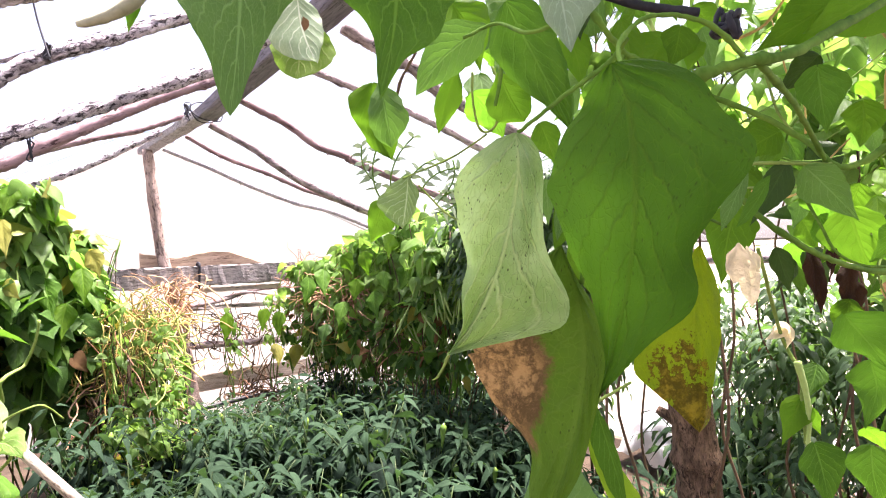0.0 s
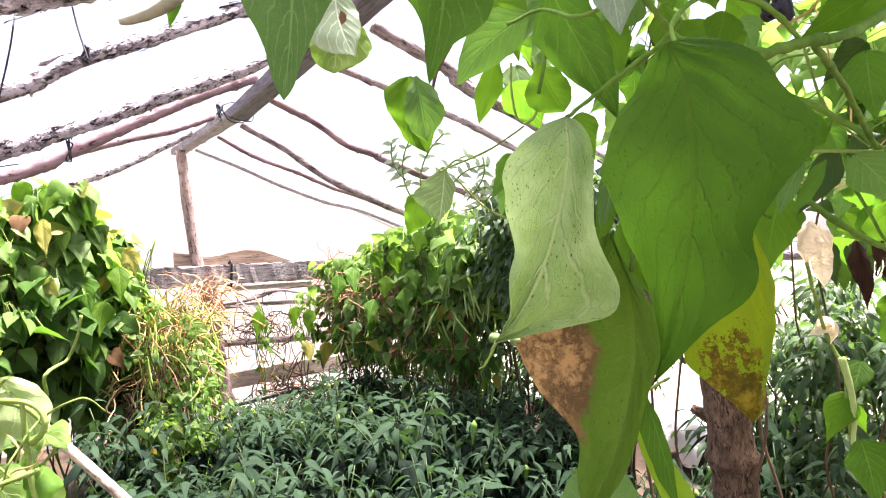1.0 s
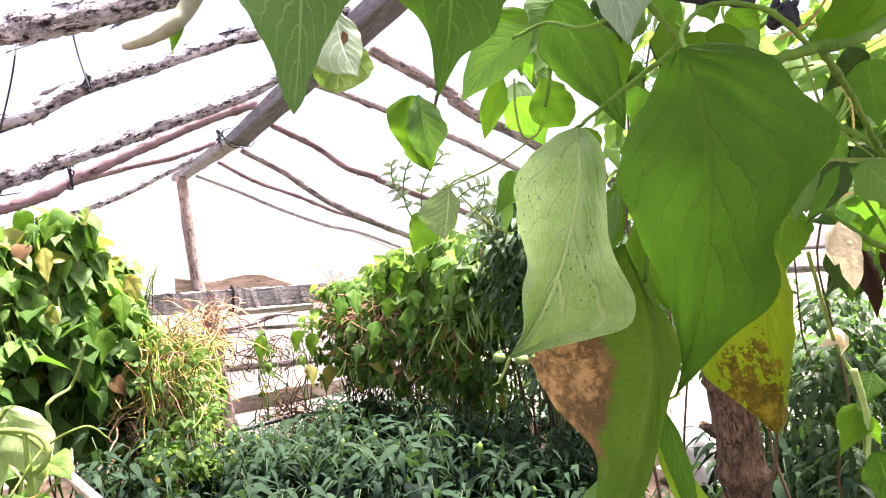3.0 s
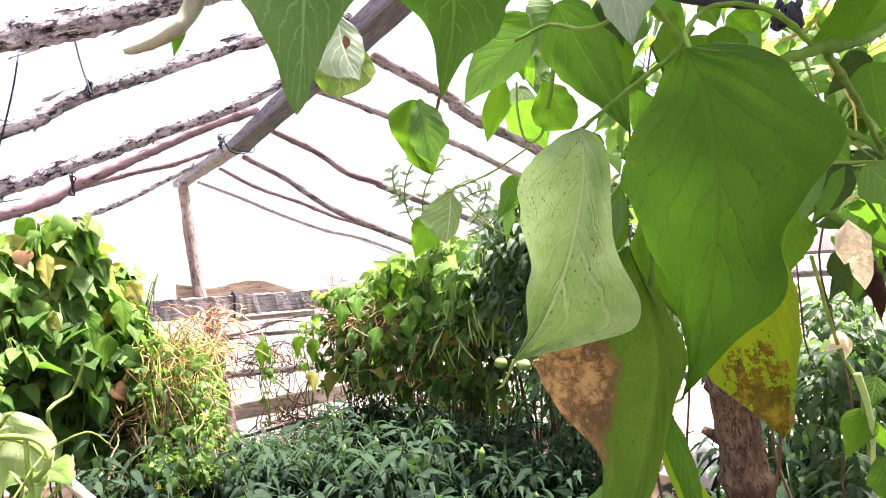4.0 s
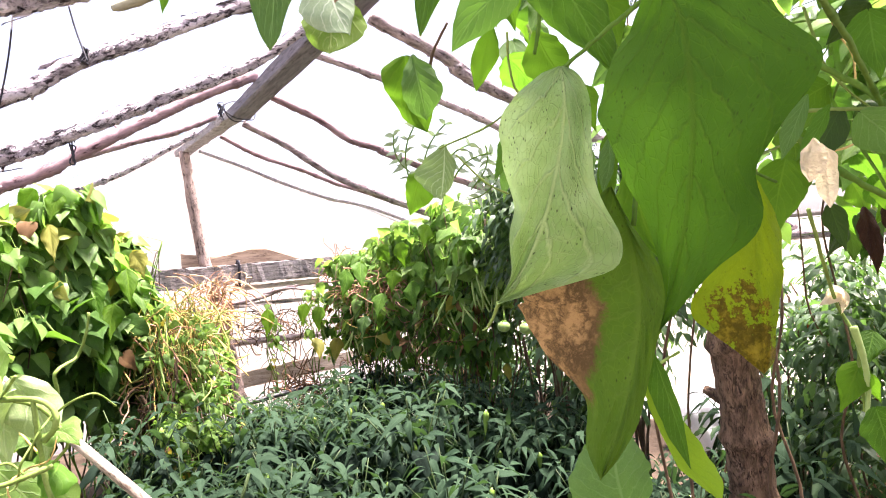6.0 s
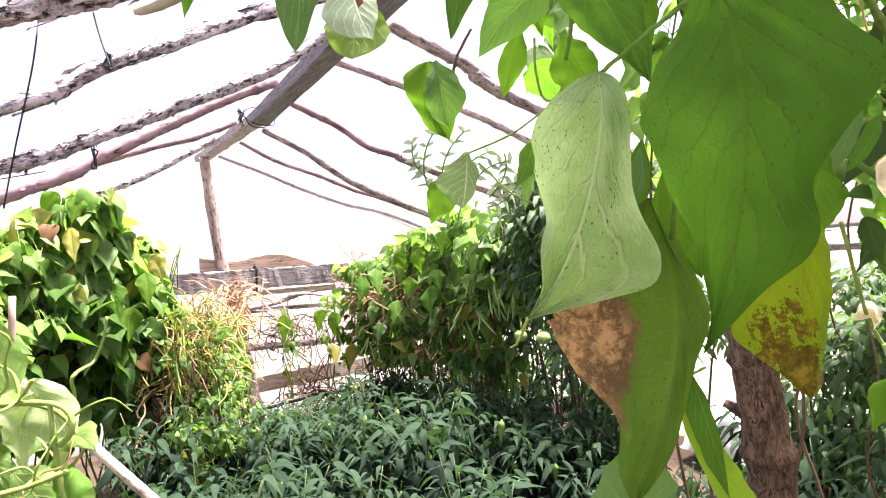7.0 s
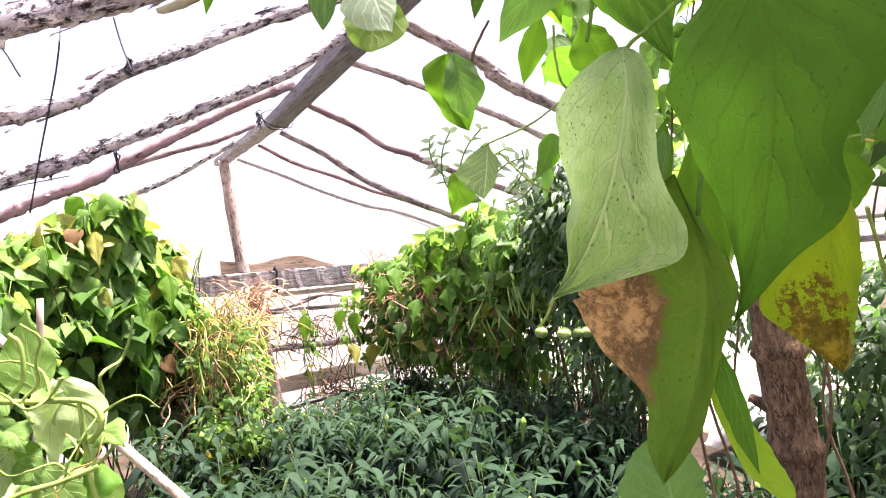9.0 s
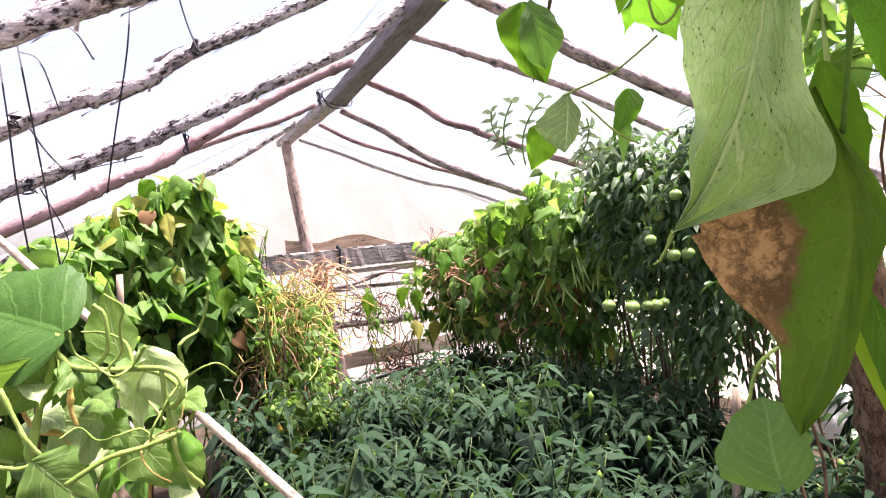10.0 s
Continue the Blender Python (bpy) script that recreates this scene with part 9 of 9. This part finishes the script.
blade('leaf', (1.3017, 2.4701, 1.8544), (1.3099, 2.4661, 1.8758), (1.3169, 2.4627, 1.8845), (-0.08, -0.98, -0.2), 0.0098, 0.0092, L_MINT, tomatoes[2], 0.3,0.1,0.05)
blade('leaf', (1.2912, 2.4748, 1.8862), (1.2703, 2.4847, 1.8837), (1.2542, 2.4924, 1.8728), (-0.51, -0.77, 0.38), 0.0091, 0.0118, L_MINT, tomatoes[2], 0.3,0.1,0.05)
blade('leaf', (1.2912, 2.4748, 1.8862), (1.3016, 2.4698, 1.9064), (1.3144, 2.4636, 1.9283), (-0.42, -0.91, -0.01), 0.0095, 0.0072, L_MINT, tomatoes[2], 0.3,0.1,0.05)
blade('leaf', (1.2872, 2.4764, 1.9212), (1.2662, 2.4863, 1.9214), (1.2436, 2.497, 1.9129), (-0.23, -0.74, -0.64), 0.0116, 0.0093, L_MINT, tomatoes[2], 0.3,0.1,0.05)
blade('leaf', (1.2872, 2.4764, 1.9212), (1.2997, 2.4704, 1.9398), (1.3115, 2.4647, 1.96), (-0.69, -0.69, 0.22), 0.0070, 0.0095, L_MINT, tomatoes[2], 0.3,0.1,0.05)
blade('leaf', (1.2903, 2.4747, 1.9579), (1.2695, 2.4845, 1.9609), (1.2521, 2.4927, 1.9543), (-0.41, -0.9, -0.17), 0.0085, 0.0134, L_MINT, tomatoes[2], 0.3,0.1,0.05)
blade('leaf', (1.2903, 2.4747, 1.9579), (1.3047, 2.4678, 1.9747), (1.3219, 2.4596, 1.9776), (0.05, -0.75, -0.66), 0.0102, 0.0112, L_MINT, tomatoes[2], 0.3,0.1,0.05)
stalk('stem', [(1.3398, 2.4525, 1.8047), (1.3182, 2.4625, 1.8269), (1.3017, 2.4701, 1.8544), (1.2912, 2.4748, 1.8862), (1.2872, 2.4764, 1.9212), (1.2903, 2.4747, 1.9579)], 0.0035, STEM_GREEN, tomatoes[2], 8, 1.0, 5)
blade('leaf', (1.636, 2.3123, 1.8604), (1.656, 2.3029, 1.8533), (1.6723, 2.2954, 1.837), (-0.24, -0.92, 0.3), 0.0129, 0.0128, L_MINT, tomatoes[2], 0.3,0.1,0.05)
blade('leaf', (1.636, 2.3123, 1.8604), (1.6191, 2.3204, 1.8466), (1.5989, 2.3302, 1.8184), (-0.64, -0.73, 0.25), 0.0097, 0.0117, L_MINT, tomatoes[2], 0.3,0.1,0.05)
blade('leaf', (1.6338, 2.3136, 1.8275), (1.653, 2.3047, 1.8178), (1.6826, 2.2909, 1.7966), (-0.61, -0.56, -0.55), 0.0117, 0.0094, L_MINT, tomatoes[2], 0.3,0.1,0.05)
blade('leaf', (1.6338, 2.3136, 1.8275), (1.6156, 2.3223, 1.8161), (1.5978, 2.3309, 1.794), (0.08, -0.85, -0.52), 0.0095, 0.0091, L_MINT, tomatoes[2], 0.3,0.1,0.05)
blade('leaf', (1.6246, 2.3182, 1.7952), (1.6425, 2.3098, 1.7831), (1.6564, 2.3035, 1.7606), (-0.76, -0.38, -0.53), 0.0087, 0.0073, L_MINT, tomatoes[2], 0.3,0.1,0.05)
blade('leaf', (1.6246, 2.3182, 1.7952), (1.6052, 2.3274, 1.7864), (1.5868, 2.3363, 1.7623), (-0.7, -0.44, 0.56), 0.0111, 0.0097, L_MINT, tomatoes[2], 0.3,0.1,0.05)
blade('leaf', (1.6084, 2.3261, 1.765), (1.6249, 2.3184, 1.7506), (1.6495, 2.307, 1.7271), (-0.72, -0.34, -0.61), 0.0078, 0.0114, L_MINT, tomatoes[2], 0.3,0.1,0.05)
blade('leaf', (1.6084, 2.3261, 1.765), (1.5882, 2.3357, 1.7587), (1.563, 2.3477, 1.7405), (-0.18, -0.88, -0.45), 0.0098, 0.0113, L_MINT, tomatoes[2], 0.3,0.1,0.05)
blade('leaf', (1.5857, 2.337, 1.7381), (1.6005, 2.3302, 1.7216), (1.6148, 2.3236, 1.6962), (-0.82, -0.36, -0.45), 0.0096, 0.0097, L_MINT, tomatoes[2], 0.3,0.1,0.05)
blade('leaf', (1.5857, 2.337, 1.7381), (1.5649, 2.3468, 1.7346), (1.5482, 2.3548, 1.7224), (-0.43, -0.9, 0.01), 0.0087, 0.0137, L_MINT, tomatoes[2], 0.3,0.1,0.05)
stalk('stem', [(1.6312, 2.3144, 1.8924), (1.636, 2.3123, 1.8604), (1.6338, 2.3136, 1.8275), (1.6246, 2.3182, 1.7952), (1.6084, 2.3261, 1.765), (1.5857, 2.337, 1.7381)], 0.0035, STEM_GREEN, tomatoes[2], 8, 1.0, 5)
blade('leaf', (1.6621, 2.3009, 1.7422), (1.6751, 2.295, 1.7239), (1.6818, 2.2921, 1.6895), (-0.36, -0.93, 0.02), 0.0130, 0.0127, L_MINT, tomatoes[2], 0.3,0.1,0.05)
blade('leaf', (1.6621, 2.3009, 1.7422), (1.6411, 2.3108, 1.7415), (1.6125, 2.3244, 1.7324), (-0.44, -0.68, 0.58), 0.0079, 0.0130, L_MINT, tomatoes[2], 0.3,0.1,0.05)
blade('leaf', (1.6435, 2.3099, 1.7165), (1.6544, 2.3049, 1.6966), (1.6616, 2.3018, 1.6588), (0.33, -0.91, 0.23), 0.0071, 0.0091, L_MINT, tomatoes[2], 0.3,0.1,0.05)
blade('leaf', (1.6435, 2.3099, 1.7165), (1.6226, 2.3198, 1.7186), (1.6058, 2.3278, 1.7109), (-0.24, -0.72, -0.65), 0.0120, 0.0090, L_MINT, tomatoes[2], 0.3,0.1,0.05)
blade('leaf', (1.6194, 2.3214, 1.6957), (1.6281, 2.3175, 1.6746), (1.6339, 2.315, 1.6461), (0.17, -0.97, 0.18), 0.0130, 0.0112, L_MINT, tomatoes[2], 0.3,0.1,0.05)
blade('leaf', (1.6194, 2.3214, 1.6957), (1.5988, 2.3311, 1.7005), (1.5717, 2.3439, 1.697), (-0.41, -0.88, 0.23), 0.0101, 0.0106, L_MINT, tomatoes[2], 0.3,0.1,0.05)
blade('leaf', (1.5906, 2.3352, 1.6809), (1.5969, 2.3324, 1.6588), (1.6055, 2.3286, 1.6248), (-0.77, -0.63, -0.13), 0.0114, 0.0102, L_MINT, tomatoes[2], 0.3,0.1,0.05)
blade('leaf', (1.5906, 2.3352, 1.6809), (1.5707, 2.3445, 1.6884), (1.5503, 2.3541, 1.6867), (-0.42, -0.74, -0.53), 0.0106, 0.0119, L_MINT, tomatoes[2], 0.3,0.1,0.05)
blade('leaf', (1.558, 2.3506, 1.673), (1.5619, 2.3489, 1.6501), (1.5678, 2.3464, 1.6157), (-0.99, -0.02, -0.17), 0.0129, 0.0118, L_MINT, tomatoes[2], 0.3,0.1,0.05)
blade('leaf', (1.558, 2.3506, 1.673), (1.5391, 2.3594, 1.683), (1.5139, 2.3713, 1.6846), (-0.3, -0.87, 0.4), 0.0098, 0.0112, L_MINT, tomatoes[2], 0.3,0.1,0.05)
stalk('stem', [(1.6745, 2.2949, 1.7717), (1.6621, 2.3009, 1.7422), (1.6435, 2.3099, 1.7165), (1.6194, 2.3214, 1.6957), (1.5906, 2.3352, 1.6809), (1.558, 2.3506, 1.673)], 0.0035, STEM_GREEN, tomatoes[2], 8, 1.0, 5)
blade('leaf', (1.5851, 2.3373, 1.7357), (1.5784, 2.3403, 1.7578), (1.5669, 2.3457, 1.7652), (-0.86, -0.13, -0.49), 0.0074, 0.0077, L_MINT, tomatoes[2], 0.3,0.1,0.05)
blade('leaf', (1.5851, 2.3373, 1.7357), (1.6051, 2.3279, 1.7287), (1.6176, 2.3221, 1.715), (-0.6, -0.66, -0.46), 0.0087, 0.0078, L_MINT, tomatoes[2], 0.3,0.1,0.05)
blade('leaf', (1.6104, 2.3252, 1.753), (1.6062, 2.3271, 1.7758), (1.6009, 2.3293, 1.802), (0.29, -0.95, 0.14), 0.0137, 0.0122, L_MINT, tomatoes[2], 0.3,0.1,0.05)
blade('leaf', (1.6104, 2.3252, 1.753), (1.6296, 2.3163, 1.7434), (1.6407, 2.3111, 1.7265), (-0.15, -0.93, 0.32), 0.0134, 0.0103, L_MINT, tomatoes[2], 0.3,0.1,0.05)
blade('leaf', (1.6395, 2.3114, 1.7637), (1.6377, 2.3121, 1.7868), (1.6341, 2.3137, 1.8014), (-0.92, -0.38, -0.11), 0.0107, 0.0092, L_MINT, tomatoes[2], 0.3,0.1,0.05)
blade('leaf', (1.6395, 2.3114, 1.7637), (1.6574, 2.3031, 1.7515), (1.6686, 2.298, 1.7286), (-0.77, -0.44, -0.47), 0.0136, 0.0138, L_MINT, tomatoes[2], 0.3,0.1,0.05)
blade('leaf', (1.6712, 2.2965, 1.7669), (1.6719, 2.2959, 1.7901), (1.6714, 2.2961, 1.8033), (-0.41, -0.91, -0.01), 0.0090, 0.0134, L_MINT, tomatoes[2], 0.3,0.1,0.05)
blade('leaf', (1.6712, 2.2965, 1.7669), (1.6877, 2.2888, 1.7525), (1.7086, 2.2791, 1.7333), (-0.69, -0.53, -0.5), 0.0086, 0.0103, L_MINT, tomatoes[2], 0.3,0.1,0.05)
blade('leaf', (1.7043, 2.2809, 1.7623), (1.7076, 2.2792, 1.7853), (1.7114, 2.2772, 1.8071), (0.12, -0.99, -0.1), 0.0093, 0.0096, L_MINT, tomatoes[2], 0.3,0.1,0.05)
blade('leaf', (1.7043, 2.2809, 1.7623), (1.7191, 2.274, 1.7459), (1.7426, 2.2631, 1.7179), (-0.6, -0.77, -0.21), 0.0083, 0.0113, L_MINT, tomatoes[2], 0.3,0.1,0.05)
stalk('stem', [(1.5645, 2.3472, 1.7126), (1.5851, 2.3373, 1.7357), (1.6104, 2.3252, 1.753), (1.6395, 2.3114, 1.7637), (1.6712, 2.2965, 1.7669), (1.7043, 2.2809, 1.7623)], 0.0035, STEM_GREEN, tomatoes[2], 8, 1.0, 5)
blade('leaf', (1.5237, 2.3658, 1.7961), (1.5132, 2.3706, 1.8163), (1.5022, 2.3758, 1.8239), (-0.81, -0.25, -0.54), 0.0096, 0.0112, L_MINT, tomatoes[2], 0.3,0.1,0.05)
blade('leaf', (1.5237, 2.3658, 1.7961), (1.5445, 2.356, 1.7936), (1.5676, 2.3452, 1.7813), (-0.42, -0.91, 0.02), 0.0122, 0.0087, L_MINT, tomatoes[2], 0.3,0.1,0.05)
blade('leaf', (1.5484, 2.3539, 1.8219), (1.5402, 2.3577, 1.8433), (1.5347, 2.3601, 1.862), (-0.49, -0.87, -0.03), 0.0114, 0.0082, L_MINT, tomatoes[2], 0.3,0.1,0.05)
blade('leaf', (1.5484, 2.3539, 1.8219), (1.5689, 2.3443, 1.8166), (1.5927, 2.3332, 1.8011), (-0.38, -0.92, 0.12), 0.0096, 0.0091, L_MINT, tomatoes[2], 0.3,0.1,0.05)
blade('leaf', (1.5788, 2.3395, 1.8411), (1.5729, 2.3421, 1.8634), (1.5617, 2.3473, 1.8754), (-0.88, -0.28, -0.38), 0.0105, 0.0102, L_MINT, tomatoes[2], 0.3,0.1,0.05)
blade('leaf', (1.5788, 2.3395, 1.8411), (1.5985, 2.3302, 1.8332), (1.6177, 2.3213, 1.8171), (-0.37, -0.92, 0.1), 0.0092, 0.0095, L_MINT, tomatoes[2], 0.3,0.1,0.05)
blade('leaf', (1.6136, 2.323, 1.8527), (1.6102, 2.3244, 1.8756), (1.6031, 2.3277, 1.8873), (-0.74, -0.66, -0.14), 0.0093, 0.0115, L_MINT, tomatoes[2], 0.3,0.1,0.05)
blade('leaf', (1.6136, 2.323, 1.8527), (1.6323, 2.3142, 1.8422), (1.6525, 2.3049, 1.8201), (-0.03, -0.89, 0.46), 0.0075, 0.0116, L_MINT, tomatoes[2], 0.3,0.1,0.05)
blade('leaf', (1.6516, 2.305, 1.8559), (1.6507, 2.3053, 1.8791), (1.6502, 2.3053, 1.9024), (-0.97, -0.25, -0.03), 0.0139, 0.0117, L_MINT, tomatoes[2], 0.3,0.1,0.05)
blade('leaf', (1.6516, 2.305, 1.8559), (1.6691, 2.2969, 1.843), (1.6867, 2.2887, 1.8221), (-0.15, -0.94, 0.3), 0.0128, 0.0086, L_MINT, tomatoes[2], 0.3,0.1,0.05)
stalk('stem', [(1.5053, 2.3747, 1.7651), (1.5237, 2.3658, 1.7961), (1.5484, 2.3539, 1.8219), (1.5788, 2.3395, 1.8411), (1.6136, 2.323, 1.8527), (1.6516, 2.305, 1.8559)], 0.0035, STEM_GREEN, tomatoes[2], 8, 1.0, 5)


# ---- twine hanging from the roof ----
tagged(stalk("strap", [(1.49, 6.045, 1.27), (1.495, 6.04, 1.38), (1.50, 6.045, 1.485), (1.50, 6.135, 1.485), (1.495, 6.14, 1.38), (1.49, 6.135, 1.27)], 0.011, TWINE, None, 16, 1.0, 5), "black strap wound round the thick gable board", "strap", "roof ties")
tagged(stalk("twine", [(0.0097, 2.251, 2.3199), (-0.0212, 2.3041, 2.1317), (-0.0812, 2.4121, 1.9114), (-0.1296, 2.5159, 1.7272)], 0.0028, TWINE, None, 14, 1.0, 5), "thin black twine tied to a roof pole", "twine", "roof twine")
tagged(stalk("twine", [(0.1351, 2.2417, 2.3051), (0.1521, 2.2328, 2.2074), (0.1741, 2.2002, 2.1059)], 0.0028, TWINE, None, 14, 1.0, 5), "thin black twine tied to a roof pole", "twine", "roof twine")
tagged(stalk("twine", [(-0.3601, 2.3163, 2.1645), (-0.3585, 2.3549, 1.927), (-0.3619, 2.3966, 1.7483), (-0.3549, 2.4336, 1.5521)], 0.0028, TWINE, None, 14, 1.0, 5), "thin black twine tied to a roof pole", "twine", "roof twine")
tagged(stalk("twine", [(-0.3019, 2.2487, 2.1681), (-0.2916, 2.3265, 1.9026), (-0.2827, 2.363, 1.722), (-0.2692, 2.3965, 1.4812)], 0.0028, TWINE, None, 14, 1.0, 5), "thin black twine tied to a roof pole", "twine", "roof twine")
tagged(stalk("twine", [(-0.211, 2.211, 2.1881), (-0.1483, 2.1841, 2.1503), (-0.1054, 2.1647, 2.065)], 0.0028, TWINE, None, 14, 1.0, 5), "thin black twine tied to a roof pole", "twine", "roof twine")
tagged(stalk("twine", [(-0.3058, 2.3365, 2.1352), (-0.2556, 2.3148, 2.0992), (-0.2169, 2.2961, 1.9525)], 0.0028, TWINE, None, 14, 1.0, 5), "thin black twine tied to a roof pole", "twine", "roof twine")
tagged(stalk("twine", [(-0.3045, 2.3429, 1.9145), (-0.2685, 2.3266, 1.8431), (-0.2252, 2.3075, 1.7826)], 0.0028, TWINE, None, 14, 1.0, 5), "thin black twine tied to a roof pole", "twine", "roof twine")
tagged(stalk("twine", [(-0.4388, 2.4713, 1.7011), (-0.3188, 2.4224, 1.7743), (-0.1965, 2.4584, 1.7981), (-0.0109, 2.4681, 1.8354)], 0.0018, TWINE, None, 14, 1.0, 5), "thin black twine tied to a roof pole", "twine", "roof twine")
tagged(stalk("twine", [(-0.3056, 2.4164, 1.7467), (-0.252, 2.4779, 1.5874), (-0.2811, 2.4886, 1.5003)], 0.0020, TWINE, None, 14, 1.0, 5), "thin black twine tied to a roof pole", "twine", "roof twine")
tagged(stalk("twine", [(0.2764, 4.5559, 2.0117), (0.3119, 4.5414, 1.7235), (0.379, 4.5118, 1.4677)], 0.0015, TWINE, None, 14, 1.0, 5), "thin black twine tied to a roof pole", "twine", "roof twine")
tagged(stalk("wire_tie", [(1.029, 4.1847, 2.3892), (1.0022, 4.2105, 2.4653), (1.0318, 4.1779, 2.4607), (0.9956, 4.2047, 2.3986), (1.0255, 4.205, 2.3826), (0.9954, 4.1913, 2.4061), (1.0278, 4.2012, 2.3653), (0.9997, 4.1787, 2.3722), (1.0223, 4.2115, 2.4242), (0.9981, 4.1797, 2.415), (1.0181, 4.2138, 2.4197), (1.022, 4.1784, 2.4267), (1.0116, 4.2131, 2.464), (1.0178, 4.1888, 2.371), (0.9962, 4.2002, 2.46), (1.029, 4.1893, 2.4338), (1.0035, 4.202, 2.4586), (1.0307, 4.2, 2.428), (0.9902, 4.1937, 2.3979), (1.0331, 4.1954, 2.4351), (1.0003, 4.1782, 2.3966), (1.0202, 4.2128, 2.3951), (1.0083, 4.1745, 2.4469), (1.0177, 4.2125, 2.4655)], 0.003, TWINE, None, 40, 1.0, 4), 'black wire lashed round the ridge beam', "wire tie", "roof ties")
tagged(stalk("wire_tie", [(0.1894, 2.3913, 2.1623), (0.1805, 2.4113, 2.1694), (0.1898, 2.3868, 2.1984), (0.1739, 2.3962, 2.1778), (0.1905, 2.4119, 2.1559), (0.1698, 2.3924, 2.172), (0.1952, 2.4088, 2.2006), (0.1698, 2.3839, 2.1563), (0.1908, 2.4168, 2.1738), (0.1781, 2.3795, 2.2029), (0.187, 2.4168, 2.1737), (0.1755, 2.3815, 2.1565)], 0.003, TWINE, None, 40, 1.0, 4), 'black wire tie round a rafter', "wire tie", "roof ties")
tagged(stalk("wire_tie", [(0.1457, 2.894, 1.9187), (0.1481, 2.9126, 2.0071), (0.1561, 2.8979, 1.9916), (0.145, 2.9025, 2.0162), (0.1502, 2.902, 1.928), (0.1375, 2.8896, 1.9872), (0.1528, 2.9137, 1.9142), (0.1336, 2.8903, 1.915), (0.1588, 2.9182, 1.9739), (0.1382, 2.8859, 1.9777), (0.1514, 2.9223, 1.9447), (0.1447, 2.8869, 1.9406)], 0.003, TWINE, None, 40, 1.0, 4), 'black wire tie joining two rafters', "wire tie", "roof ties")
tagged(stalk("wire_tie", [(0.6726, 2.8641, 2.2588), (0.659, 2.8863, 2.2322), (0.6729, 2.8645, 2.256), (0.6536, 2.8756, 2.2599), (0.6812, 2.8868, 2.2572), (0.6549, 2.8776, 2.2239)], 0.003, TWINE, None, 40, 1.0, 4), 'black wire tie round a rafter', "wire tie", "roof ties")
tagged(stalk("wire_tie", [(-0.3103, 2.3846, 1.7702), (-0.3468, 2.4033, 1.7445), (-0.3132, 2.3816, 1.7513), (-0.3471, 2.4065, 1.7431), (-0.3095, 2.3976, 1.7559), (-0.3477, 2.3834, 1.7476), (-0.3165, 2.4019, 1.7385), (-0.3372, 2.3753, 1.7369), (-0.3206, 2.4121, 1.7653), (-0.3381, 2.3758, 1.7489), (-0.335, 2.4137, 1.7694), (-0.328, 2.3748, 1.77), (-0.3374, 2.4067, 1.7458), (-0.3154, 2.3796, 1.7295), (-0.3493, 2.3979, 1.7284), (-0.3131, 2.3834, 1.7648), (-0.3402, 2.4032, 1.7639), (-0.3092, 2.3947, 1.726)], 0.003, TWINE, None, 40, 1.0, 4), 'tangle of black twine on a rafter', "wire tie", "roof ties")
tagged(stalk("wire_tie", [(-0.3345, 2.3389, 1.9183), (-0.3552, 2.3555, 1.9176), (-0.3329, 2.3485, 1.9293), (-0.3525, 2.3531, 1.9464), (-0.3256, 2.3575, 1.9491), (-0.3584, 2.3371, 1.951), (-0.3326, 2.3657, 1.9483), (-0.3581, 2.3397, 1.9289), (-0.3313, 2.3632, 1.9192), (-0.3433, 2.3297, 1.9302), (-0.3433, 2.3684, 1.9516), (-0.3424, 2.3288, 1.9498)], 0.003, TWINE, None, 40, 1.0, 4), 'tangle of black twine on a rafter', "wire tie", "roof ties")


tagged(stalk("wire_tie", [(1.04, 4.28, 2.45), (1.11, 4.30, 2.405), (1.19, 4.34, 2.400), (1.26, 4.36, 2.41), (1.265, 4.38, 2.50), (1.19, 4.36, 2.515), (1.11, 4.32, 2.505), (1.05, 4.27, 2.46), (1.11, 4.36, 2.402), (1.20, 4.40, 2.398), (1.262, 4.42, 2.43)], 0.004, TWINE, None, 30, 1.0, 5), 'black wire looped under the ridge beam', "wire tie", "roof ties")


# ---- a truss of green tomatoes in the row ----
tomato_fruit(tomatoes[1], (2.048, 2.360, 1.296), 0.030, TOM_GREEN, None)
tomato_fruit(tomatoes[1], (2.130, 2.360, 1.295), 0.030, TOM_GREEN, None)
tomato_fruit(tomatoes[1], (2.089, 2.360, 1.556), 0.028, TOM_GREEN, None)
tomato_fruit(tomatoes[1], (1.931, 2.360, 1.373), 0.026, TOM_GREEN, None)
tomato_fruit(tomatoes[1], (1.803, 2.360, 1.102), 0.032, TOM_GREEN, None)
tomato_fruit(tomatoes[1], (1.928, 2.360, 1.095), 0.028, TOM_GREEN, None)
tomato_fruit(tomatoes[1], (1.880, 2.360, 1.099), 0.024, TOM_GREEN, None)
tomato_fruit(tomatoes[1], (1.685, 2.360, 1.125), 0.028, TOM_GREEN, None)
tomato_fruit(tomatoes[1], (1.971, 2.360, 1.099), 0.024, TOM_GREEN, None)
